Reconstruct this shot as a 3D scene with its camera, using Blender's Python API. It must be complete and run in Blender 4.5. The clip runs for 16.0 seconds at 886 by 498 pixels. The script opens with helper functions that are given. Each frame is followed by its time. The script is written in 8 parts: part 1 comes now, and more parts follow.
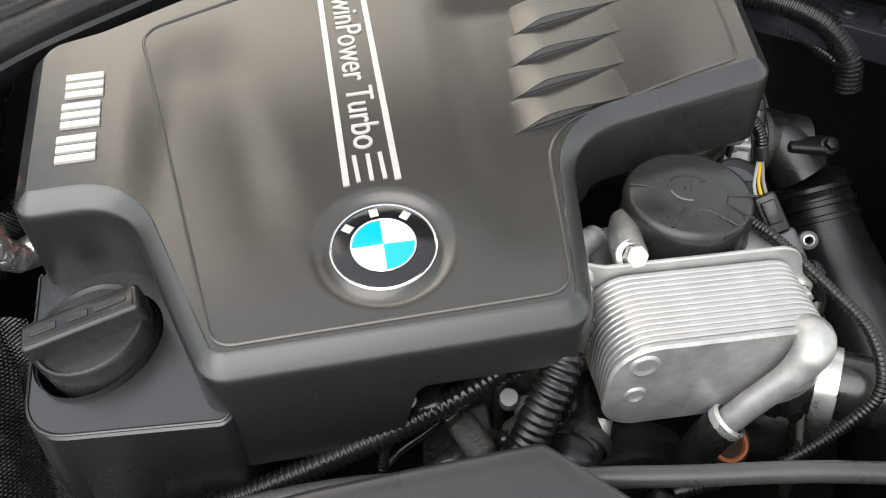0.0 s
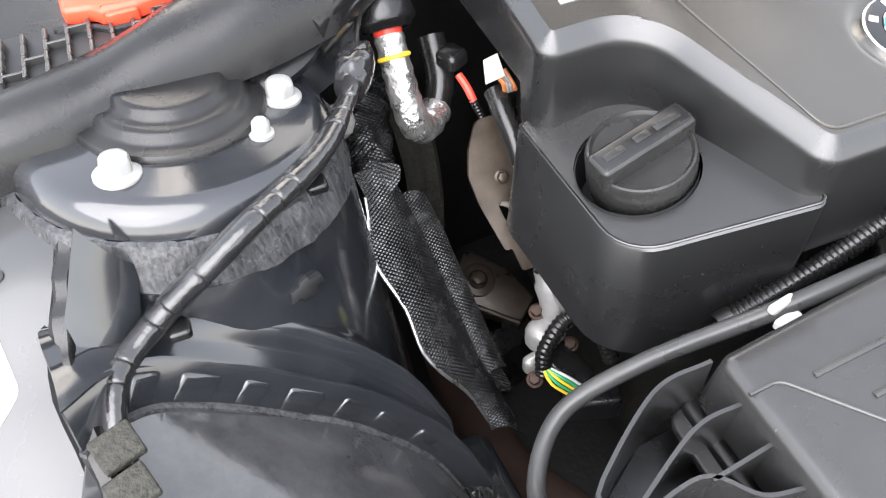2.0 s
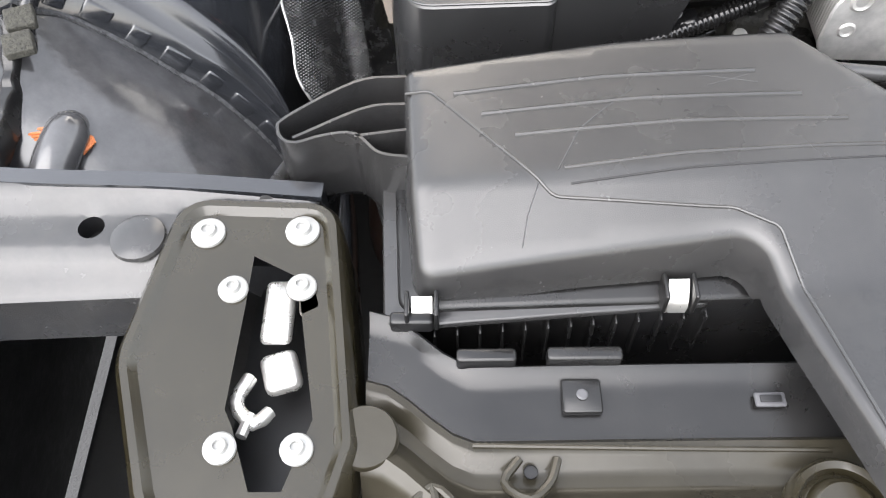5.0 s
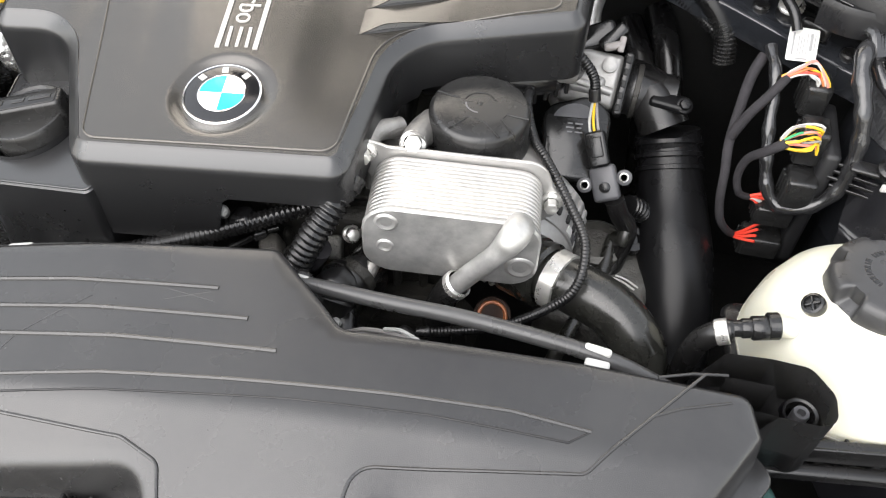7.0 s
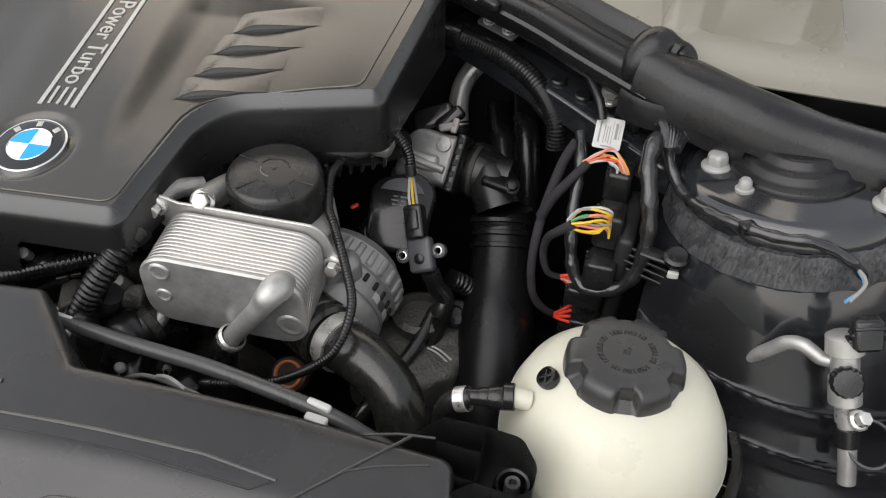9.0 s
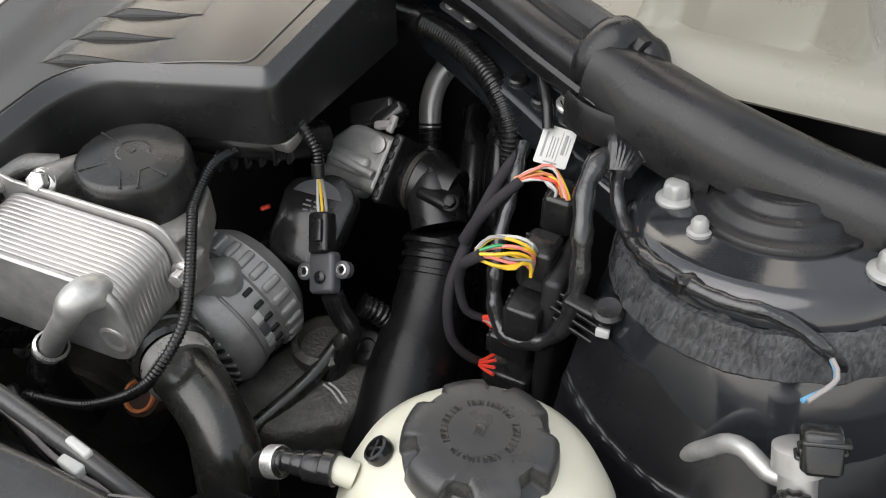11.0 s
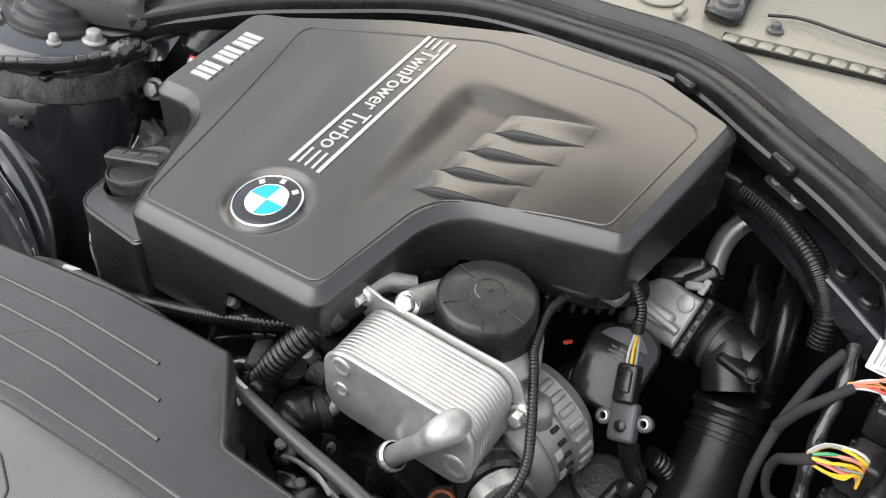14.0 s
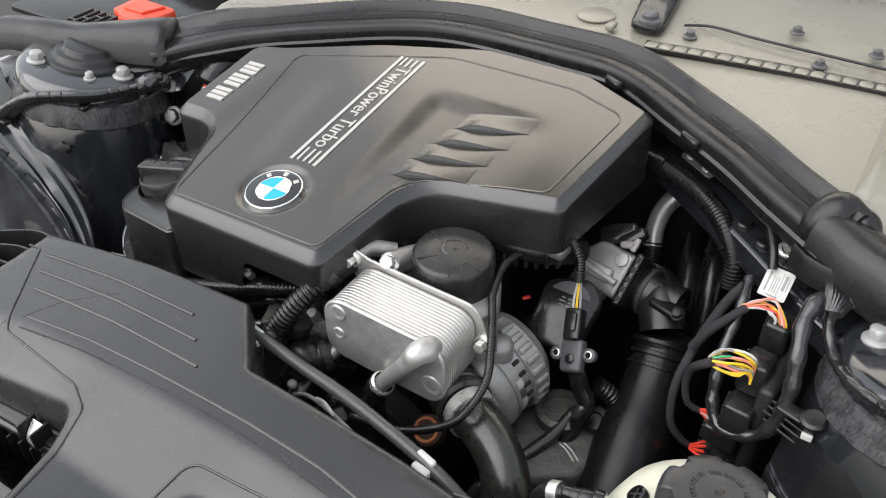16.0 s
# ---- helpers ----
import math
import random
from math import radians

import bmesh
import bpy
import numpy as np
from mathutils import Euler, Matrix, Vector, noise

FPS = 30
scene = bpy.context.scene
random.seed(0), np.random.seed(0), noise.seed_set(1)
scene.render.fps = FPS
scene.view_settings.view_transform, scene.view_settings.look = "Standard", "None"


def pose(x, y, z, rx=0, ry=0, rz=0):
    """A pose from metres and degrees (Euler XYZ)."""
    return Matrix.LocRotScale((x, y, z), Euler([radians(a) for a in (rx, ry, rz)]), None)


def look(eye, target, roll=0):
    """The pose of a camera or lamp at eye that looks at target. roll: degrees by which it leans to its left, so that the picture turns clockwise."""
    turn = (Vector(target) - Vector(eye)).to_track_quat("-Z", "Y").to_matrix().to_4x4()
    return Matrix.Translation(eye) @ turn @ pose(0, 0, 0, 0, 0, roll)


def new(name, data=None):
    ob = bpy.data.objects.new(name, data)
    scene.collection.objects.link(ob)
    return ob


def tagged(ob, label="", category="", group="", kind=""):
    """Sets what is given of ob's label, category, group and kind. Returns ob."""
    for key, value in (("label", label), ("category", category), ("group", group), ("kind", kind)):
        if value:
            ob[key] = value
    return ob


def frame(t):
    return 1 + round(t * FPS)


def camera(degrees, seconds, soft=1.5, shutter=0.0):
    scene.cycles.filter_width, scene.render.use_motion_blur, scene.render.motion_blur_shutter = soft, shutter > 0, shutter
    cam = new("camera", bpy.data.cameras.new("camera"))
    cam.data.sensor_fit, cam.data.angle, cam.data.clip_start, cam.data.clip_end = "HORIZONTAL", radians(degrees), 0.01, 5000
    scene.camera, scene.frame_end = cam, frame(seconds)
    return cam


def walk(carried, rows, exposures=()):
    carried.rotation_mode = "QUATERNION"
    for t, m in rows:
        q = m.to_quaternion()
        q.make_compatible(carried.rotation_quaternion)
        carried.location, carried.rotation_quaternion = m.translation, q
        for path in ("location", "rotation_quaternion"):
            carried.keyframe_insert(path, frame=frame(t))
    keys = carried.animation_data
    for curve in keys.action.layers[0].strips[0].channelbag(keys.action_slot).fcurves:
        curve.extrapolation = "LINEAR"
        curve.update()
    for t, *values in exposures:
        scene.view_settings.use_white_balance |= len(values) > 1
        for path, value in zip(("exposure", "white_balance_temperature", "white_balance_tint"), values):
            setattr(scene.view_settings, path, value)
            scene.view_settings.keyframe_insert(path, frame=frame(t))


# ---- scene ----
cam = camera(56.6, 16.0, soft=1.1, shutter=0.0)
PATH = [
    (0, (-0.115, 0.274, 1.229), (0.079, 1.669, -0.191), -1.9),
    (0.5, (-0.225, 0.304, 1.235), (0.011, 1.633, -0.241), -2.0),
    (1, (-0.336, 0.311, 1.228), (-0.078, 1.61, -0.27), -2.1),
    (1.5, (-0.46, 0.309, 1.23), (-0.164, 1.563, -0.299), -3.6),
    (2, (-0.531, 0.306, 1.22), (-0.158, 1.51, -0.332), -4.1),
    (2.5, (-0.539, 0.29, 1.215), (-0.123, 1.439, -0.367), -3.6),
    (3, (-0.493, 0.256, 1.21), (-0.055, 1.369, -0.394), -1.0),
    (3.5, (-0.424, 0.199, 1.197), (-0.091, 1.322, -0.425), 1.9),
    (3.7, (-0.405, 0.171, 1.192), (-0.188, 1.321, -0.43), 0.1),
    (5.8, (-0.12, -0.015, 1.327), (-0.176, 1.072, -0.352), -2.1),
    (6, (-0.062, 0.017, 1.331), (-0.088, 1.107, -0.346), -0.1),
    (6.5, (0.053, 0.089, 1.328), (0.027, 1.281, -0.278), 2.3),
    (7, (0.129, 0.124, 1.322), (0.007, 1.385, -0.226), 0.8),
    (7.5, (0.189, 0.138, 1.311), (0.039, 1.44, -0.199), 0.6),
    (8, (0.244, 0.112, 1.32), (0.08, 1.462, -0.145), 0.5),
    (8.5, (0.307, 0.084, 1.338), (0.113, 1.462, -0.098), 1.1),
    (9, (0.36, 0.123, 1.33), (0.107, 1.525, -0.074), 1.1),
    (9.2, (0.379, 0.152, 1.321), (0.106, 1.554, -0.08), 1.2),
    (11.3, (0.509, 0.279, 1.231), (-0.03, 1.626, -0.146), -0.5),
    (11.5, (0.492, 0.279, 1.239), (-0.053, 1.621, -0.14), -0.5),
    (12, (0.436, 0.269, 1.267), (-0.13, 1.59, -0.123), 0.1),
    (12.5, (0.393, 0.262, 1.288), (-0.189, 1.562, -0.116), 1.7),
    (13, (0.349, 0.254, 1.319), (-0.245, 1.536, -0.096), 3.3),
    (13.5, (0.329, 0.249, 1.327), (-0.383, 1.53, -0.033), 2.8),
    (14, (0.336, 0.228, 1.333), (-0.471, 1.497, 0.014), 2.4),
    (14.5, (0.359, 0.175, 1.35), (-0.491, 1.444, 0.059), 2.4),
    (15, (0.372, 0.149, 1.368), (-0.516, 1.413, 0.097), 1.8),
    (15.5, (0.392, 0.13, 1.361), (-0.486, 1.419, 0.109), 0.7),
    (16, (0.459, 0.098, 1.386), (-0.395, 1.414, 0.145), -0.8),
]
EXPOSURES = [(0.0, 0.9, 6500, 10), (0.8, 1.4, 6450, 10), (1.5, 1.9, 6350, 13), (2.5, 2.0, 6350, 13.5), (3.7, 2.0, 6400, 14), (6.0, 1.65, 6500, 12), (8.0, 0.75, 6600, 12), (9.2, 0.2, 6600, 12), (11.5, 0.6, 6500, 11), (13.0, 0.8, 6450, 11), (14.5, 0.85, 6450, 11), (16.0, 0.65, 6450, 11)]
walk(cam, [(t, look(eye, target, roll)) for t, eye, target, roll in PATH], EXPOSURES)

# ---- world and sun: a bright overcast day ----
world = bpy.data.worlds.new("overcast_sky")
world.use_nodes = True
scene.world = world
wn = world.node_tree.nodes
sky = wn.new("ShaderNodeTexSky")
sky.sky_type = "NISHITA"
sky.sun_disc = False
sky.sun_elevation, sky.sun_rotation = radians(54), radians(218)
sky.dust_density, sky.ozone_density, sky.air_density = 0.7, 0.6, 2.0
wn["Background"].inputs["Strength"].default_value = 0.17
cloud = wn.new("ShaderNodeHueSaturation")
cloud.inputs["Saturation"].default_value = 0.22
world.node_tree.links.new(sky.outputs["Color"], cloud.inputs["Color"])
world.node_tree.links.new(cloud.outputs["Color"], wn["Background"].inputs["Color"])
sun = new("sun", bpy.data.lights.new("sun", "SUN"))
sun.data.energy, sun.data.angle, sun.data.color = 1.6, radians(72), (1.0, 0.97, 0.93)
sun.matrix_world = look((-2.1, -2.0, 5.0), (0, 0.6, 0.8))

# ---- materials ----
def mat(name, col, rough=0.5, metal=0.0, var=0.12, scale=30.0, bump=0.15, bscale=500.0, bdist=0.0004, coat=0.0, rvar=0.12,
        dust=0.0, dustcol=(0.3, 0.28, 0.24), sss=0.0, pattern="", spec=0.5, random_tint=0.0, sheen=(1, 1, 1)):
    m = bpy.data.materials.new(name)
    m.use_nodes = True
    n, l = m.node_tree.nodes, m.node_tree.links
    b = n["Principled BSDF"]
    b.inputs["Metallic"].default_value = metal
    b.inputs["Coat Weight"].default_value = coat
    b.inputs["Coat Roughness"].default_value = 0.12
    b.inputs["Specular IOR Level"].default_value = spec
    b.inputs["Specular Tint"].default_value = (*sheen, 1)
    if sss:
        b.inputs["Subsurface Weight"].default_value = sss
        b.inputs["Subsurface Radius"].default_value = (0.012, 0.011, 0.008)
        b.inputs["Subsurface Scale"].default_value = 1.0
    tc = n.new("ShaderNodeTexCoord")
    big = n.new("ShaderNodeTexNoise")
    big.inputs["Scale"].default_value, big.inputs["Detail"].default_value, big.inputs["Roughness"].default_value = scale, 6, 0.6
    l.new(tc.outputs["Object"], big.inputs["Vector"])
    ramp = n.new("ShaderNodeValToRGB")
    ramp.color_ramp.elements[0].position, ramp.color_ramp.elements[1].position = 0.3, 0.72
    ramp.color_ramp.elements[0].color = (*[c * (1 - var) for c in col], 1)
    ramp.color_ramp.elements[1].color = (*[min(1, c * (1 + var)) for c in col], 1)
    l.new(big.outputs["Fac"], ramp.inputs["Fac"])
    out = ramp.outputs["Color"]
    if random_tint:
        info, hsv = n.new("ShaderNodeObjectInfo"), n.new("ShaderNodeHueSaturation")
        mr = n.new("ShaderNodeMapRange")
        mr.inputs["To Min"].default_value, mr.inputs["To Max"].default_value = 1 - random_tint, 1 + random_tint
        l.new(info.outputs["Random"], mr.inputs["Value"])
        l.new(mr.outputs["Result"], hsv.inputs["Value"])
        l.new(out, hsv.inputs["Color"])
        out = hsv.outputs["Color"]
    if dust:
        dn = n.new("ShaderNodeTexNoise")
        dn.inputs["Scale"].default_value, dn.inputs["Detail"].default_value = scale * 0.35, 9
        dn.inputs["Roughness"].default_value = 0.7
        l.new(tc.outputs["Object"], dn.inputs["Vector"])
        dr = n.new("ShaderNodeMapRange")
        dr.inputs["From Min"].default_value, dr.inputs["From Max"].default_value = 0.42, 0.75
        dr.inputs["To Max"].default_value = dust
        l.new(dn.outputs["Fac"], dr.inputs["Value"])
        mx = n.new("ShaderNodeMixRGB")
        mx.inputs["Color2"].default_value = (*dustcol, 1)
        l.new(dr.outputs["Result"], mx.inputs["Fac"])
        l.new(out, mx.inputs["Color1"])
        out = mx.outputs["Color"]
    l.new(out, b.inputs["Base Color"])
    rr = n.new("ShaderNodeMapRange")
    rr.inputs["From Min"].default_value, rr.inputs["From Max"].default_value = 0.3, 0.7
    rr.inputs["To Min"].default_value, rr.inputs["To Max"].default_value = max(0.02, rough - rvar), min(1, rough + rvar)
    l.new(big.outputs["Fac"], rr.inputs["Value"])
    l.new(rr.outputs["Result"], b.inputs["Roughness"])
    if pattern == "dimples":
        fine = n.new("ShaderNodeTexVoronoi")
        fine.feature = "F1"
        fine.inputs["Randomness"].default_value = 0.35
        fine.inputs["Scale"].default_value = bscale
        height = fine.outputs["Distance"]
    elif pattern == "streaks":
        mp = n.new("ShaderNodeMapping")
        mp.inputs["Scale"].default_value = (1, 1, 0.12)
        l.new(tc.outputs["Object"], mp.inputs["Vector"])
        fine = n.new("ShaderNodeTexNoise")
        fine.inputs["Scale"].default_value, fine.inputs["Detail"].default_value = bscale, 4
        l.new(mp.outputs["Vector"], fine.inputs["Vector"])
        sr, sx = n.new("ShaderNodeMapRange"), n.new("ShaderNodeHueSaturation")
        sr.inputs["From Min"].default_value, sr.inputs["From Max"].default_value = 0.35, 0.68
        sr.inputs["To Min"].default_value, sr.inputs["To Max"].default_value = 0.55, 1.4
        l.new(fine.outputs["Fac"], sr.inputs["Value"])
        l.new(sr.outputs["Result"], sx.inputs["Value"])
        l.new(out, sx.inputs["Color"])
        l.new(sx.outputs["Color"], b.inputs["Base Color"])
        height = fine.outputs["Fac"]
    elif pattern == "dots":
        sep, ad = n.new("ShaderNodeSeparateXYZ"), n.new("ShaderNodeMath")
        l.new(tc.outputs["Object"], sep.inputs["Vector"])
        l.new(sep.outputs["Y"], ad.inputs[0])
        l.new(sep.outputs["Z"], ad.inputs[1])
        waves = []
        for src in (sep.outputs["X"], ad.outputs["Value"]):
            k, w = n.new("ShaderNodeMath"), n.new("ShaderNodeMath")
            k.operation, w.operation = "MULTIPLY", "SINE"
            k.inputs[1].default_value = bscale * (1.0 if src is sep.outputs["X"] else 0.75)
            l.new(src, k.inputs[0])
            l.new(k.outputs["Value"], w.inputs[0])
            waves.append(w)
        fine = n.new("ShaderNodeMath")
        fine.operation = "MULTIPLY"
        l.new(waves[0].outputs["Value"], fine.inputs[0])
        l.new(waves[1].outputs["Value"], fine.inputs[1])
        height = fine.outputs["Value"]
    elif pattern == "weave":
        fine = n.new("ShaderNodeTexChecker")
        fine.inputs["Scale"].default_value = bscale
        height = fine.outputs["Fac"]
    else:
        fine = n.new("ShaderNodeTexNoise")
        fine.inputs["Scale"].default_value, fine.inputs["Detail"].default_value = bscale, 3
        height = fine.outputs["Fac"]
    if pattern not in ("streaks", "dots"):
        l.new(tc.outputs["Object"], fine.inputs["Vector"])
    bp = n.new("ShaderNodeBump")
    bp.inputs["Strength"].default_value, bp.inputs["Distance"].default_value = bump, bdist
    l.new(height, bp.inputs["Height"])
    l.new(bp.outputs["Normal"], b.inputs["Normal"])
    return m


# Shaded copy of the cover's plastic: rim, skirt and ledge are coloured darker.
EDGE = mat("shaded_cover_plastic", (0.015, 0.015, 0.0155), 0.28, var=0.08, scale=9, bump=0.2, bscale=1400, bdist=0.0003, rvar=0.05, spec=0.9)
ALTER = mat("bright_alternator_casting", (0.34, 0.335, 0.325), 0.42, metal=0.45, var=0.18, scale=60, bump=0.4, bscale=420, bdist=0.0008, dust=0.25, dustcol=(0.16, 0.15, 0.14))
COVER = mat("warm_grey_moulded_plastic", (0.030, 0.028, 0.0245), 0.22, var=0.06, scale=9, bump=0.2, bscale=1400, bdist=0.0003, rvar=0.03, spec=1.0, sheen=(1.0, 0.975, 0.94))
BLACK = mat("black_moulded_plastic", (0.008, 0.008, 0.0085), 0.25, var=0.12, scale=14, bump=0.25, bscale=1200, bdist=0.0003, dust=0.03)
AIRBOX = mat("charcoal_grained_plastic", (0.022, 0.022, 0.0228), 0.26, var=0.15, scale=7, bump=0.3, bscale=1500, bdist=0.0003, rvar=0.06, dust=0.06, spec=0.68)
SCUFF = mat("scuffed_plastic", (0.045, 0.045, 0.046), 0.45, var=0.4, scale=120)
# Black plastic; also the colour for shade in holes, slots and wells.
SLOT = mat("black_plastic_and_hole_shade", (0.012, 0.012, 0.013), 0.5, var=0.1)
DUCT = mat("dull_black_duct_plastic", (0.0065, 0.0065, 0.007), 0.30, var=0.15, scale=14, bump=0.15, bscale=900, bdist=0.0003, spec=0.28)
RUBBER = mat("black_rubber", (0.007, 0.007, 0.0075), 0.26, var=0.2, scale=22, bump=0.2, bscale=300, bdist=0.0005, dust=0.04)
SEAL = mat("dusty_seal_rubber", (0.012, 0.012, 0.013), 0.30, var=0.2, scale=25, bump=0.25, bscale=260, bdist=0.0005, dust=0.015, spec=0.4)
SHEET = mat("dark_dipped_paint", (0.013, 0.0145, 0.0175), 0.16, var=0.25, scale=10, bump=0.14, bscale=26, bdist=0.004, coat=1.0, dust=0.08, dustcol=(0.20, 0.20, 0.21))
WING = mat("black_wing_coating", (0.010, 0.010, 0.0115), 0.22, var=0.25, scale=18, bump=0.10, bscale=40, bdist=0.002, spec=0.5, dust=0.03, dustcol=(0.12, 0.12, 0.12))
SEALER = mat("brushed_seam_sealer", (0.055, 0.056, 0.059), 0.28, var=0.3, scale=50, bump=0.6, bscale=420, bdist=0.0014, pattern="streaks")
PANEL = mat("dark_bronze_body_paint", (0.022, 0.019, 0.012), 0.34, metal=0.1, var=0.2, scale=12, bump=0.08, bscale=300, coat=0.25, dust=0.08, spec=0.35)
LATCHPLATE = mat("olive_bronze_paint", (0.018, 0.015, 0.008), 0.24, metal=0.0, var=0.15, scale=15, bump=0.1, spec=0.4, coat=0.6)
COWL = mat("beige_grey_cowl_plastic", (0.23, 0.217, 0.18), 0.30, var=0.06, scale=6, bump=0.12, bscale=900, bdist=0.0003)
WHITE_BODY = mat("grey_primed_fender", (0.05, 0.05, 0.051), 0.3, var=0.04, scale=6, bump=0.05, coat=0.5)
ALU = mat("brushed_aluminium", (0.50, 0.49, 0.475), 0.38, metal=0.65, var=0.12, scale=45, bump=0.18, bscale=700, bdist=0.0004)
ALU_FACE = mat("stained_aluminium_sheet", (0.46, 0.455, 0.44), 0.40, metal=0.6, var=0.22, scale=70, bump=0.15, bscale=500, bdist=0.0004, dust=0.4, dustcol=(0.25, 0.25, 0.25))
CAST = mat("cast_aluminium", (0.36, 0.35, 0.335), 0.48, metal=0.75, var=0.22, scale=60, bump=0.6, bscale=420, bdist=0.001, dust=0.3, dustcol=(0.12, 0.115, 0.1))
GRIME = mat("grimy_dark_casting", (0.032, 0.031, 0.028), 0.6, metal=0.3, var=0.35, scale=35, bump=0.7, bscale=240, bdist=0.002, dust=0.3, dustcol=(0.11, 0.1, 0.085))
# Near-black: shade deep in the bay and in openings is put into this.
VOID = mat("near_black_depth", (0.009, 0.009, 0.009), 0.6, var=0.3, scale=20, bump=0.4, bscale=90, bdist=0.002)
ZINC = mat("zinc_plated_steel", (0.68, 0.67, 0.64), 0.32, metal=0.75, var=0.12, scale=90, bump=0.1)
WHITEBOLT = mat("pale_coated_bolt", (0.33, 0.33, 0.32), 0.4, metal=0.2, var=0.08, scale=80)
BROWN = mat("tarnished_steel_plate", (0.058, 0.046, 0.036), 0.36, metal=0.4, var=0.5, scale=35, bump=0.25, dust=0.35, dustcol=(0.12, 0.09, 0.06))
RUST = mat("rusty_metal", (0.05, 0.028, 0.02), 0.75, var=0.35, scale=60, bump=0.5)
FOIL = mat("crumpled_foil_sleeve", (0.72, 0.71, 0.69), 0.3, metal=0.9, var=0.1, scale=60, bump=0.9, bscale=160, bdist=0.003)
HOSE = mat("wet_black_rubber", (0.016, 0.016, 0.014), 0.27, var=0.25, scale=40, bump=0.15, bscale=220, bdist=0.0006, coat=0.3)
DIRTY = mat("dirty_cast_metal", (0.11, 0.108, 0.10), 0.55, metal=0.5, var=0.4, scale=55, bump=0.8, bscale=260, bdist=0.002, dust=0.5, dustcol=(0.05, 0.045, 0.04))
TUBEGREY = mat("grey_tube_plastic", (0.05, 0.05, 0.05), 0.32, var=0.15, scale=20, bump=0.15)
SHIELD = mat("dimpled_heat_shield", (0.10, 0.10, 0.102), 0.24, metal=0.8, var=0.6, scale=70, bump=0.7, bscale=1800, bdist=0.0010, pattern="dots")
SHIELD_EDGE = mat("bright_rolled_edge", (0.55, 0.55, 0.54), 0.35, metal=0.9)
TANK = mat("milky_yellowed_plastic", (0.62, 0.605, 0.50), 0.36, var=0.05, scale=10, bump=0.06, sss=0.35)
CAP = mat("worn_black_cap_plastic", (0.016, 0.016, 0.016), 0.26, var=0.22, scale=30, bump=0.3, bscale=900, dust=0.03)
CAPGREY = mat("dusty_grey_cap_plastic", (0.032, 0.032, 0.033), 0.34, var=0.2, scale=40, bump=0.3, bscale=900, dust=0.08)
GLOSS = mat("glossy_black_plastic", (0.014, 0.014, 0.014), 0.2, var=0.2, scale=30, bump=0.1)
TAPE = mat("grey_cloth_tape", (0.034, 0.032, 0.035), 0.8, spec=0.2, var=0.25, scale=90, bump=0.8, bscale=900, bdist=0.0006, pattern="weave")
FOLDTAPE = mat("shiny_wrapped_tape", (0.018, 0.018, 0.019), 0.15, coat=0.6, var=0.25, scale=60, bump=0.7, bscale=120, bdist=0.002)
GREY = mat("mid_grey_plastic", (0.075, 0.075, 0.08), 0.40, var=0.1, scale=40, bump=0.15)
SILVERTEXT = mat("satin_silver_print", (0.48, 0.465, 0.44), 0.4, metal=0.25, var=0.05, scale=40)
WHITE = mat("white_plastic", (0.5, 0.5, 0.48), 0.4, var=0.04, scale=40)
INK = mat("grey_print", (0.25, 0.25, 0.25), 0.6, var=0.05)
FADED = mat("faint_grey_print", (0.16, 0.16, 0.165), 0.6, var=0.1)
CYAN = mat("sky_blue_enamel", (0.0, 0.36, 0.75), 0.2, var=0.03, coat=0.5)
ENAMEL = mat("white_enamel", (0.86, 0.86, 0.86), 0.22, var=0.02, coat=0.5)
BLACKENAMEL = mat("black_enamel", (0.008, 0.008, 0.009), 0.15, var=0.05, coat=0.5)
CHROME = mat("chrome_ring", (0.86, 0.86, 0.86), 0.1, metal=1.0, var=0.03)
YELLOW = mat("yellow_wire_sheath", (0.78, 0.5, 0.03), 0.4, var=0.08)
ORANGE = mat("orange_wire_sheath", (0.62, 0.2, 0.07), 0.4, var=0.1)
RED = mat("red_plastic", (0.75, 0.06, 0.035), 0.36, var=0.1, scale=30)
PINK = mat("salmon_wire_sheath", (0.8, 0.25, 0.2), 0.4, var=0.08)
GREEN = mat("green_wire_sheath", (0.03, 0.3, 0.13), 0.4, var=0.08)
BLUE = mat("blue_wire_sheath", (0.12, 0.33, 0.55), 0.4, var=0.1)
GREYWIRE = mat("grey_wire_sheath", (0.3, 0.28, 0.27), 0.45, var=0.1)
REDCAP = mat("red_terminal_cover", (0.75, 0.07, 0.03), 0.34, var=0.12, scale=12, bump=0.1)
LINER = mat("wheel_liner_plastic", (0.038, 0.038, 0.041), 0.17, var=0.4, scale=12, bump=0.25, bscale=60, bdist=0.002, dust=0.3, dustcol=(0.22, 0.22, 0.22), spec=0.9)
FOAM = mat("brown_speckled_foam", (0.034, 0.033, 0.027), 0.9, var=0.6, scale=260, bump=1.0, bscale=380, bdist=0.002)
ASPHALT = mat("asphalt", (0.05, 0.05, 0.05), 0.85, var=0.25, scale=12, bump=0.6, bscale=160, bdist=0.003)
FELT = mat("dark_felt", (0.03, 0.03, 0.031), 0.9, var=0.3, scale=60, bump=0.8, bscale=700, bdist=0.001)
# Bright metallic, chosen so the unseen bonnet throws light onto the cover.
BONNETPAINT = mat("bonnet_reflector_paint", (0.86, 0.80, 0.71), 0.35, metal=0.9, var=0.05, scale=10, bump=0.05, coat=0.5)
STEELGREY = mat("grey_primer_panel", (0.026, 0.027, 0.030), 0.26, var=0.3, scale=10, bump=0.2, bscale=40, bdist=0.003, coat=0.2, dust=0.12)

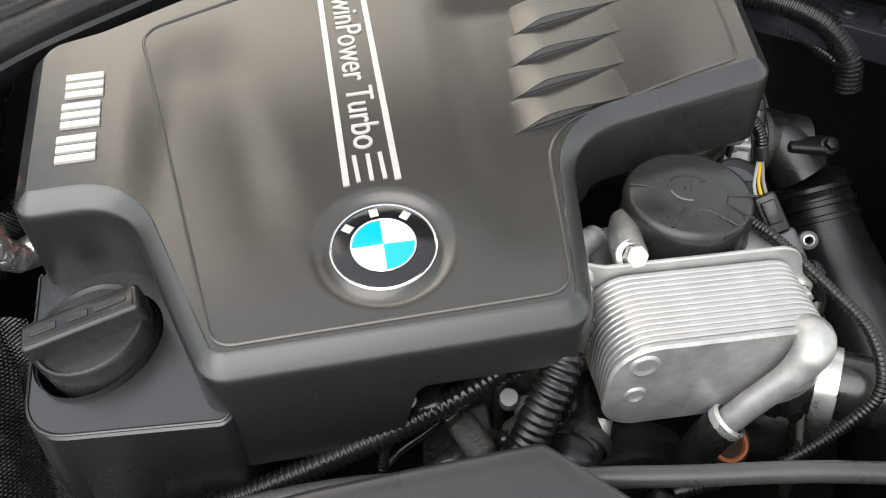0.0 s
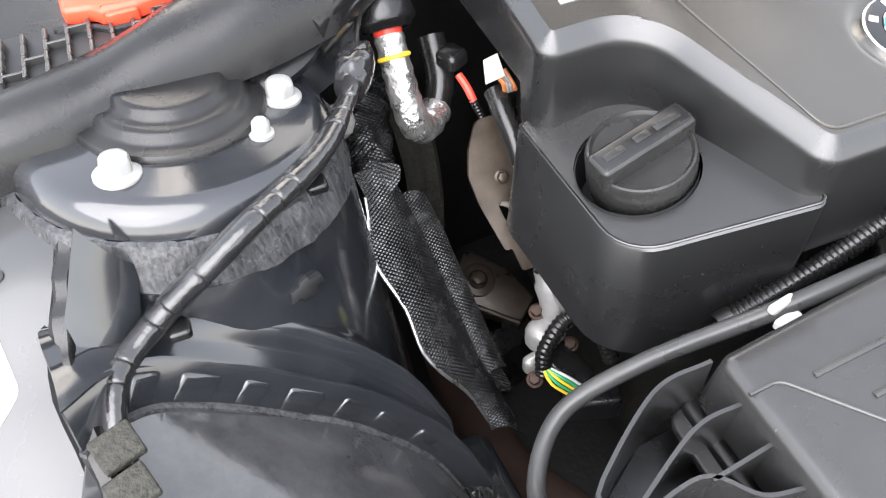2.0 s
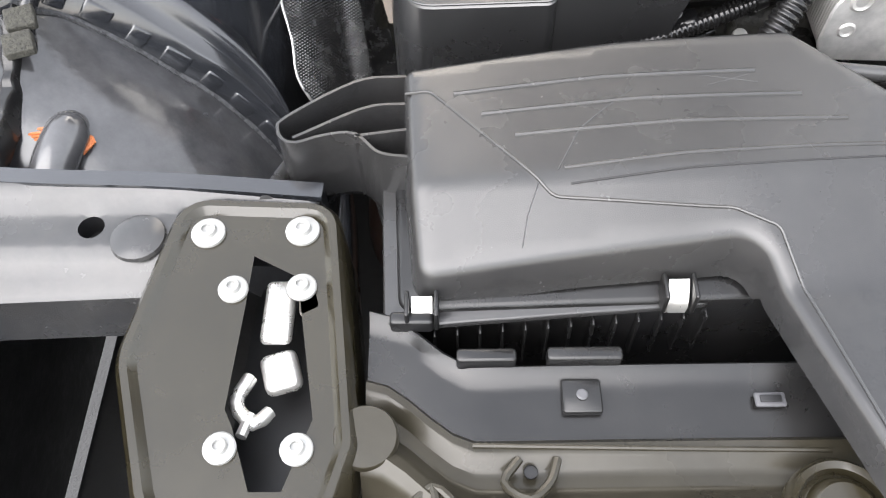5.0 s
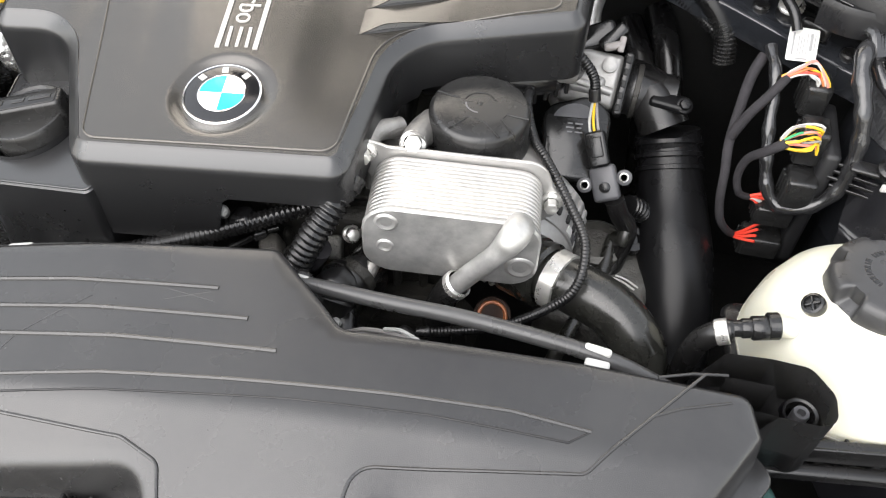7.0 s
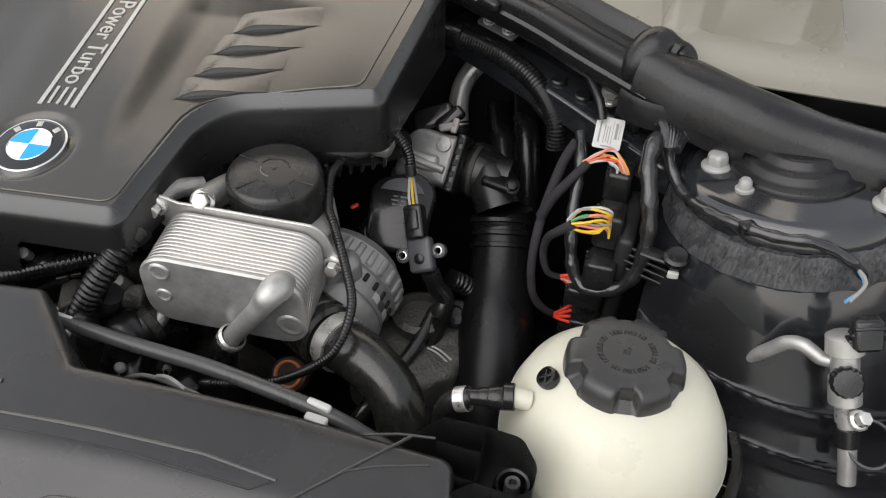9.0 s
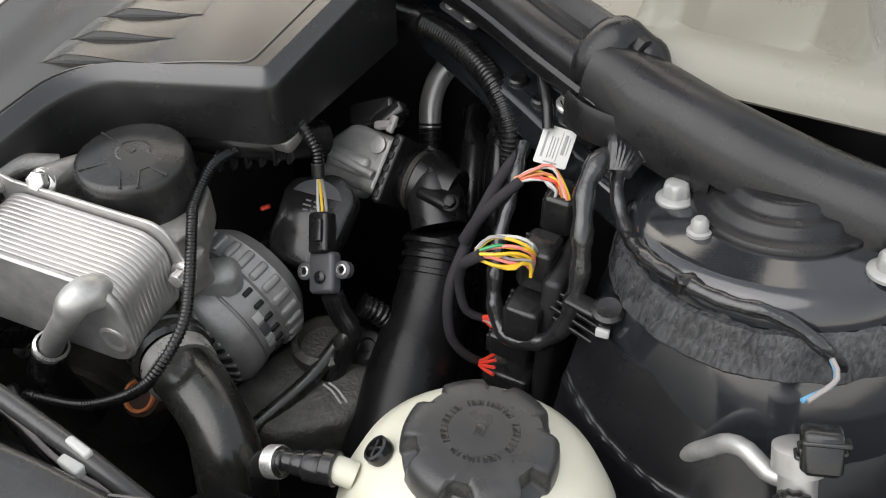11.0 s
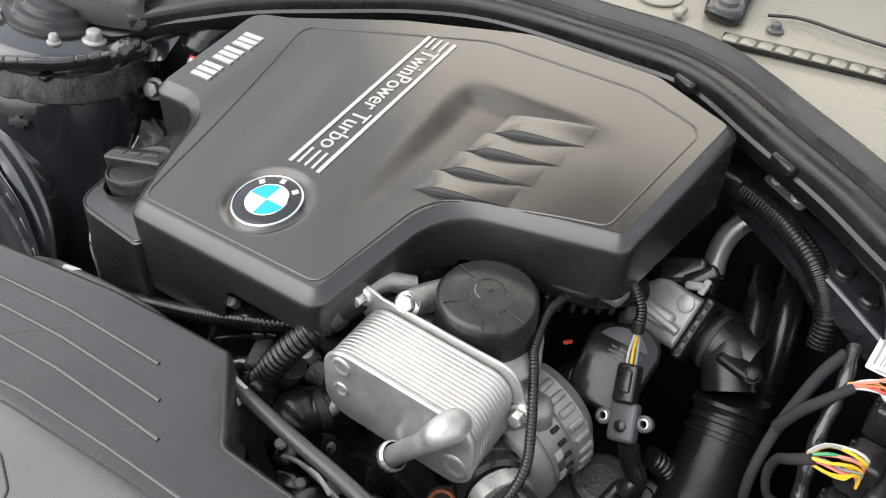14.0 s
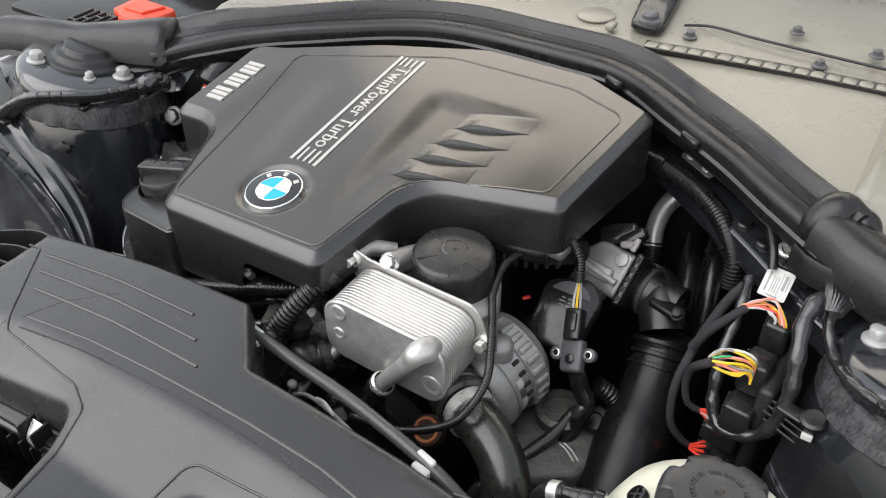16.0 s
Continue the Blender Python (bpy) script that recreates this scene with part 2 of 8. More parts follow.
# ---- mesh helpers ----
def finish(bm, angle=38, recalc=True):
    if recalc:
        bmesh.ops.recalc_face_normals(bm, faces=bm.faces)
    lim = radians(angle)
    for f in bm.faces:
        f.smooth = True
    for e in bm.edges:
        if len(e.link_faces) == 2 and e.calc_face_angle(0) > lim:
            e.smooth = False


def part(name, bm, material, parent=None, label="", angle=38, recalc=True):
    finish(bm, angle, recalc)
    me = bpy.data.meshes.new(name)
    bm.to_mesh(me)
    bm.free()
    me.materials.append(material)
    ob = new(name, me)
    if parent is not None:
        ob.parent = parent
        root = parent
        while root.parent is not None:
            root = root.parent
        if parent is root:
            ob.matrix_parent_inverse = Matrix.Translation(-parent.location)
    if label:
        ob["label"] = label
    return ob


def thing(name, label, category, at=(0, 0, 0), group="", kind=""):
    ob = new(name)
    ob.location = at
    ob.empty_display_size = 0.02
    return tagged(ob, label, category, group, kind)


def V(*p):
    return Vector(p)


def rounded(corners, seg=6):
    """Closed outline from (x, y, radius) corners."""
    out, n = [], len(corners)
    for i, (x, y, r) in enumerate(corners):
        p, a, b = V(x, y), V(*corners[i - 1][:2]), V(*corners[(i + 1) % n][:2])
        da, db = (a - p), (b - p)
        la, lb = da.length, db.length
        da.normalize(), db.normalize()
        half = math.acos(max(-1, min(1, da.dot(db)))) / 2
        if r < 1e-6 or half > 1.55:
            out.append((x, y))
            continue
        cut = min(r / math.tan(half), la * 0.49, lb * 0.49)
        rr = cut * math.tan(half)
        c = p + (da + db).normalized() * (rr / math.sin(half))
        s, e = p + da * cut - c, p + db * cut - c
        a0 = math.atan2(s.y, s.x)
        turn = (math.atan2(e.y, e.x) - a0 + math.pi) % (2 * math.pi) - math.pi
        for k in range(seg + 1):
            w = a0 + turn * k / seg
            out.append((c.x + rr * math.cos(w), c.y + rr * math.sin(w)))
    return out


def resample(loop, step, closed=True):
    pts = [V(*p) for p in loop]
    if closed:
        pts.append(pts[0])
    out = []
    for a, b in zip(pts, pts[1:]):
        k = max(1, round((b - a).length / step))
        out += [a.lerp(b, i / k) for i in range(k)]
    if not closed:
        out.append(pts[-1])
    return [tuple(p) for p in out]


def area(loop):
    return sum(a[0] * b[1] - b[0] * a[1] for a, b in zip(loop, loop[1:] + loop[:1])) / 2


def inset(loop, d):
    """The loop moved inward by d (outward: minus)."""
    sgn = 1 if area(loop) > 0 else -1
    out, n = [], len(loop)
    for i in range(n):
        a, b = V(*loop[i - 1]), V(*loop[(i + 1) % n])
        t = b - a
        if t.length < 1e-9:
            out.append(loop[i])
            continue
        t.normalize()
        out.append((loop[i][0] - t.y * d * sgn, loop[i][1] + t.x * d * sgn))
    return out


def inside(p, loop):
    x, y, c = p[0], p[1], False
    for (x1, y1), (x2, y2) in zip(loop, loop[1:] + loop[:1]):
        if (y1 > y) != (y2 > y) and x < (x2 - x1) * (y - y1) / (y2 - y1) + x1:
            c = not c
    return c


def near(p, loop, d):
    q = np.array(loop)
    return np.min((q[:, 0] - p[0]) ** 2 + (q[:, 1] - p[1]) ** 2) < d * d


def field(bm, loop, step, z, holes=(), lines=(), extra=()):
    """A triangulated sheet inside the loop at the height z(x, y). Returns the boundary's vertices."""
    from mathutils import geometry
    pts, edges = [], []
    for lp in (loop, *holes):
        s = len(pts)
        pts += [V(*p) for p in lp]
        edges += [(s + i, s + (i + 1) % len(lp)) for i in range(len(lp))]
    for ln in lines:
        s = len(pts)
        pts += [V(*p) for p in ln]
        edges += [(s + i, s + i + 1) for i in range(len(ln) - 1)]
    pts += [V(*p) for p in extra]
    fixed = [p for ln in lines for p in ln] + list(extra)
    xs, ys = [p[0] for p in loop], [p[1] for p in loop]
    y, row = min(ys) + step / 2, 0
    while y < max(ys):
        x = min(xs) + (step / 2 if row % 2 else 0)
        while x < max(xs):
            if inside((x, y), loop) and not near((x, y), loop, step * 0.55) and not any(inside((x, y), h) or near((x, y), h, step * 0.5) for h in holes) and not (fixed and near((x, y), fixed, step * 0.6)):
                pts.append(V(x, y))
            x += step
        y += step * 0.87
        row += 1
    vs, _, fs, ov, _, _ = geometry.delaunay_2d_cdt(pts, edges, [], 1, 1e-7)
    verts = [bm.verts.new((p.x, p.y, z(p.x, p.y))) for p in vs]
    for f in fs:
        c = sum((vs[i] for i in f), V(0, 0)) / len(f)
        if any(inside(c, h) for h in holes):
            continue
        try:
            bm.faces.new([verts[i] for i in f])
        except ValueError:
            pass
    first = {}
    for i, src in enumerate(ov):
        for s in src:
            first.setdefault(s, verts[i])
    return [first[i] for i in range(len(loop))]


def skirt(bm, ring, points):
    """Joins a ring of vertices to a new ring at the points; returns the new ring."""
    new_ring = [bm.verts.new(p) for p in points]
    n = len(ring)
    for i in range(n):
        a, b = ring[i], ring[(i + 1) % n]
        c, d = new_ring[(i + 1) % n], new_ring[i]
        if a is not b:
            bm.faces.new((a, b, c, d))
    return new_ring


def slab(bm, loop, z0, z1, bevel=0.0, m=None):
    """A plate with the outline of loop from z0 up to z1, its upper and lower edges bevelled."""
    m = m or Matrix.Identity(4)
    levels = [(z0, bevel), (z0 + bevel, 0), (z1 - bevel, 0), (z1 - bevel * 0.35, bevel * 0.35), (z1, bevel)] if bevel else [(z0, 0), (z1, 0)]
    rings = []
    for z, d in levels:
        lp = inset(loop, d) if d else loop
        rings.append([bm.verts.new(m @ V(x, y, z)) for x, y in lp])
    for r0, r1 in zip(rings, rings[1:]):
        n = len(r0)
        for i in range(n):
            bm.faces.new((r0[i], r0[(i + 1) % n], r1[(i + 1) % n], r1[i]))
    bm.faces.new(rings[0][::-1])
    bm.faces.new(rings[-1])
    return bm


def box(bm, c, size, bevel=0.0, m=None):
    sx, sy, sz = size
    r = min(bevel * 1.5, sx * 0.45, sy * 0.45)
    lp = rounded([(-sx / 2, -sy / 2, r), (sx / 2, -sy / 2, r), (sx / 2, sy / 2, r), (-sx / 2, sy / 2, r)], 3)
    mm = Matrix.Translation(c) @ (m or Matrix.Identity(4))
    return slab(bm, lp, -sz / 2, sz / 2, min(bevel, sz * 0.4), mm)


def aim(p, axis, along=(1, 0, 0)):
    """A matrix at p whose z axis points along axis and whose x axis lies near along."""
    z = Vector(axis).normalized()
    x = Vector(along) - z * Vector(along).dot(z)
    if x.length < 0.1:
        x = Vector((0, 1, 0)) - z * z.y
    x.normalize()
    return Matrix.Translation(p) @ Matrix((x, z.cross(x), z)).transposed().to_4x4()


def lathe(bm, profile, m=None, n=32, wave=None):
    """Turns (radius, height) pairs round the z axis of m; wave(angle, radius, height) may change the radius."""
    m = m or Matrix.Identity(4)
    rings = []
    for r, h in profile:
        if r < 1e-6:
            rings.append([bm.verts.new(m @ V(0, 0, h))])
            continue
        ring = []
        for k in range(n):
            a = 2 * math.pi * k / n
            q = wave(a, r, h) if wave else r
            ring.append(bm.verts.new(m @ V(q * math.cos(a), q * math.sin(a), h)))
        rings.append(ring)
    for r0, r1 in zip(rings, rings[1:]):
        for k in range(n):
            k2 = (k + 1) % n
            if len(r0) == 1 and len(r1) == 1:
                continue
            if len(r0) == 1:
                bm.faces.new((r0[0], r1[k2], r1[k]))
            elif len(r1) == 1:
                bm.faces.new((r0[k], r0[k2], r1[0]))
            else:
                bm.faces.new((r0[k], r0[k2], r1[k2], r1[k]))
    return bm


def spline(pts, step=0.006):
    p = [Vector(q) for q in pts]
    p = [p[0] * 2 - p[1]] + p + [p[-1] * 2 - p[-2]]
    out = []
    for i in range(1, len(p) - 2):
        a, b, c, d = p[i - 1:i + 3]
        k = max(2, round((c - b).length / step))
        for j in range(k):
            t = j / k
            out.append(0.5 * (2 * b + (c - a) * t + (2 * a - 5 * b + 4 * c - d) * t * t + (3 * b - a - 3 * c + d) * t ** 3))
    out.append(p[-2])
    return out


def tube(bm, pts, r, n=12, step=0.006, smooth=True, pitch=0.0, depth=0.12, flat=1.0, radius=None, cap=True):
    """A hose along pts. pitch: length of one corrugation; radius(s): the radius along it, s from 0 to 1."""
    path = spline(pts, pitch / 4 if pitch else step) if smooth else [Vector(q) for q in pts]
    side, rings, run = None, [], 0.0
    total = sum((b - a).length for a, b in zip(path, path[1:]))
    for i, p in enumerate(path):
        t = (path[min(i + 1, len(path) - 1)] - path[max(i - 1, 0)]).normalized()
        if side is None:
            side = t.orthogonal().normalized()
        side = (side - t * side.dot(t)).normalized()
        up = t.cross(side)
        if i:
            run += (p - path[i - 1]).length
        q = radius(run / total) if radius else r
        if pitch:
            q *= 1 - depth * (1 if i % 4 in (2, 3) else 0)
        rings.append([bm.verts.new(p + (side * math.cos(2 * math.pi * k / n) + up * math.sin(2 * math.pi * k / n) * flat) * q) for k in range(n)])
    for r0, r1 in zip(rings, rings[1:]):
        for k in range(n):
            bm.faces.new((r0[k], r0[(k + 1) % n], r1[(k + 1) % n], r1[k]))
    if cap:
        bm.faces.new(rings[0][::-1])
        bm.faces.new(rings[-1])
    return bm


def sweep(bm, pts, profile, step=0.01, up=(0, 0, 1), close=True, shape=None):
    """Carries a profile of (across, up) pairs along pts. shape(s, a, u): changes a profile point along the way."""
    path, rings = spline(pts, step), []
    for i, p in enumerate(path):
        t = (path[min(i + 1, len(path) - 1)] - path[max(i - 1, 0)]).normalized()
        across = t.cross(Vector(up)).normalized()
        over = across.cross(t)
        s = i / (len(path) - 1)
        ring = []
        for a, u in profile:
            if shape:
                a, u = shape(s, a, u)
            ring.append(bm.verts.new(p + across * a + over * u))
        rings.append(ring)
    n = len(profile)
    for r0, r1 in zip(rings, rings[1:]):
        for k in range(n if close else n - 1):
            bm.faces.new((r0[k], r0[(k + 1) % n], r1[(k + 1) % n], r1[k]))
    if close:
        bm.faces.new(rings[0][::-1])
        bm.faces.new(rings[-1])
    return bm


def grid(bm, nu, nv, f, thick=0.0):
    """A sheet f(u, v), u and v from 0 to 1; with thick it has a back."""
    rows = [[bm.verts.new(f(i / nu, j / nv)) for j in range(nv + 1)] for i in range(nu + 1)]
    for i in range(nu):
        for j in range(nv):
            bm.faces.new((rows[i][j], rows[i + 1][j], rows[i + 1][j + 1], rows[i][j + 1]))
    if thick:
        bmesh.ops.recalc_face_normals(bm, faces=bm.faces)
        bmesh.ops.solidify(bm, geom=bm.faces[:], thickness=thick)
    return bm


def hexhead(bm, p, axis, r, h, washer=1.45):
    m = aim(p, axis)
    lathe(bm, [(r * washer, 0), (r * washer, h * 0.22), (r * washer * 0.92, h * 0.3), (r * 1.02, h * 0.36)], m, 20)
    lp = [(r * math.cos(k * math.pi / 3), r * math.sin(k * math.pi / 3)) for k in range(6)]
    slab(bm, lp, h * 0.3, h, r * 0.12, m)
    return bm


def B():
    return bmesh.new()


def sm(a, b, x):
    t = max(0.0, min(1.0, (x - a) / (b - a)))
    return t * t * (3 - 2 * t)


# ---- ground and the closed bay round the engine ----
bm = B()
grid(bm, 40, 40, lambda u, v: V(-60 + 120 * u, -60 + 120 * v, 0.0))
tagged(part("ground", bm, ASPHALT), "grey asphalt ground under the car", "ground", kind="structure")

# Undertray and walls wear the near-black that carries the bay's shade.
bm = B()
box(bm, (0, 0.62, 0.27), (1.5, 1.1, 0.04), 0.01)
tagged(part("floor", bm, VOID), "undertray at the bottom of the bay, coloured near-black for shade", "undertray", kind="structure")
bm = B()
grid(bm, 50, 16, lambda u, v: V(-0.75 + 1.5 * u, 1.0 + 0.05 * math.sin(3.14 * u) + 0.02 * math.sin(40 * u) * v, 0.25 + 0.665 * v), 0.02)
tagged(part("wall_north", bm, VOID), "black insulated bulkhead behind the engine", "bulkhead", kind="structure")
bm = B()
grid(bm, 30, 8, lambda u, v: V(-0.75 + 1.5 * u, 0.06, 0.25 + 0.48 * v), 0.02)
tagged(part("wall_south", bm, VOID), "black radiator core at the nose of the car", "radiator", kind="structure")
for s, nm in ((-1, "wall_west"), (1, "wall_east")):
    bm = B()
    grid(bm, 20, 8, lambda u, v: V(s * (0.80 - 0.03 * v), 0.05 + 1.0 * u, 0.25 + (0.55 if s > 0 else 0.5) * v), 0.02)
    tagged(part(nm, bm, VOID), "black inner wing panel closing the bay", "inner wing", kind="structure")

# ---- engine cover ----
PL = lambda x, y: 0.8005 + 0.0182 * x + 0.1332 * y
OUTER = [(-0.333, 0.696, 0.014), (-0.262, 0.697, 0.045), (-0.211, 0.556, 0.02), (0.011, 0.557, 0.018), (0.034, 0.702, 0.055),
         (0.192, 0.734, 0.016), (0.216, 0.924, 0.018), (0.12, 0.968, 0.06), (-0.03, 0.974, 0.1), (-0.17, 0.93, 0.05),
         (-0.29, 0.872, 0.03), (-0.339, 0.858, 0.03)]
GROOVE = [(-0.203, 0.571, 0.014), (0.0, 0.573, 0.014), (0.017, 0.708, 0.05), (0.168, 0.745, 0.012), (0.187, 0.898, 0.02),
          (0.11, 0.926, 0.06), (-0.06, 0.930, 0.08), (-0.258, 0.856, 0.02)]
LOUVRES = [(-0.005, 0.7045), (0.001, 0.738), (0.008, 0.772), (0.016, 0.806)]


def lens(u):
    return 0.0 if u <= 0 or u >= 1 else (sm(0, 0.3, u) * (1 - sm(0.3, 1.05, u)))


def cover_z(x, y):
    z = PL(x, y)
    # a spine under the stripes between two shallow sunk facets
    low = sm(0.585, 0.70, y)
    z -= 0.0042 * sm(-0.052, -0.016, x) * (1 - sm(0.828, 0.868, y)) * (1 - sm(0.055, 0.14, x)) * low
    z -= 0.0030 * (1 - sm(-0.195, -0.150, x + (y - 0.75) * 0.15)) * (1 - sm(0.795, 0.872, y)) * low * sm(-0.262, -0.225, x + (0.86 - y) * 0.06)
    # dish round the badge
    r = math.hypot(x + 0.102, (y - 0.625))
    z -= 0.0038 * (1 - sm(0.0345, 0.0445, r))
    return z


engine_cover = thing("engine_cover", "warm grey plastic engine cover with badge and louvres, dusty", "engine cover", (-0.06, 0.76, 0.83))
outer = resample(rounded(OUTER, 8), 0.005)
bm = B()
ridge = inset(outer, 0.0115)
ring = field(bm, ridge, 0.0036, cover_z)
part("shell", bm, COVER, engine_cover, angle=48)
# The sides look shaded through the darker plastic, not only through the lamp.
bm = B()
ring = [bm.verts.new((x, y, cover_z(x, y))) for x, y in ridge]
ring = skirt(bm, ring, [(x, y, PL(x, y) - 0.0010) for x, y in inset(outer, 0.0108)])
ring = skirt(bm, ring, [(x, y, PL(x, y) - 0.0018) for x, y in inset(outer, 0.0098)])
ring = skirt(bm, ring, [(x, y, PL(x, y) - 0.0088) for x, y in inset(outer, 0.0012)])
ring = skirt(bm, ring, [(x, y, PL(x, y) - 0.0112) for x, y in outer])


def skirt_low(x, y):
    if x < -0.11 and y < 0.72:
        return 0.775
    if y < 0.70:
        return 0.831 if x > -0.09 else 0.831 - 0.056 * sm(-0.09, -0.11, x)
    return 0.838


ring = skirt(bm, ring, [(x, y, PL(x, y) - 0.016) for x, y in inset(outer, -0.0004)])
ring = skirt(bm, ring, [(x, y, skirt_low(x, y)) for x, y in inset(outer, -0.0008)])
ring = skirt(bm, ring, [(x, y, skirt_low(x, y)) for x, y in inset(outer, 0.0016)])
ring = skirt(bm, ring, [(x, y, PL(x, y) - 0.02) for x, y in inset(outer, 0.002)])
part("rim", bm, EDGE, engine_cover, "smooth rim and skirt, their shade coloured into the grey", angle=27)

bm = B()
gl = resample(rounded(GROOVE, 6), 0.006)
tube(bm, [(x, y, cover_z(x, y) + 0.0001) for x, y in gl + gl[:2]], 0.0011, 8, smooth=False, cap=False)
part("edge_bead", bm, COVER, engine_cover)

def louvre(lx, ly):
    """One shingled louvre: a tapering scoop, the pale blade inside its mouth and a black strip as the shadow under it.
    """
    def at(u, w, h, back=0.0):
        x = lx + 0.09 * u
        y = ly + 0.0225 * u + 0.033 * w + back
        return V(x, y, cover_z(x, y) + h)
    bm = B()
    grid(bm, 36, 10, lambda u, w: at(u, w, 0.0076 * lens(u) * (1 - w) ** 0.85 - 0.0004 * sm(0.85, 1, w) - 0.0004 * (1 - sm(0, 0.06, u)) - 0.0004 * sm(0.94, 1, u)), 0.0007)
    scoop = part("louvre", bm, COVER, engine_cover)
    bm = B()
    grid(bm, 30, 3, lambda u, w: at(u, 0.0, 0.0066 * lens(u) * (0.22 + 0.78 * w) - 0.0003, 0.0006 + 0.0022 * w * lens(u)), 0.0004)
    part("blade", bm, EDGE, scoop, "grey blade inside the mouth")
    # The shadow line below the blade, modelled as a thin black strip.
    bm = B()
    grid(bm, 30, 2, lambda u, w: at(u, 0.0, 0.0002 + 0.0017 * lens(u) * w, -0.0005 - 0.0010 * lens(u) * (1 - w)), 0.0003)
    part("gap", bm, SLOT, scoop, "black strip for the shadow under the blade")


for lx, ly in LOUVRES:
    louvre(lx, ly)

# printed stripes, word marks as plain blocks
def strip(bm, p, q, w, lift=0.0006, h=0.0005):
    p, q = V(*p), V(*q)
    t = (q - p).normalized() * (w / 2)
    nrm = V(-t.y, t.x)
    k = max(1, int((q - p).length / 0.02))
    prev = None
    for i in range(k + 1):
        c = p.lerp(q, i / k)
        ends = [c + nrm, c - nrm]
        cur = [bm.verts.new((e.x, e.y, cover_z(e.x, e.y) + lift + h)) for e in ends] + [bm.verts.new((e.x, e.y, cover_z(e.x, e.y) - 0.001)) for e in reversed(ends)]
        if prev:
            for j in range(4):
                bm.faces.new((prev[j], prev[(j + 1) % 4], cur[(j + 1) % 4], cur[j]))
        else:
            bm.faces.new(cur)
        prev = cur
    bm.faces.new(prev[::-1])


for x0, x1, y0, y1, w in ((-0.1195, -0.1225, 0.675, 0.905, 0.0042), (-0.0865, -0.0895, 0.675, 0.905, 0.0042),
                          (-0.1115, -0.1125, 0.677, 0.700, 0.0028), (-0.103, -0.1035, 0.677, 0.700, 0.0028), (-0.0945, -0.0955, 0.677, 0.700, 0.0028),
                          (-0.1145, -0.115, 0.886, 0.905, 0.0028), (-0.1065, -0.107, 0.886, 0.905, 0.0028), (-0.098, -0.0985, 0.886, 0.905, 0.0028)):
    bm = B()
    strip(bm, (x0, y0), (x1, y1), w)
    part("stripe", bm, SILVERTEXT, engine_cover, "silver printed stripe")
word = bpy.data.curves.new("word", "FONT")
word.body, word.size, word.extrude, word.space_character = "TwinPower Turbo", 0.0275, 0.0006, 1.0
tmp = new("word", word)
dg = bpy.context.evaluated_depsgraph_get()
letters = bpy.data.meshes.new_from_object(tmp.evaluated_get(dg))
bpy.data.objects.remove(tmp)
bm = B()
bm.from_mesh(letters)
long = max(v.co.x for v in bm.verts)
bmesh.ops.scale(bm, vec=(0.178 / long, 1, 1), verts=bm.verts)
bmesh.ops.transform(bm, matrix=Matrix.Translation((-0.1135, 0.8835, 0)) @ Matrix.Rotation(radians(-89.3), 4, "Z"), verts=bm.verts)
for v in bm.verts:
    v.co.z += cover_z(v.co.x, v.co.y) + 0.0004
part("lettering", bm, SILVERTEXT, engine_cover, "raised silver lettering")
for y0 in (0.802, 0.772, 0.740):
    for k in range(3):
        bm = B()
        strip(bm, (-0.307 + 0.0005 * k, y0 + 0.009 - 0.009 * k), (-0.281 + 0.0005 * k, y0 + 0.009 - 0.009 * k), 0.0062, h=0.0012)
        part("maker_block", bm, SILVERTEXT, engine_cover, "plain raised silver block")

# round badge, lying in its dish
bm_axis = V(-0.018, -0.133, 1.0).normalized()
BADGE = V(-0.102, 0.625, cover_z(-0.102, 0.625) + 0.001)
badge = thing("badge", "round badge with blue and white quarters in a black ring", "badge", tuple(BADGE))
bmat = aim(BADGE, bm_axis)
bm = B()
lathe(bm, [(0.0325, -0.002), (0.0325, 0.0030), (0.0318, 0.0036), (0.0308, 0.0034), (0.0306, 0.0018)], bmat, 64)
part("ring", bm, CHROME, badge, "bright chrome outer ring")
bm = B()
lathe(bm, [(0.0308, 0.0), (0.0308, 0.0026), (0.026, 0.0034), (0.0205, 0.0037), (0.0203, 0.002)], bmat, 64)
part("black_band", bm, BLACKENAMEL, badge, "glossy black band")
bm = B()
lathe(bm, [(0.0200, 0.003), (0.0200, 0.0040), (0.0192, 0.0043), (0.0188, 0.0040), (0.0188, 0.003)], bmat, 64)
part("inner_ring", bm, CHROME, badge, "thin chrome inner ring")
for q in range(4):
    bm = B()
    c = bm.verts.new(bmat @ V(0, 0, 0.0043))
    arc = []
    for k in range(13):
        a = radians(90 * q + 90 * k / 12)
        arc.append(bm.verts.new(bmat @ V(0.0189 * math.cos(a), 0.0189 * math.sin(a), 0.0038)))
    for k in range(12):
        bm.faces.new((c, arc[k], arc[k + 1]))
    bmesh.ops.recalc_face_normals(bm, faces=bm.faces)
    part("quarter", bm, (ENAMEL, CYAN)[q % 2], badge, ("white enamel quarter", "sky blue enamel quarter")[q % 2], recalc=False)
for a in (142, 97, 52):
    bm = B()
    box(bm, (0, 0, 0), (0.0055, 0.0062, 0.0006), 0.0002, bmat @ Matrix.Rotation(radians(a - 90), 4, "Z") @ Matrix.Translation((0, 0.0255, 0.0036)))
    part("ring_block", bm, SILVERTEXT, badge, "plain silver block on the ring")

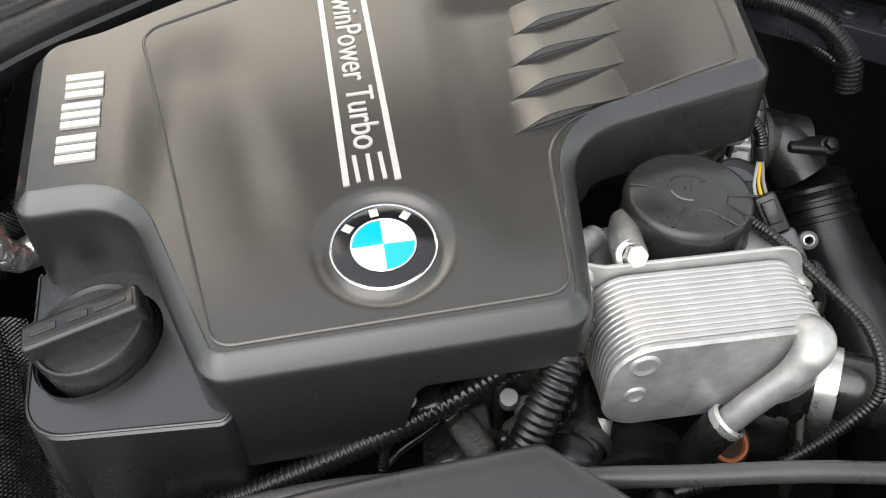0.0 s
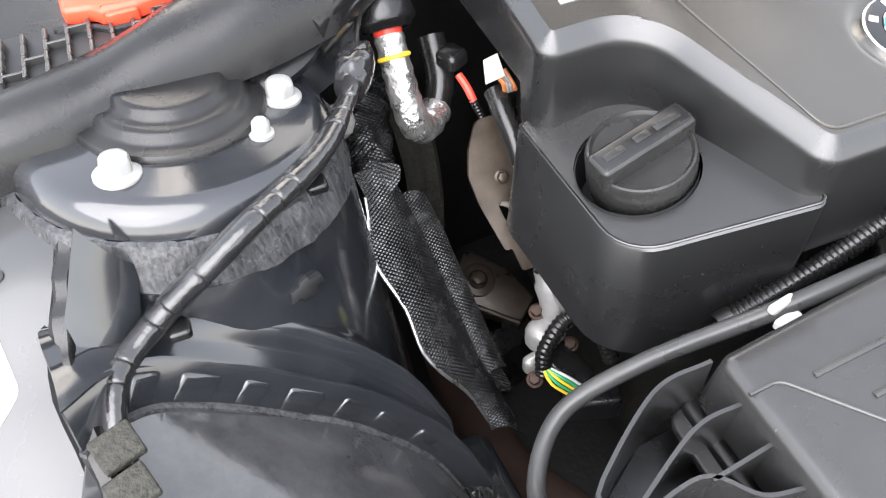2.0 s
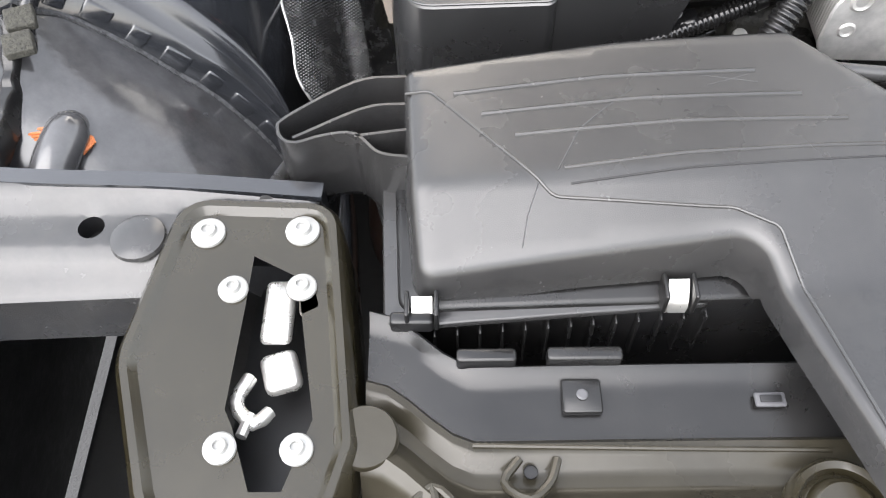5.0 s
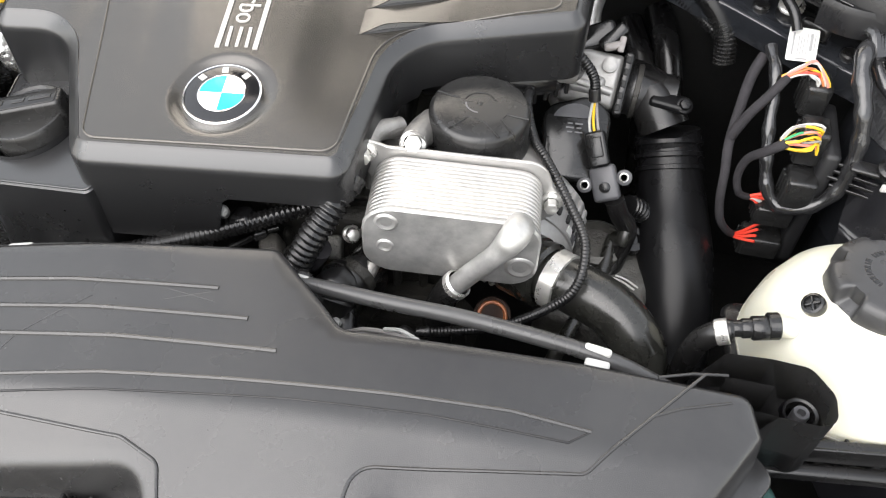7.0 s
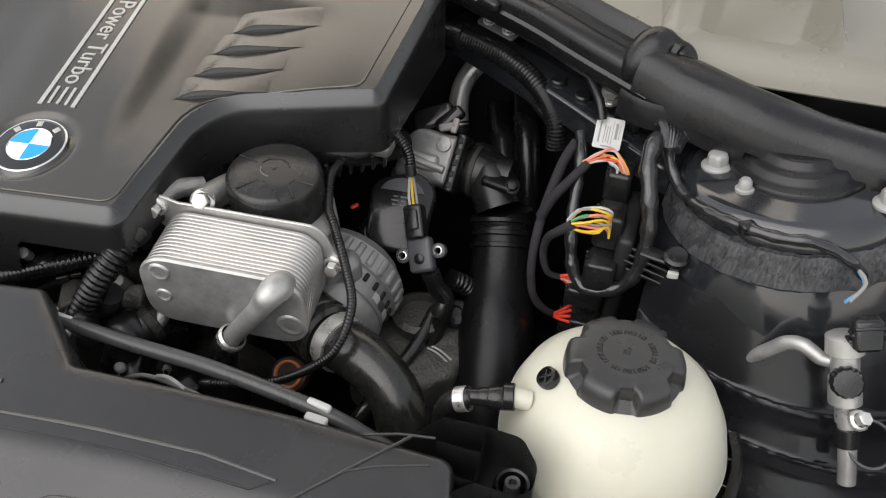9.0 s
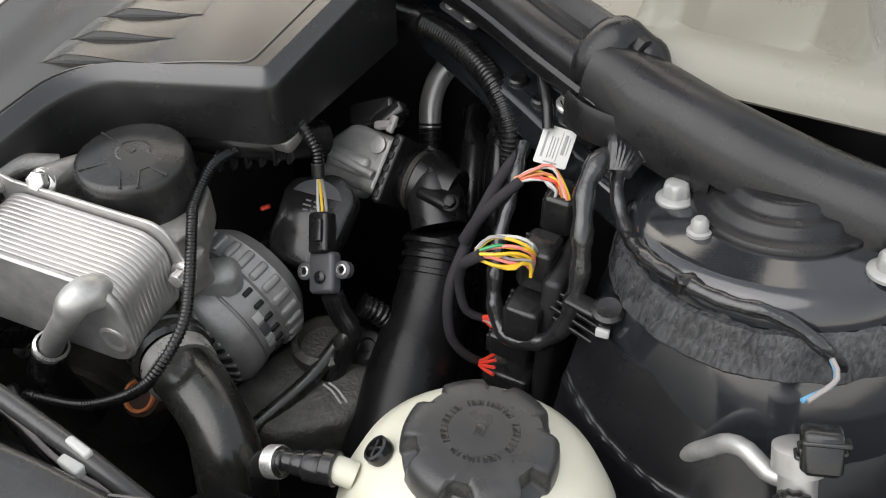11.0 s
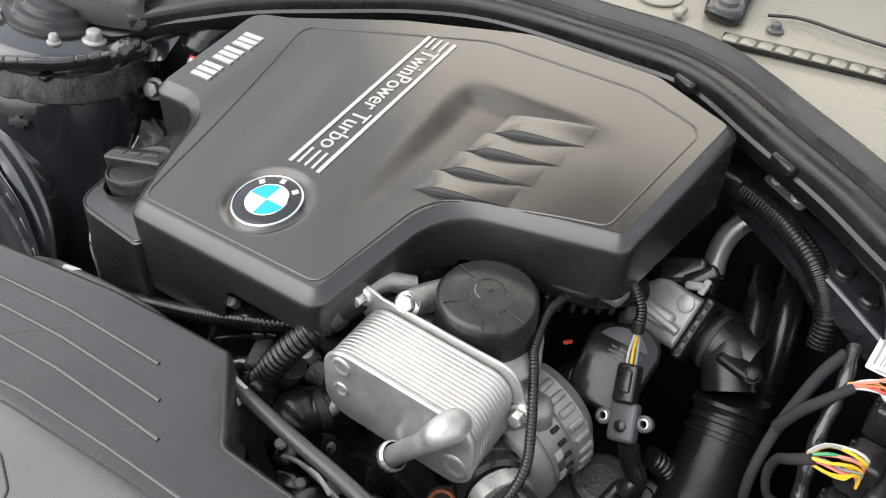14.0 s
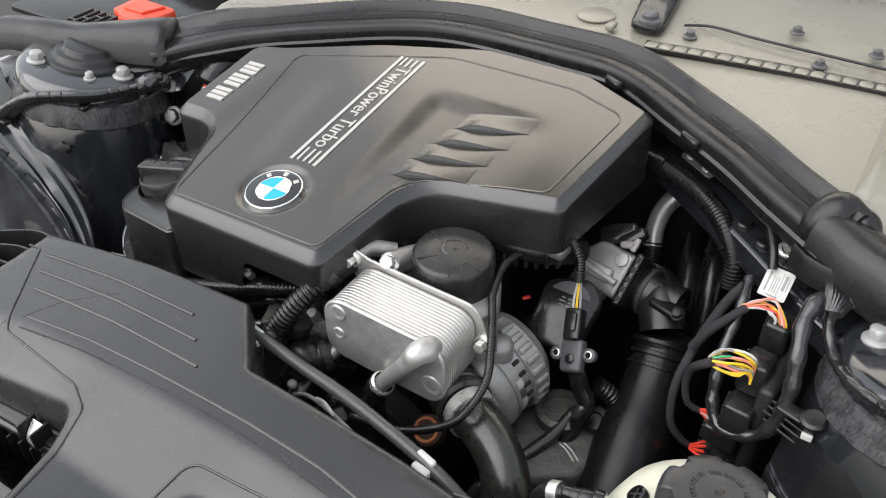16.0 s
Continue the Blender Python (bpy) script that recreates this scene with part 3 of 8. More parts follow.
# lower ledge of the cover with the filler hole
SH = lambda x, y: 0.809 + 0.19 * (x + 0.33) + 0.03 * (y - 0.6)
ledge_corner = [(-0.340, 0.712, 0.004), (-0.327, 0.577, 0.035), (-0.205, 0.5535, 0.004), (-0.195, 0.580, 0.004), (-0.235, 0.70, 0.02)]
ledge = resample(rounded(ledge_corner, 6), 0.006)
hole = [(-0.288 + 0.0415 * math.cos(2 * math.pi * k / 40), 0.634 + 0.0415 * math.sin(2 * math.pi * k / 40)) for k in range(40)]
# Ledge in the same darkened plastic, its shade in the colour.
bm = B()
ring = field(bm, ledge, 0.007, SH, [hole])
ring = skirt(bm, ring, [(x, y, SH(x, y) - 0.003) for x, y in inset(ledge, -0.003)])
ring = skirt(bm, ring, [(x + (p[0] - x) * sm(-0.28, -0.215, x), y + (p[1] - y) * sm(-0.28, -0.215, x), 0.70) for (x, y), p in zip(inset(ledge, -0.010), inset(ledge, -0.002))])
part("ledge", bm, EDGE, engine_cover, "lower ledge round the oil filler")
bm = B()
tube(bm, [(x, y, SH(x, y) + 0.0002) for x, y in inset(ledge, -0.0016) if x < -0.202 and y < 0.712][0:], 0.001, 6, smooth=False)
part("ledge_bead", bm, EDGE, engine_cover)
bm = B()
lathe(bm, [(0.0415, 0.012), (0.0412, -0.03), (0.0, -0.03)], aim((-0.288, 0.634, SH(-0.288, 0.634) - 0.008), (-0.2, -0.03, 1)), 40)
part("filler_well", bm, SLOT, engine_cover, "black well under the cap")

oil_axis = V(-0.16, -0.03, 1).normalized()
OC = V(-0.286, 0.633, 0.816)
om = aim(OC, oil_axis) @ Matrix.Rotation(radians(11), 4, "Z")
bm = B()
lathe(bm, [(0.030, -0.012), (0.036, -0.010), (0.037, 0.0), (0.037, 0.018), (0.0355, 0.021), (0.034, 0.0215), (0.032, 0.019), (0.0, 0.018)], om, 56)
oil_cap = part("oil_cap", bm, CAP, engine_cover, "black oil filler cap with a bar grip")
bm = B()
lp = rounded([(-0.0375, -0.011, 0.004), (0.0375, -0.011, 0.004), (0.0375, 0.011, 0.004), (-0.0375, 0.011, 0.004)], 4)
slab(bm, lp, 0.012, 0.033, 0.0025, om)
part("grip", bm, CAP, oil_cap, "raised bar grip")
bm = B()
lp = rounded([(-0.034, -0.0085, 0.002), (0.034, -0.0085, 0.002), (0.034, 0.0085, 0.002), (-0.034, 0.0085, 0.002)], 3)
slab(bm, lp, 0.0325, 0.0337, 0.0004, om)
part("plate", bm, BLACK, oil_cap, "slightly raised text plate")
for x, w in ((-0.022, 0.016), (0.0, 0.012), (0.02, 0.02)):
    bm = B()
    box(bm, (0, 0, 0), (w, 0.006, 0.001), 0.0003, om @ Matrix.Translation((x, 0.0, 0.0340)))
    part("print_bar", bm, CAP, oil_cap, "faint plain bar of print")

# ---- engine block and head beneath the cover ----
engine = thing("engine", "grimy dark engine block under the plastic cover", "engine", (-0.08, 0.78, 0.30))
bm = B()
box(bm, (-0.09, 0.79, 0.56), (0.30, 0.34, 0.42), 0.02)
part("block", bm, GRIME, engine)
bm = B()
box(bm, (-0.10, 0.80, 0.80), (0.28, 0.26, 0.09), 0.015)
part("valve_cover", bm, BLACK, engine, "black plastic valve cover")
bm = B()
lathe(bm, [(0.0, 0.0), (0.055, 0.0), (0.06, 0.005), (0.06, 0.02), (0.05, 0.024), (0.05, 0.03), (0.0, 0.03)], aim((0.06, 0.60, 0.63), (0, -1, 0)), 36)
part("pulley", bm, GRIME, engine, "dark belt pulley")
bm = B()
box(bm, (0.0, 0.615, 0.70), (0.16, 0.03, 0.14), 0.01)
part("front_case", bm, GRIME, engine, "ribbed front casing")
for k in range(6):
    bm = B()
    box(bm, (-0.06 + 0.025 * k, 0.60, 0.70 + 0.02 * math.sin(k * 2.1)), (0.008, 0.02, 0.1), 0.003)
    part("case_rib", bm, GRIME, engine)

# ---- oil cooler stack ----
oil_cooler = thing("oil_cooler", "silver aluminium plate oil cooler with a bent outlet pipe", "oil cooler", (0.10, 0.58, 0.762))
PLATE = [(0.021, 0.768, 0.024), (0.165, 0.761, 0.022), (0.166, 0.838, 0.022), (0.023, 0.845, 0.026)]
TURN = Matrix(((1, 0, 0, 0), (0, 0, 1, 0), (0, 1, 0, 0), (0, 0, 0, 1)))
plate_loop = rounded(PLATE, 6)
bm0 = B()
slab(bm0, plate_loop, -0.0019, 0.0019, 0.0007, TURN)
first = part("plate", bm0, ALU, oil_cooler)
first.location = (0, 0.5560, 0)
for k in range(1, 13):
    ob = bpy.data.objects.new("plate", first.data)
    scene.collection.objects.link(ob)
    ob.parent, ob.matrix_parent_inverse = oil_cooler, first.matrix_parent_inverse
    ob.location = (0, 0.5560 + 0.0041 * k, 0.00012 * k)
bm = B()
slab(bm, inset(plate_loop, 0.0022), 0.552, 0.612, 0.001, TURN)
part("core", bm, GRIME, oil_cooler, "dark gaps between the plates")
bm = B()
slab(bm, inset(plate_loop, -0.001), 0.5478, 0.5535, 0.0018, TURN)
part("front_plate", bm, ALU_FACE, oil_cooler, "stained flat front plate")
for x, z, r in ((0.042, 0.829, 0.0085), (0.040, 0.800, 0.0065), (0.152, 0.786, 0.011)):
    bm = B()
    lathe(bm, [(r * 1.25, -0.001), (r * 1.15, 0.0006), (r * 0.9, 0.0016), (r * 0.6, 0.0002), (0.0, -0.0006)], aim((x, 0.5480, z), (0, -1, 0)), 24)
    part("dimple", bm, ALU, oil_cooler)
bm = B()
back = rounded([(0.020, 0.764, 0.02), (0.150, 0.760, 0.02), (0.163, 0.780, 0.012), (0.168, 0.793, 0.006), (0.181, 0.795, 0.008), (0.184, 0.809, 0.008), (0.175, 0.820, 0.008), (0.166, 0.847, 0.022), (0.035, 0.852, 0.010), (0.020, 0.858, 0.010), (0.006, 0.852, 0.008), (0.007, 0.834, 0.008), (0.019, 0.818, 0.010)], 5)
slab(bm, back, 0.6090, 0.6120, 0.0008, TURN)
part("back_plate", bm, ALU, oil_cooler, "thin bright flange behind the stack")
bm = B()
tube(bm, [(0.147, 0.560, 0.824), (0.147, 0.548, 0.833), (0.142, 0.538, 0.832), (0.131, 0.535, 0.815), (0.113, 0.535, 0.790), (0.098, 0.535, 0.768)], 0.0105, 20, 0.003,
     radius=lambda s: 0.0128 - 0.0040 * sm(0.12, 0.5, s))
part("outlet_pipe", bm, ALU_FACE, oil_cooler, "bright bent outlet pipe")
bm = B()
lathe(bm, [(0.0108, -0.004), (0.0128, -0.002), (0.0128, 0.003), (0.0108, 0.005)], aim((0.1005, 0.535, 0.7715), (0.55, 0.0, 0.80)), 24)
part("clip", bm, ZINC, oil_cooler, "wire hose clip")
bm = B()
tube(bm, [(0.100, 0.535, 0.771), (0.092, 0.535, 0.757), (0.084, 0.538, 0.72), (0.085, 0.55, 0.66)], 0.0125, 14)
part("hose", bm, RUBBER, oil_cooler, "black rubber hose")
for p, ax in (((0.1745, 0.609, 0.8055), (0, -1, 0.1)), ((0.0165, 0.609, 0.8465), (0, -1, 0.1))):
    bm = B()
    hexhead(bm, p, ax, 0.0062, 0.013, 1.6)
    part("bolt", bm, ZINC, oil_cooler)

# ---- oil filter housing ----
filter_housing = thing("oil_filter_housing", "cast aluminium oil filter housing with a black screw cap", "oil filter", (0.106, 0.66, 0.72))
FX, FY = 0.107, 0.660
bm = B()
lathe(bm, [(0.030, 0.70), (0.040, 0.74), (0.0425, 0.80), (0.046, 0.812), (0.046, 0.820), (0.040, 0.822)], Matrix.Translation((FX, FY, 0)), 40)
part("housing", bm, CAST, filter_housing)
bm = B()
lathe(bm, [(0.043, 0.818), (0.0455, 0.820), (0.0455, 0.828), (0.044, 0.832), (0.0440, 0.850), (0.0432, 0.8555), (0.0412, 0.8588), (0.0385, 0.8600), (0.020, 0.8608), (0.0, 0.8612)],
      Matrix.Translation((FX, FY, 0)), 96, lambda a, r, h: r - (0.0013 if (h < 0.85 and h > 0.83 and math.cos(a * 14) > 0.55) else 0))
part("cap", bm, CAP, filter_housing, "black ribbed screw cap")
bm = B()
lathe(bm, [(0.0, 0.8624), (0.0022, 0.8622), (0.003, 0.861), (0.003, 0.855)], Matrix.Translation((FX, FY + 0.002, 0)), 16)
part("nub", bm, CAP, filter_housing)
for line in ([(0.070, 0.674), (0.0885, 0.6675)], [(0.0835, 0.6285), (0.099, 0.6445), (0.1135, 0.6385), (0.1255, 0.6215)], [(0.137, 0.6265), (0.1265, 0.6435), (0.1305, 0.6505), (0.149, 0.6465)]):
    bm = B()
    tube(bm, [(x, y, 0.8606) for x, y in line], 0.0008, 8, smooth=False)
    part("ridge", bm, CAP, filter_housing, "thin moulded ridge")
bm = B()
tube(bm, [(FX + 0.0135 * math.cos(radians(a)), FY + 0.002 + 0.0135 * math.sin(radians(a)), 0.8611) for a in range(20, 165, 10)], 0.0005, 8, smooth=False)
part("arrow", bm, CAP, filter_housing, "moulded turning arrow")
bm = B()
for k in range(9):
    a = radians(185 + k * 9)
    box(bm, (FX + 0.012 * math.cos(a), FY + 0.002 + 0.012 * math.sin(a), 0.8611), (0.0012, 0.0030 if k % 3 else 0.0018, 0.0006), 0.0001, Matrix.Rotation(a, 4, "Z"))
part("print_ring", bm, FADED, filter_housing, "faint ring of plain print bars")
bm = B()
box(bm, (0.035, 0.642, 0.803), (0.060, 0.03, 0.045), 0.006, Matrix.Rotation(radians(20), 4, "Z"))
box(bm, (0.075, 0.650, 0.79), (0.06, 0.05, 0.07), 0.006)
tube(bm, [(0.052, 0.619, 0.838), (0.058, 0.634, 0.838), (0.074, 0.66, 0.834)], 0.0085, 14)
slab(bm, rounded([(0.055, 0.625, 0.004), (0.085, 0.612, 0.01), (0.16, 0.614, 0.01), (0.172, 0.640, 0.012), (0.150, 0.69, 0.02), (0.07, 0.69, 0.02)], 4), 0.790, 0.8225, 0.003)
box(bm, (0.160, 0.628, 0.787), (0.028, 0.030, 0.040), 0.005, Matrix.Rotation(radians(-20), 4, "Z"))
tube(bm, [(0.0165, 0.612, 0.8465), (0.022, 0.632, 0.846), (0.040, 0.650, 0.838)], 0.0090, 14)
tube(bm, [(0.0545, 0.621, 0.847), (0.058, 0.640, 0.843), (0.066, 0.66, 0.838)], 0.0115, 16)
part("bracket", bm, CAST, filter_housing, "cast mounting arm")
for p, ax, r in (((0.0545, 0.6205, 0.8475), (0.1, -0.7, 0.6), 0.0078),):
    bm = B()
    hexhead(bm, p, ax, r, 0.012)
    part("bolt", bm, ZINC, filter_housing)

# ---- air box ----
air_box = thing("air_box", "charcoal plastic intake air box with moulded ribs", "air box", (0.0, 0.38, 0.70))
AB = [(-0.323, 0.483, 0.008), (-0.16, 0.499, 0.3), (-0.032, 0.503, 0.01), (0.028, 0.438, 0.012), (0.20, 0.435, 0.2), (0.316, 0.428, 0.012), (0.320, 0.395, 0.01),
      (0.256, 0.311, 0.012), (0.072, 0.322, 0.02), (0.043, 0.250, 0.0), (0.013, 0.155, 0.010), (-0.036, 0.155, 0.010), (-0.064, 0.250, 0.0), (-0.085, 0.328, 0.022), (-0.310, 0.309, 0.012), (-0.318, 0.40, 0.0)]


def ab_z(x, y):
    z = 0.843 - 0.16 * x * x - 0.006 * sm(0.0, 0.3, x)
    neck = 1 - sm(0.055, 0.12, abs(x + 0.01))
    z -= 0.42 * max(0, min(0.37 - y, 0.08)) * (1 - 0.25 * neck)
    z += 0.07 * max(0, 0.29 - y) * neck
    return z


ab_loop = resample(rounded(AB, 6), 0.006)
bm = B()
RIBS = [((-0.285, 0.452), (-0.066, 0.460)), ((-0.265, 0.430), (-0.038, 0.436)), ((-0.242, 0.408), (-0.012, 0.412))]
ring = field(bm, inset(ab_loop, 0.006), 0.009, ab_z)
ring = skirt(bm, ring, [(x, y, ab_z(x, y) - 0.0015) for x, y in inset(ab_loop, 0.0025)])
ring = skirt(bm, ring, [(x, y, ab_z(x, y) - 0.0055) for x, y in ab_loop])
ring = skirt(bm, ring, [(x, y, min(ab_z(x, y) - 0.028, 0.785) if y > 0.30 else ab_z(x, y) - 0.022) for x, y in inset(ab_loop, -0.004)])
ring = skirt(bm, ring, [(x, y, min(ab_z(x, y) - 0.032, 0.781) if y > 0.30 else ab_z(x, y) - 0.026) for x, y in inset(ab_loop, -0.0045)])
ring = skirt(bm, ring, [(x, y, min(ab_z(x, y) - 0.032, 0.781) if y > 0.30 else ab_z(x, y) - 0.026) for x, y in inset(ab_loop, 0.006)])
part("lid", bm, AIRBOX, air_box, angle=42)


def bead(bm, pts, r, f, lift=0.0):
    pts = resample(pts, 0.01, False)
    tube(bm, [(x, y, f(x, y) + lift) for x, y in pts], r, 8, smooth=False)


for p, q in RIBS:
    bm = B()
    bead(bm, [p, ((p[0] + q[0]) / 2, (p[1] + q[1]) / 2 + 0.0035), q], 0.0022, ab_z, -0.0006)
    part("rib", bm, AIRBOX, air_box)
bm = B()
bead(bm, [(-0.21, 0.376), (-0.127, 0.3845), (-0.039, 0.3875), (0.072, 0.389), (0.150, 0.388), (0.203, 0.381)], 0.0019, ab_z, -0.0007)
part("rib", bm, AIRBOX, air_box)
bm = B()
bead(bm, [(-0.206, 0.364), (-0.123, 0.3715), (0.004, 0.377), (0.097, 0.377), (0.188, 0.371), (0.203, 0.381)], 0.0009, ab_z, -0.0003)
part("rib", bm, SLOT, air_box)
for lp in ([(-0.321, 0.456, 0), (-0.303, 0.457, 0.01), (-0.218, 0.356, 0.014), (-0.10, 0.344, 0.02), (-0.072, 0.330, 0.01), (-0.056, 0.262, 0), (-0.040, 0.19, 0)],
           [(0.022, 0.19, 0), (0.043, 0.290, 0), (0.053, 0.340, 0.018), (0.20, 0.354, 0.012), (0.284, 0.438, 0)]):
    loop = rounded([lp[0], *lp[1:], (0, -5, 0)], 5)
    keep = [p for p in loop if p[1] > -1]
    bm = B()
    bead(bm, keep, 0.0013, ab_z, 0.0001)
    part("step_bead", bm, AIRBOX, air_box, "thin moulded step line")
for line in ([(0.300, 0.440), (0.275, 0.437), (0.250, 0.430)], [(0.300, 0.418), (0.265, 0.408), (0.243, 0.398)]):
    bm = B()
    bead(bm, line, 0.0011, ab_z, 0.0)
    part("rib", bm, AIRBOX, air_box)
for line, r in (([(-0.156, 0.4460), (-0.178, 0.428), (-0.197, 0.4100), (-0.2145, 0.3742)], 0.0006), ([(-0.227, 0.368), (-0.236, 0.345), (-0.240, 0.325)], 0.0005), ([(-0.103, 0.4465), (-0.0708, 0.4562)], 0.0004), ([(-0.104, 0.4566), (-0.066, 0.4482)], 0.0004)):
    bm = B()
    bead(bm, line, r, ab_z, -0.0001)
    part("scratch", bm, SCUFF, air_box, "pale scratch in the plastic")
# screw in the neck
bm = B()
lathe(bm, [(0.0175, 0.001), (0.0165, 0.0025), (0.0145, 0.0015), (0.0125, -0.001), (0.0118, 0.0008), (0.0095, 0.0024), (0.007, 0.0022), (0.0055, 0.0008), (0.0, 0.0008)], aim((-0.012, 0.192, ab_z(-0.012, 0.192)), (0, 0, 1)), 36)
part("neck_screw", bm, BLACK, air_box, "round push-in screw")
# lower casing, flange and clips along its front
low_loop = resample(rounded([(-0.335, 0.492, 0.01), (-0.03, 0.498, 0.01), (0.03, 0.43, 0.01), (0.318, 0.42, 0.01), (0.300, 0.37, 0.01), (0.26, 0.318, 0.01), (-0.325, 0.300, 0.012)], 4), 0.012)
bm = B()
slab(bm, low_loop, 0.60, 0.776, 0.004)
part("lower_case", bm, BLACK, air_box, "black lower casing")
bm = B()
slab(bm, resample(rounded([(-0.345, 0.485, 0.01), (-0.335, 0.288, 0.012), (-0.105, 0.306, 0.012), (-0.10, 0.33, 0.01), (-0.3, 0.34, 0.01), (-0.315, 0.485, 0.01)], 4), 0.012), 0.764, 0.771, 0.002)
part("flange", bm, AIRBOX, air_box, "sealing flange of the casing")
bm = B()
slab(bm, resample(rounded([(0.085, 0.305, 0.01), (0.262, 0.292, 0.012), (0.338, 0.385, 0.012), (0.325, 0.41, 0.01), (0.25, 0.32, 0.01), (0.085, 0.325, 0.01)], 4), 0.012), 0.772, 0.780, 0.002)
part("flange", bm, AIRBOX, air_box)
for k in range(13):
    bm = B()
    box(bm, (-0.30 + 0.016 * k, 0.293 + 0.0012 * k, 0.735), (0.002, 0.012, 0.05), 0.0006)
    part("case_rib", bm, BLACK, air_box)
for x, y in ((-0.308, 0.296), (-0.132, 0.308)):
    bm = B()
    box(bm, (x - 0.010, y, 0.782), (0.003, 0.020, 0.022), 0.001)
    box(bm, (x + 0.010, y, 0.782), (0.003, 0.020, 0.022), 0.001)
    holder = part("clip_holder", bm, BLACK, air_box, "black clip guide")
    bm = B()
    grid(bm, 8, 2, lambda u, v: V(x - 0.007 + 0.014 * v, y - 0.006 - 0.006 * math.sin(u * 3.1) + 0.012 * u, 0.765 + 0.026 * u), 0.0012)
    part("clip", bm, ZINC, holder, "sprung steel clip")
# ear with cells at the flank
bm = B()
for pts in ([(-0.322, 0.488), (-0.361, 0.483), (-0.412, 0.447), (-0.418, 0.434), (-0.413, 0.423), (-0.402, 0.419), (-0.381, 0.426), (-0.359, 0.427), (-0.341, 0.409), (-0.318, 0.404)],
            [(-0.319, 0.459), (-0.353, 0.455), (-0.405, 0.426)], [(-0.30, 0.436), (-0.359, 0.427)]):
    pts = [(p.x, p.y) for p in spline([(x, y, 0) for x, y in pts], 0.005)]
    rows = [[bm.verts.new((x, y, z)) for z in (0.745 if y > 0.415 else 0.715, 0.815)] for x, y in pts]
    fs = []
    for a, b in zip(rows, rows[1:]):
        fs.append(bm.faces.new((a[0], b[0], b[1], a[1])))
bmesh.ops.recalc_face_normals(bm, faces=bm.faces)
bmesh.ops.solidify(bm, geom=bm.faces[:], thickness=0.0024)
part("ear", bm, AIRBOX, air_box, "moulded ear with open cells", recalc=False)
bm = B()
slab(bm, resample([(-0.322, 0.486), (-0.361, 0.481), (-0.410, 0.446), (-0.415, 0.434), (-0.402, 0.422), (-0.381, 0.428), (-0.359, 0.43), (-0.341, 0.412), (-0.322, 0.41)], 0.01), 0.740, 0.746)
lathe(bm, [(0.012, 0.70), (0.016, 0.72), (0.020, 0.746)], Matrix.Translation((-0.398, 0.436, 0)), 20)
part("ear_floor", bm, BLACK, air_box)
# ear with a bolted grommet at the other flank
pts = rounded([(0.279, 0.440, 0), (0.302, 0.461, 0.008), (0.334, 0.4595, 0.02), (0.361, 0.455, 0.012), (0.3745, 0.434, 0.015), (0.372, 0.413, 0.012), (0.360, 0.409, 0.008), (0.332, 0.413, 0.004), (0.321, 0.405, 0.01), (0.307, 0.392, 0), (0.27, 0.42, 0)], 5)[:-1]
bm = B()
for line in (pts, [(0.334, 0.459), (0.332, 0.413)], [(0.30, 0.441), (0.333, 0.437)], [(0.30, 0.418), (0.332, 0.4135)]):
    line = resample(line, 0.008, False)
    rows = [[bm.verts.new((x, y, z)) for z in (0.745, 0.819)] for x, y in line]
    for a, b in zip(rows, rows[1:]):
        bm.faces.new((a[0], b[0], b[1], a[1]))
bmesh.ops.solidify(bm, geom=bm.faces[:], thickness=0.0026)
part("ear", bm, AIRBOX, air_box, "moulded ear with open cells", recalc=False)
bm = B()
slab(bm, resample(pts, 0.01), 0.748, 0.772)
part("ear_floor", bm, BLACK, air_box)
bm = B()
lathe(bm, [(0.0145, 0.771), (0.0140, 0.790), (0.0125, 0.793), (0.0105, 0.792), (0.0095, 0.786), (0.009, 0.784)], Matrix.Translation((0.3585, 0.4325, 0)), 28)
grommet = part("grommet", bm, RUBBER, air_box, "black rubber grommet")
bm = B()
lathe(bm, [(0.0062, 0.772), (0.0062, 0.793), (0.0055, 0.795), (0.0032, 0.7945), (0.0028, 0.788), (0.0, 0.788)], Matrix.Translation((0.3585, 0.4325, 0)), 24)
part("screw", bm, GREY, grommet)

# ---- grey cable tube that runs along the air box, with white clips ----
cable = thing("bonnet_cable", "dark grey bonnet release cable tube with white clips", "cable", (-0.2, 0.5, 0.77))
bm = B()
tube(bm, [(-0.428, 0.395, 0.775), (-0.428, 0.43, 0.755), (-0.425, 0.487, 0.718), (-0.39, 0.528, 0.725), (-0.332, 0.530, 0.752), (-0.254, 0.512, 0.795), (-0.14, 0.508, 0.813), (-0.019, 0.492, 0.814),
          (0.05, 0.481, 0.815), (0.12, 0.470, 0.817), (0.21, 0.451, 0.815), (0.26, 0.443, 0.795), (0.30, 0.44, 0.77)], 0.0062, 14)
part("tube", bm, TUBEGREY, cable)
for p, a in (((-0.254, 0.512, 0.800), 12), ((-0.019, 0.494, 0.817), -12), ((0.21, 0.452, 0.820), -14), ((-0.14, 0.508, 0.814), 5)):
    bm = B()
    box(bm, p, (0.020, 0.006, 0.006), 0.0015, Matrix.Rotation(radians(a), 4, "Z"))
    box(bm, V(*p) + V(0, -0.009, -0.006), (0.018, 0.008, 0.008), 0.0015, Matrix.Rotation(radians(a), 4, "Z"))
    part("clip", bm, WHITE, cable, "white plastic clip")

# ---- slam panel, shroud and latch at the nose ----
slam = thing("slam_panel", "dark bronze painted slam panel with pressed beads", "body panel", (0, 0.17, 0.70))


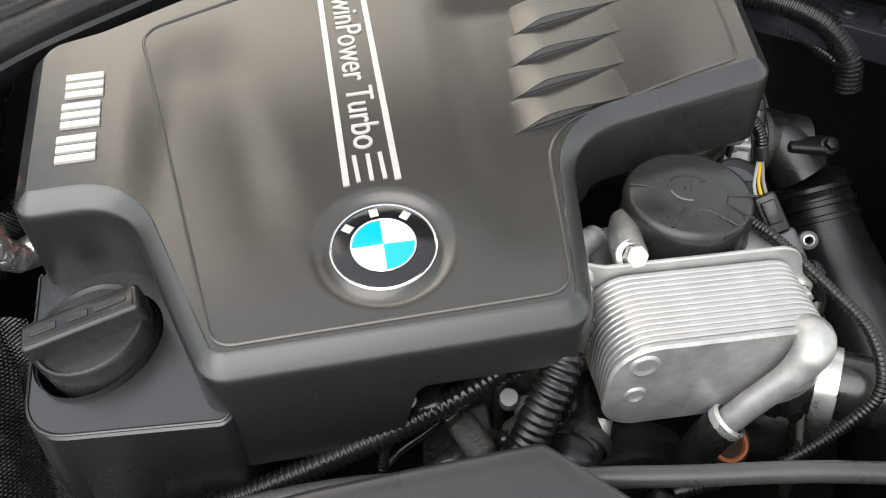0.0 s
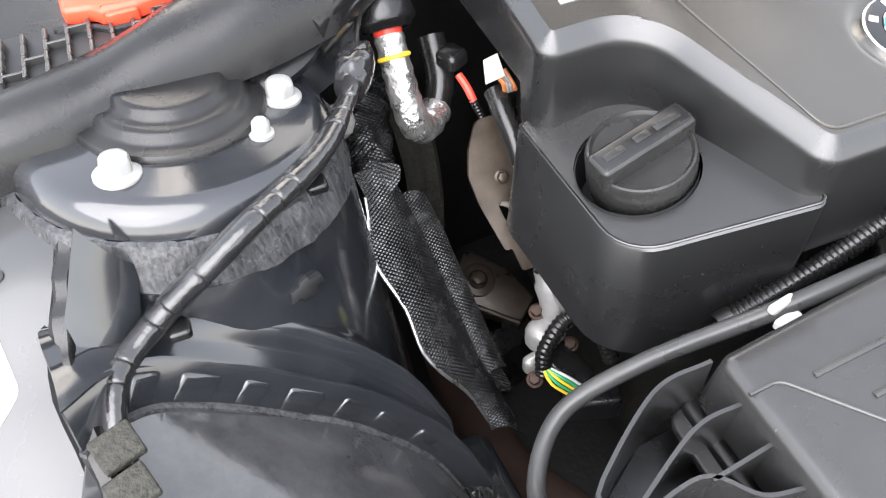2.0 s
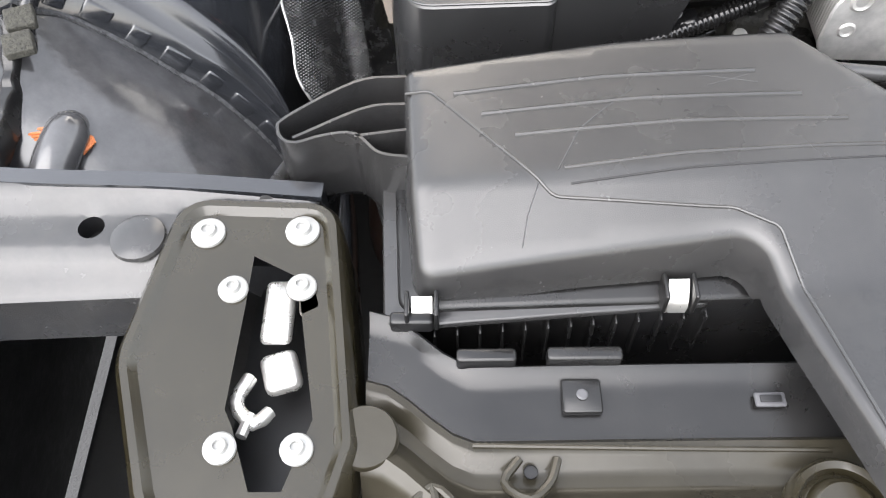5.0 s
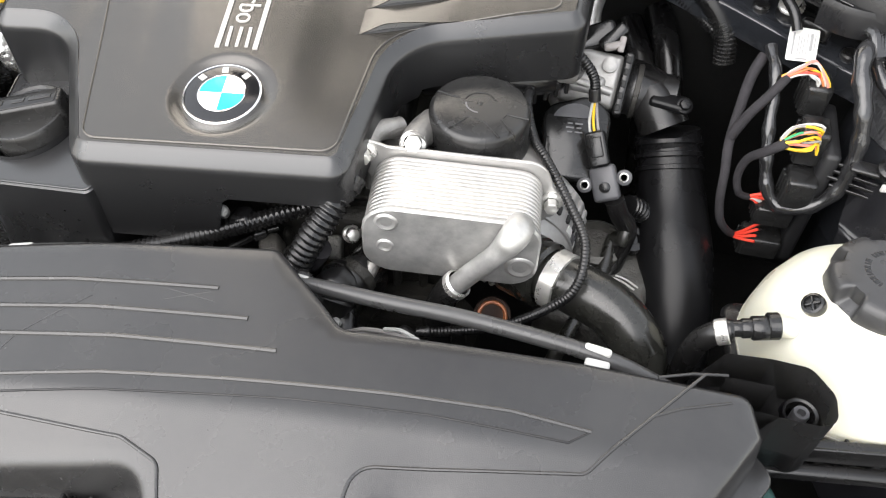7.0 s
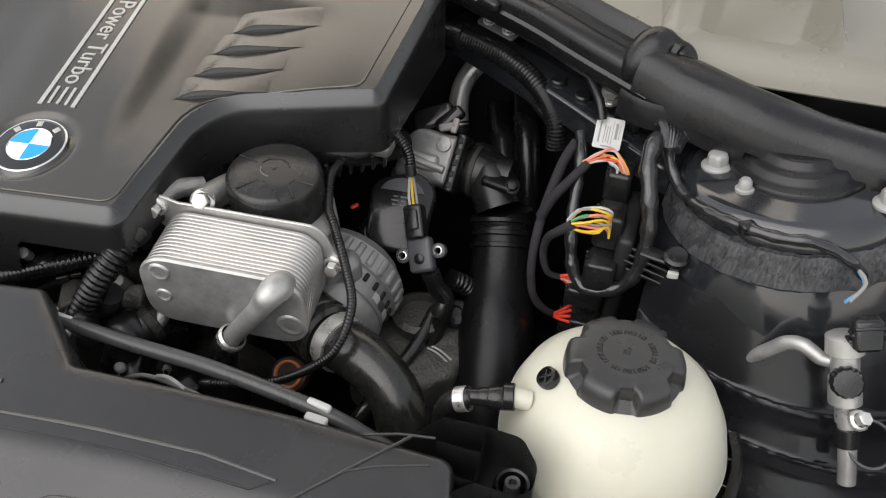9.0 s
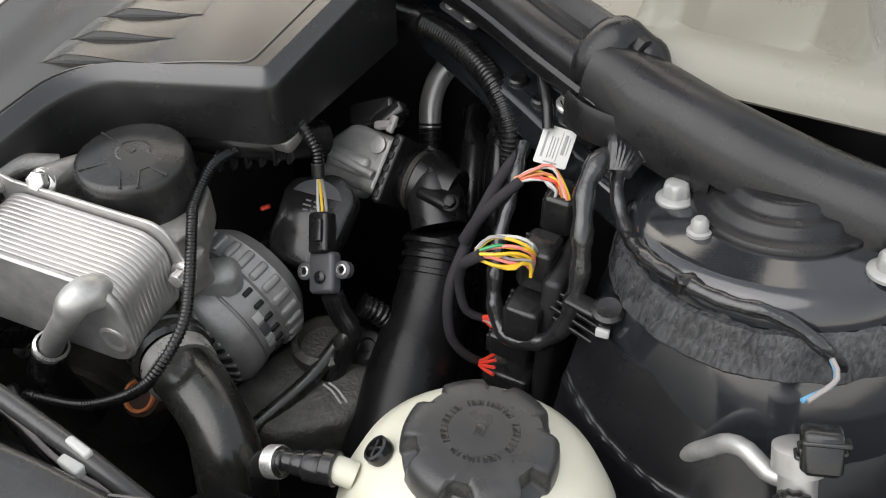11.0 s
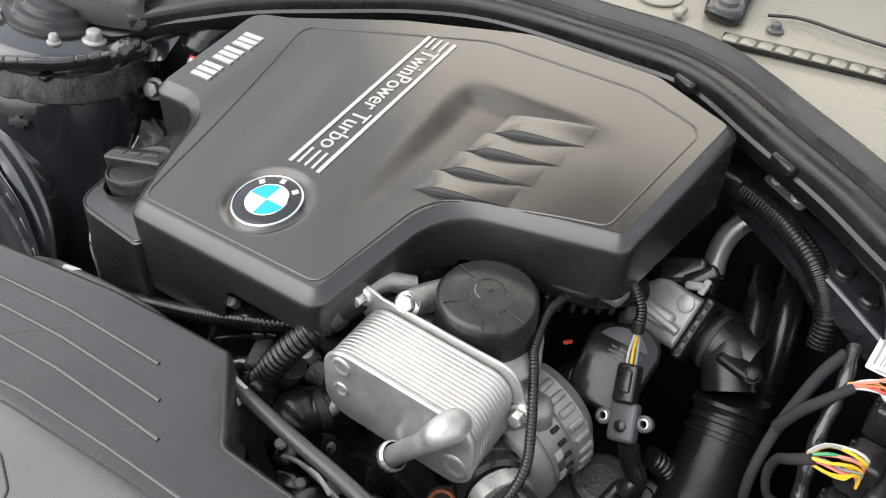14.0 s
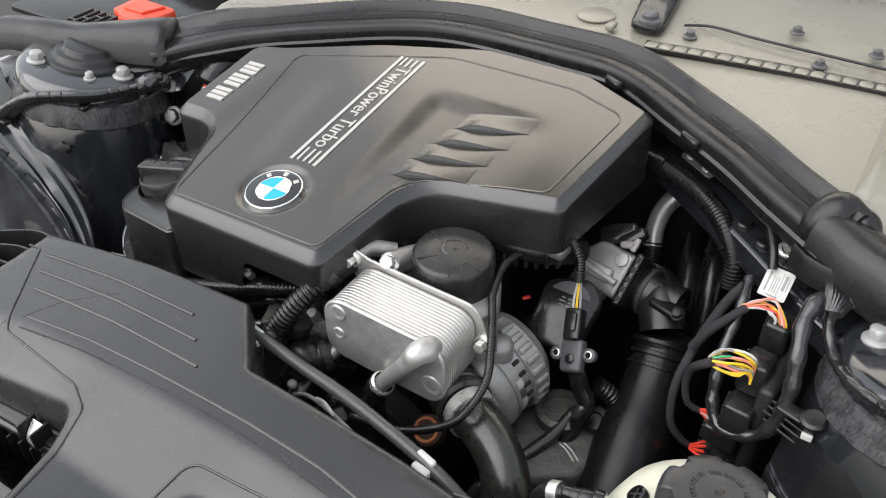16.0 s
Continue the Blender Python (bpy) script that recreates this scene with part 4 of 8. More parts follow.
def slam_y(x):
    return 0.212 - 0.10 * max(0, x + 0.02) ** 2 - 0.03 * max(0, -x - 0.02) ** 2 + 0.045 * sm(-0.27, -0.345, x)


bm = B()


def slam_f(u, v):
    x = -0.345 + 0.86 * u
    prof = [(0.0, 0.762), (0.004, 0.768), (0.010, 0.7685), (0.022, 0.762), (0.034, 0.764), (0.046, 0.776), (0.056, 0.781), (0.066, 0.776), (0.078, 0.752), (0.085, 0.70)]
    k = v * (len(prof) - 1)
    i = min(int(k), len(prof) - 2)
    a, b = prof[i], prof[i + 1]
    t = k - i
    return V(x, slam_y(x) - (a[0] + (b[0] - a[0]) * t), a[1] + (b[1] - a[1]) * t)


grid(bm, 60, 36, slam_f, 0.0015)
part("beam", bm, PANEL, slam)
bm = B()
tube(bm, [(-0.275, 0.205, 0.7685), (-0.15, 0.2025, 0.7685), (-0.05, 0.201, 0.7685)], 0.0018, 8)
part("bead", bm, PANEL, slam)
bm = B()
tube(bm, [(-0.246, 0.196, 0.768), (-0.256, 0.180, 0.772), (-0.241, 0.169, 0.776), (-0.228, 0.180, 0.772), (-0.222, 0.196, 0.768)], 0.003, 8)
part("horseshoe", bm, PANEL, slam, "pressed horseshoe bead")
bm = B()
lathe(bm, [(0.0045, 0.002), (0.0045, 0.0), (0.0, 0.0)], aim((-0.239, 0.188, 0.7668), (0, 0, 1)), 16)
part("hole", bm, SLOT, slam)
bm = B()
tube(bm, [(-0.315, 0.163, 0.775), (-0.300, 0.176, 0.778), (-0.285, 0.163, 0.778), (-0.282, 0.142, 0.772)], 0.003, 8)
tube(bm, [(-0.300, 0.176, 0.778), (-0.295, 0.155, 0.78), (-0.292, 0.140, 0.772)], 0.003, 8)
part("pressed_star", bm, PANEL, slam)
bm = B()
lathe(bm, [(0.021, 0.0), (0.0205, 0.004), (0.0195, 0.0055), (0.0, 0.006)], aim((-0.342, 0.207, 0.777), (0, -0.1, 1)), 36)
part("plug", bm, PANEL, slam, "round blanking plug")
bm = B()
lathe(bm, [(0.034, -0.004), (0.0335, 0.004), (0.031, 0.008), (0.027, 0.006), (0.025, 0.001), (0.022, 0.003), (0.0205, 0.009), (0.017, 0.012), (0.0, 0.012)], aim((-0.058, 0.158, 0.775), (0, -0.05, 1)), 40)
part("bump_stop", bm, LATCHPLATE, slam, "round adjustable bump stop")

shroud = thing("radiator_shroud", "dull grey plastic radiator shroud strip with clips", "shroud", (0.1, 0.24, 0.72))
bm = B()
grid(bm, 50, 6, lambda u, v: V(-0.345 + 0.84 * u, slam_y(-0.345 + 0.84 * u) - 0.001 + 0.048 * v, 0.761 + 0.006 * v + (0.006 if v > 0.9 else 0)), 0.003)
part("strip", bm, BLACK, shroud)
for x, y, z in ((-0.203, 0.238, 0.768), (0.135, 0.228, 0.768)):
    bm = B()
    slab(bm, rounded([(x - 0.013, y - 0.012, 0.002), (x + 0.013, y - 0.012, 0.002), (x + 0.013, y + 0.012, 0.002), (x - 0.013, y + 0.012, 0.002)], 2), z - 0.003, z + 0.003, 0.0015)
    pad = part("clip_pad", bm, BLACK, shroud)
    bm = B()
    lathe(bm, [(0.004, 0.0045), (0.003, 0.0055), (0, 0.0055)], Matrix.Translation((x, y, z)), 14)
    part("stud", bm, GREY, pad)
for x, y in ((-0.081, 0.235), (0.058, 0.232)):
    bm = B()
    box(bm, (x, y, 0.7685), (0.020, 0.010, 0.003), 0.001)
    pad = part("slot_frame", bm, GREY, shroud)
    bm = B()
    box(bm, (x, y, 0.7702), (0.014, 0.005, 0.002), 0.0005)
    part("slot", bm, SLOT, pad)
for x, w in ((-0.315, 0.03), (-0.20, 0.05), (-0.265, 0.04), (0.20, 0.05)):
    bm = B()
    box(bm, (x, slam_y(x) + 0.052, 0.776), (w, 0.010, 0.014), 0.002)
    part("hook", bm, BLACK, shroud)

latch = thing("bonnet_latch", "bronze painted latch plate with pale bolts and a zinc catch", "latch", (-0.42, 0.27, 0.74))
bm = B()
pan_loop = resample(rounded([(-0.372, 0.386, 0.025), (-0.348, 0.200, 0.02), (-0.362, 0.148, 0.02), (-0.47, 0.140, 0.04), (-0.51, 0.26, 0.05), (-0.488, 0.392, 0.025)], 6), 0.008)
slot_loop = resample([(-0.429, 0.342), (-0.396, 0.324), (-0.376, 0.218), (-0.391, 0.172), (-0.411, 0.172), (-0.427, 0.214), (-0.433, 0.225), (-0.430, 0.300)], 0.008)
ring = field(bm, inset(pan_loop, 0.012), 0.014, lambda x, y: 0.7815, [slot_loop])
ring = skirt(bm, ring, [(x, y, 0.787) for x, y in inset(pan_loop, 0.007)])
ring = skirt(bm, ring, [(x, y, 0.787) for x, y in inset(pan_loop, 0.002)])
ring = skirt(bm, ring, [(x, y, 0.782) for x, y in inset(pan_loop, -0.002)])
ring = skirt(bm, ring, [(x, y, 0.70) for x, y in inset(pan_loop, -0.006)])
part("pan", bm, LATCHPLATE, latch)
# Black slab below the opening stands in for its shaded depth.
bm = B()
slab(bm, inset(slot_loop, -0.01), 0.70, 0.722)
part("well", bm, SLOT, latch, "black sheet as the shaded depth under the catch")
for x, y, r in ((-0.465, 0.362, 0.0125), (-0.396, 0.363, 0.0125), (-0.440, 0.314, 0.0105), (-0.392, 0.315, 0.0105), (-0.432, 0.199, 0.0105), (-0.384, 0.198, 0.0105)):
    bm = B()
    lathe(bm, [(r, 0.0), (r, 0.0025), (r * 0.9, 0.0035), (r * 0.55, 0.0038), (r * 0.5, 0.0075), (r * 0.42, 0.008), (r * 0.3, 0.0078), (r * 0.28, 0.0055), (0, 0.0055)], Matrix.Translation((x, y, 0.7815)), 28)
    part("bolt", bm, WHITEBOLT, latch)
bm = B()
box(bm, (-0.410, 0.305, 0.765), (0.022, 0.05, 0.008), 0.003)
box(bm, (-0.405, 0.262, 0.757), (0.026, 0.03, 0.012), 0.004, Matrix.Rotation(0.3, 4, "Z"))
tube(bm, [(-0.424, 0.255, 0.765), (-0.43, 0.235, 0.768), (-0.418, 0.222, 0.765), (-0.409, 0.232, 0.76)], 0.005, 10)
tube(bm, [(-0.420, 0.228, 0.766), (-0.424, 0.212, 0.768)], 0.004, 8)
part("catch", bm, ZINC, latch, "zinc catch hook and spring")
bm = B()
slab(bm, rounded([(-0.395, 0.325, 0.003), (-0.385, 0.325, 0.003), (-0.378, 0.300, 0.003), (-0.392, 0.292, 0.003)], 3), 0.777, 0.7815, 0.001)
part("tongue", bm, LATCHPLATE, latch)

# headlamp carrier beside the latch
carrier = thing("headlamp_carrier", "grey painted cross panel with a round hole", "body panel", (-0.60, 0.40, 0.70))
bm = B()
cl = resample(rounded([(-0.392, 0.388, 0.004), (-0.392, 0.400, 0.004), (-0.70, 0.420, 0.02), (-0.78, 0.40, 0.02), (-0.76, 0.32, 0.02), (-0.50, 0.33, 0.02), (-0.495, 0.395, 0.01)], 4), 0.012)
hl = [(-0.5588 + 0.010 * math.cos(2 * math.pi * k / 24), 0.3759 + 0.010 * math.sin(2 * math.pi * k / 24)) for k in range(24)]
cz = lambda x, y: 0.772 + 0.012 * sm(0.385, 0.41, y) - 0.015 * sm(0.36, 0.33, y)
ring = field(bm, cl, 0.012, cz, [hl])
ring = skirt(bm, ring, [(x, y, cz(x, y) - 0.004) for x, y in inset(cl, -0.004)])
ring = skirt(bm, ring, [(x, y, 0.70) for x, y in inset(cl, -0.006)])
part("panel", bm, STEELGREY, carrier)
bm = B()
lathe(bm, [(0.021, 0.0), (0.020, 0.003), (0.013, 0.0055), (0, 0.006)], aim((-0.5205, 0.365, 0.772), (0, 0, 1)), 32)
part("plug", bm, STEELGREY, carrier, "pale round plug")
bm = B()
sweep(bm, [(-0.385, 0.403, 0.776), (-0.50, 0.412, 0.779), (-0.60, 0.4165, 0.780), (-0.70, 0.424, 0.78)], [(0.007, -0.03), (0.007, 0.003), (0.005, 0.006), (-0.008, 0.005), (-0.009, 0.0)], 0.01)
part("rear_flange", bm, SHEET, carrier, "dark turned-up rear flange")
bm = B()
lathe(bm, [(0.012, 0.0), (0.012, -0.02), (0.0, -0.02)], aim((-0.5588, 0.3759, 0.771), (0, 0, 1)), 24)
part("hole_well", bm, SLOT, carrier)

# ---- strut towers, mirrored left and right ----
TA, TB, TC = -0.141, -0.107, 0.8695


CONE = [(0.112, -0.050), (0.117, -0.066), (0.121, -0.085), (0.127, -0.115), (0.136, -0.16), (0.150, -0.22), (0.168, -0.30)]


def tower(side):
    left = side < 0
    cx, cy = 0.57 * side, 0.755
    nrm = V(0.141 * -side, 0.107, 1).normalized()
    m = aim((cx, cy, TC), nrm)
    nm = thing("strut_tower", "black painted strut tower with pale bolts and a stepped cap" if left else "black painted strut tower with dusty stepped rubber cap", "strut tower", (cx, cy, 0.60), "strut towers")
    bm = B()
    lathe(bm, [(0.0, 0.002), (0.060, 0.002), (0.064, 0.0), (0.088, -0.001), (0.096, -0.004), (0.101, -0.010), (0.104, -0.020), (0.105, -0.028)], m, 72)
    part("top_plate", bm, SHEET, nm)
    bm = B()
    lathe(bm, [(0.1045, -0.022), (0.108, -0.023), (0.1105, -0.030), (0.114, -0.042), (0.116, -0.052), (0.113, -0.056)], m, 180,
          lambda a, r, h: r + 0.0022 * (noise.noise((a * 7, h * 40, 3)) + 0.6 * noise.noise((a * 19, h * 60, 1))) * (1 if h < -0.045 or h > -0.024 else 0.35))
    part("seam_sealer", bm, SEALER, nm, "brushed grey seam sealer band")
    bm = B()
    lathe(bm, CONE if left else [(0.112, -0.050), (0.122, -0.075), (0.130, -0.11), (0.135, -0.17), (0.142, -0.26)], m, 72)
    part("tower_wall", bm, SHEET, nm)
    if left:
        bm = B()
        out = V(-0.523 - cx, 0.644 - cy, 0.0).normalized()
        face = aim((-0.523, 0.644, 0.793), V(out.x, out.y, 0.22))
        slab(bm, [(-0.013, -0.006), (-0.006, -0.0045), (-0.005, -0.008), (0.006, -0.008), (0.007, -0.003), (0.013, -0.002), (0.012, 0.004), (0.003, 0.005), (0.002, 0.008), (-0.004, 0.007), (-0.005, 0.004), (-0.012, 0.003)], -0.006, 0.0052, 0.0003, face)
        part("stamp", bm, SLOT, nm, "small black stamped mark")
    bm = B()
    lathe(bm, [(0.0615, 0.001), (0.0615, 0.004), (0.060, 0.0060), (0.0565, 0.0066), (0.0525, 0.0072), (0.050, 0.0090), (0.0485, 0.0125), (0.0465, 0.0142), (0.043, 0.0146), (0.0395, 0.0150), (0.0370, 0.0168), (0.0355, 0.0205), (0.0335, 0.0222), (0.030, 0.0226), (0.0, 0.0222)], m, 64)
    part("dome_cap", bm, SEAL, nm, "stepped rubber dome cap")
    for bx, by, r in ((-0.5, 0.75, 0.0088), (-0.607 if left else -0.632, 0.695, 0.0088), (-0.52, 0.711, 0.0055)):
        x = -bx * side
        z = TC + TA * -side * (x - cx) + TB * (by - cy)
        bm = B()
        if r > 0.006:
            lathe(bm, [(r * 1.62, 0), (r * 1.62, 0.0022), (r * 1.45, 0.0035), (r * 1.08, 0.0045), (r * 1.04, 0.0115), (r * 0.9, 0.0140), (r * 0.6, 0.0152), (0, 0.0155)], aim((x, by, z - 0.001), nrm), 32, lambda a, q, h: q * (1 - 0.05 * math.cos(6 * a)) if 0.004 < h < 0.0135 else q)
        else:
            lathe(bm, [(r * 1.5, 0), (r * 1.5, 0.003), (r * 1.1, 0.004), (r * 1.05, 0.010), (r * 0.7, 0.0125), (0, 0.013)], aim((x, by, z - 0.001), nrm), 20)
        part("bolt", bm, WHITEBOLT, nm, "pale coated bolt")
    return nm


tower(-1)
tower(1)


def along(pts, u):
    """The point at u, from 0 to 1, of the curve through pts."""
    path = spline(pts, 0.006)
    k = u * (len(path) - 1)
    i = min(int(k), len(path) - 2)
    return path[i].lerp(path[i + 1], k - i)


LIP = [(-0.662, 0.560, 0.820), (-0.638, 0.585, 0.806), (-0.614, 0.594, 0.784), (-0.582, 0.597, 0.753), (-0.551, 0.596, 0.722), (-0.526, 0.593, 0.701), (-0.502, 0.588, 0.674), (-0.480, 0.580, 0.649), (-0.466, 0.572, 0.631), (-0.452, 0.556, 0.600)]
RIDGE = [(-0.672, 0.630, 0.842), (-0.640, 0.640, 0.830), (-0.594, 0.634, 0.813), (-0.547, 0.631, 0.785), (-0.511, 0.627, 0.750), (-0.481, 0.619, 0.714), (-0.462, 0.608, 0.686), (-0.446, 0.590, 0.650)]


def arc_left(u):
    return along(LIP, u)


def wing_f(u, v):
    """The pressed panel from the tower's foot over a soft ridge down to the flange."""
    mid, low = along(RIDGE, u), arc_left(u) + V(0.001, 0.008, 0.029 - 0.004 * u)
    out = V(mid.x + 0.57, mid.y - 0.755)
    depth = mid.z - (TC - 0.141 * out.x - 0.107 * out.y)
    r = float(np.interp(-depth - 0.016, [-h for _, h in CONE], [q for q, _ in CONE])) - 0.004
    out = out.normalized() * min(r, out.length - 0.006)
    top = V(-0.57 + out.x, 0.755 + out.y, TC - 0.141 * out.x - 0.107 * out.y + depth + 0.014)
    if v < 0.4:
        w = v / 0.4
        c = top.lerp(mid, w)
        c.z -= 0.004 * math.sin(3.14 * w)
        return c
    w = (v - 0.4) / 0.6
    c = mid.lerp(low, w)
    c.z += 0.005 * math.sin(3.14 * min(1, w * 2.2)) * (1 - w) - 0.004 * math.sin(3.14 * w)
    return c


wing = thing("inner_wing", "glossy black inner wing pressing with a tabbed flange", "inner wing", (-0.57, 0.58, 0.60))
bm = B()
grid(bm, 64, 44, wing_f, 0.0015)
part("pressing", bm, SHEET, wing, angle=70)
bm = B()
sweep(bm, [arc_left(u / 12) for u in range(13)], [(0.0, -0.002), (0.0015, -0.002), (-0.0065, 0.027), (-0.0085, 0.0285), (-0.0085, 0.026)], 0.008)
part("flange", bm, SHEET, wing)
for k in range(7):
    u = 0.13 + 0.115 * k
    p, q = arc_left(u), arc_left(u + 0.055)
    d = (q - p)
    bm = B()
    rot = Matrix.Rotation(math.atan2(d.y, d.x), 4, "Z") @ Matrix.Rotation(-math.atan2(d.z, d.xy.length), 4, "Y")
    box(bm, (p + q) / 2 + V(0, 0.0040, 0.0125), (0.020 + 0.008 * (k % 2), 0.007, 0.021), 0.0025, rot @ Matrix.Rotation(-0.22, 4, "X"))
    part("tab", bm, SHEET, wing)
bm = B()
sweep(bm, [arc_left(u / 12) + V(0, -0.002, -0.001) for u in range(13)], [(-0.002, -0.002), (0.003, -0.002), (0.003, 0.0008), (-0.002, 0.0015)], 0.008)
part("flange_lip", bm, SEALER, wing, "dusty lip of the flange")

liner = thing("wheel_liner", "dusty dark plastic wheel arch liner with a moulded grid", "wheel liner", (-0.56, 0.47, 0.60))
bm = B()


def liner_f(u, v):
    p = arc_left(u)
    q = V(-0.70 + 0.28 * u, 0.405, 0.70 - 0.10 * u * u)
    c = (p + V(0, -0.002, -0.006)).lerp(q, v)
    c.z += 0.030 * math.sin(3.14 * v) * (1 - 0.4 * u) + 0.012 * math.exp(-((u - 0.45) / 0.22) ** 2) * math.sin(3.14 * v) - 0.030 * sm(0.72, 0.95, u) * sm(0, 0.2, v)
    return c


grid(bm, 40, 30, liner_f, 0.002)
part("shell", bm, LINER, liner)
for k in range(9):
    bm = B()
    tube(bm, [liner_f(0.40 + 0.030 * k, v) + V(0, 0, 0.0002) for v in (0.10, 0.30, 0.50, 0.70)], 0.0005, 5, 0.01)
    part("grid_line", bm, LINER, liner)
for k in range(9):
    bm = B()
    tube(bm, [liner_f(u, 0.10 + 0.072 * k) + V(0, 0, 0.0002) for u in (0.38, 0.47, 0.56, 0.66)], 0.0005, 5, 0.01)
    part("grid_line", bm, LINER, liner)

bm = B()
tube(bm, [(-0.620, 0.415, 0.735), (-0.613, 0.450, 0.757), (-0.606, 0.485, 0.762), (-0.604, 0.498, 0.750)], 0.016, 20, 0.004, radius=lambda s: 0.018 - 0.010 * sm(0.75, 1, s))
part("rib", bm, LINER, liner, "round-nosed moulded rib")
leg = thing("chassis_leg", "black painted chassis leg with smeared sealer", "chassis leg", (-0.425, 0.47, 0.45))
bm = B()
box(bm, (-0.428, 0.475, 0.495), (0.070, 0.29, 0.11), 0.008, Matrix.Rotation(0.10, 4, "Z"))
part("rail", bm, SHEET, leg)
bm = B()
for k in range(5):
    tube(bm, [(-0.447 + 0.005 * k, 0.590 - 0.002 * k, 0.566), (-0.444 + 0.005 * k, 0.570, 0.558 + 0.002 * (k % 2)), (-0.440 + 0.004 * k, 0.548 + 0.002 * k, 0.553)], 0.0035, 8, 0.006, radius=lambda s: 0.0032 + 0.0012 * math.sin(s * 21 + k))
part("sealer", bm, FOLDTAPE, leg, "smeared black sealer")

# other wing: broad black slope below the tower
wing2 = thing("inner_wing", "glossy black inner wing slope with pressed ridges", "inner wing", (0.57, 0.60, 0.60))
bm = B()


def wing2_f(u, v):
    a = radians(205 + 130 * u)
    q = V(0.57 + 0.124 * math.cos(a), 0.755 + 0.124 * math.sin(a), TC - 0.078 + 0.141 * 0.124 * math.cos(a) - 0.107 * 0.124 * math.sin(a))
    p = V(0.43 + 0.36 * u, 0.55 - 0.06 * math.sin(2.6 * u), 0.56 + 0.08 * u)
    c = q.lerp(p, v)
    c.z += 0.010 * math.exp(-((v - 0.22 - 0.24 * u) / 0.030) ** 2) + 0.008 * math.exp(-((v - 0.36 - 0.30 * u) / 0.022) ** 2) - 0.012 * math.sin(3.14 * v)
    return c


grid(bm, 44, 80, wing2_f, 0.0015)
part("pressing", bm, WING, wing2)
bm = B()
grid(bm, 24, 14, lambda u, v: V(0.44 + 0.36 * u, 0.56 - 0.34 * v, 0.56 + 0.08 * u + 0.06 * math.sin(3.1 * v)), 0.002)
part("liner", bm, WING, wing2, "dark dusty arch liner")

# outer wing edge in pale paint
fender = thing("fender_edge", "grey primed fender edge with a white outer skin", "fender", (-0.68, 0.55, 0.78))
bm = B()


def fender_z(y, v):
    return 0.787 + 0.045 * sm(0.48, 0.64, y) + 0.025 * sm(0.60, 0.69, y) + 0.006 * math.sin(3.14 * min(1, v * 1.2)) - 0.05 * v * v


def fender_x(y):
    return -0.656 - 0.010 * math.exp(-((y - 0.60) / 0.035) ** 2) + 0.010 * sm(0.62, 0.69, y)


def fender_f(u, v):
    y = 0.30 + 0.42 * u
    return V(fender_x(y) - 0.15 * v, y, fender_z(y, v) - (0.008 if v == 0 else 0))


grid(bm, 30, 20, fender_f, 0.0015)
part("edge", bm, WHITE_BODY, fender)
bm = B()
patch = resample(rounded([(-0.708, 0.715, 0.004), (-0.689, 0.604, 0.012), (-0.704, 0.588, 0.012), (-0.795, 0.592, 0.004), (-0.795, 0.712, 0.004)], 5), 0.008)
pz = lambda x, y: fender_z(y, (fender_x(y) - x) / 0.15) + 0.002
ring = field(bm, patch, 0.012, pz)
skirt(bm, ring, [(x, y, pz(x, y) - 0.0018) for x, y in inset(patch, -0.001)])
part("white_panel", bm, ENAMEL, fender, "white painted outer skin")
bm = B()
hx = -0.688
lathe(bm, [(0.0045, 0.0006), (0.0045, 0.0), (0.0, 0.0)], aim((hx, 0.668, fender_z(0.668, (fender_x(0.668) - hx) / 0.15) + 0.0006), (0, -0.3, 1)), 18)
part("hole", bm, SLOT, fender, "small drilled hole")
bm = B()
FT = [(-0.633, 0.655, 0.888), (-0.648, 0.635, 0.861), (-0.661, 0.615, 0.835), (-0.656, 0.582, 0.811)]
FB = [(-0.612, 0.650, 0.850), (-0.622, 0.628, 0.822), (-0.634, 0.603, 0.800), (-0.641, 0.578, 0.792)]
grid(bm, 20, 8, lambda u, v: along(FT, u).lerp(along(FB, u), v) + V(0, -0.003 * math.sin(3.14 * v), 0), 0.002)
part("fin", bm, SHEET, fender, "upright black fin beside the tower")
bm = B()
sweep(bm, [(-0.652, 0.34, 0.780), (-0.650, 0.48, 0.788), (-0.651, 0.513, 0.794), (-0.654, 0.545, 0.808), (-0.658, 0.580, 0.823), (-0.660, 0.612, 0.836), (-0.653, 0.643, 0.850), (-0.646, 0.676, 0.857)], [(-0.007, -0.02), (0.007, -0.02), (0.006, 0.0), (0.003, 0.004), (-0.004, 0.004), (-0.007, 0.001)], 0.006, shape=lambda s, a, u: (a * (1 + 0.12 * math.sin(s * 61)), u + 0.0012 * math.sin(s * 83)))
part("joint_seal", bm, RUBBER, fender, "lumpy seam sealer along the joint")
for x, y, z in ((-0.644, 0.556, 0.818), (-0.641, 0.532, 0.812)):
    bm = B()
    box(bm, (x, y, z), (0.024, 0.021, 0.009), 0.0012, Matrix.Rotation(0.35, 4, "Z") @ Matrix.Rotation(0.25, 4, "X"))
    part("foam_pad", bm, FOAM, fender, "grubby foam pad")

# ---- cowl, weatherstrip and scuttle at the back ----
cowl = thing("cowl_panel", "beige grey plastic cowl panel with an air grille", "cowl", (0.1, 1.15, 0.90))
bm = B()


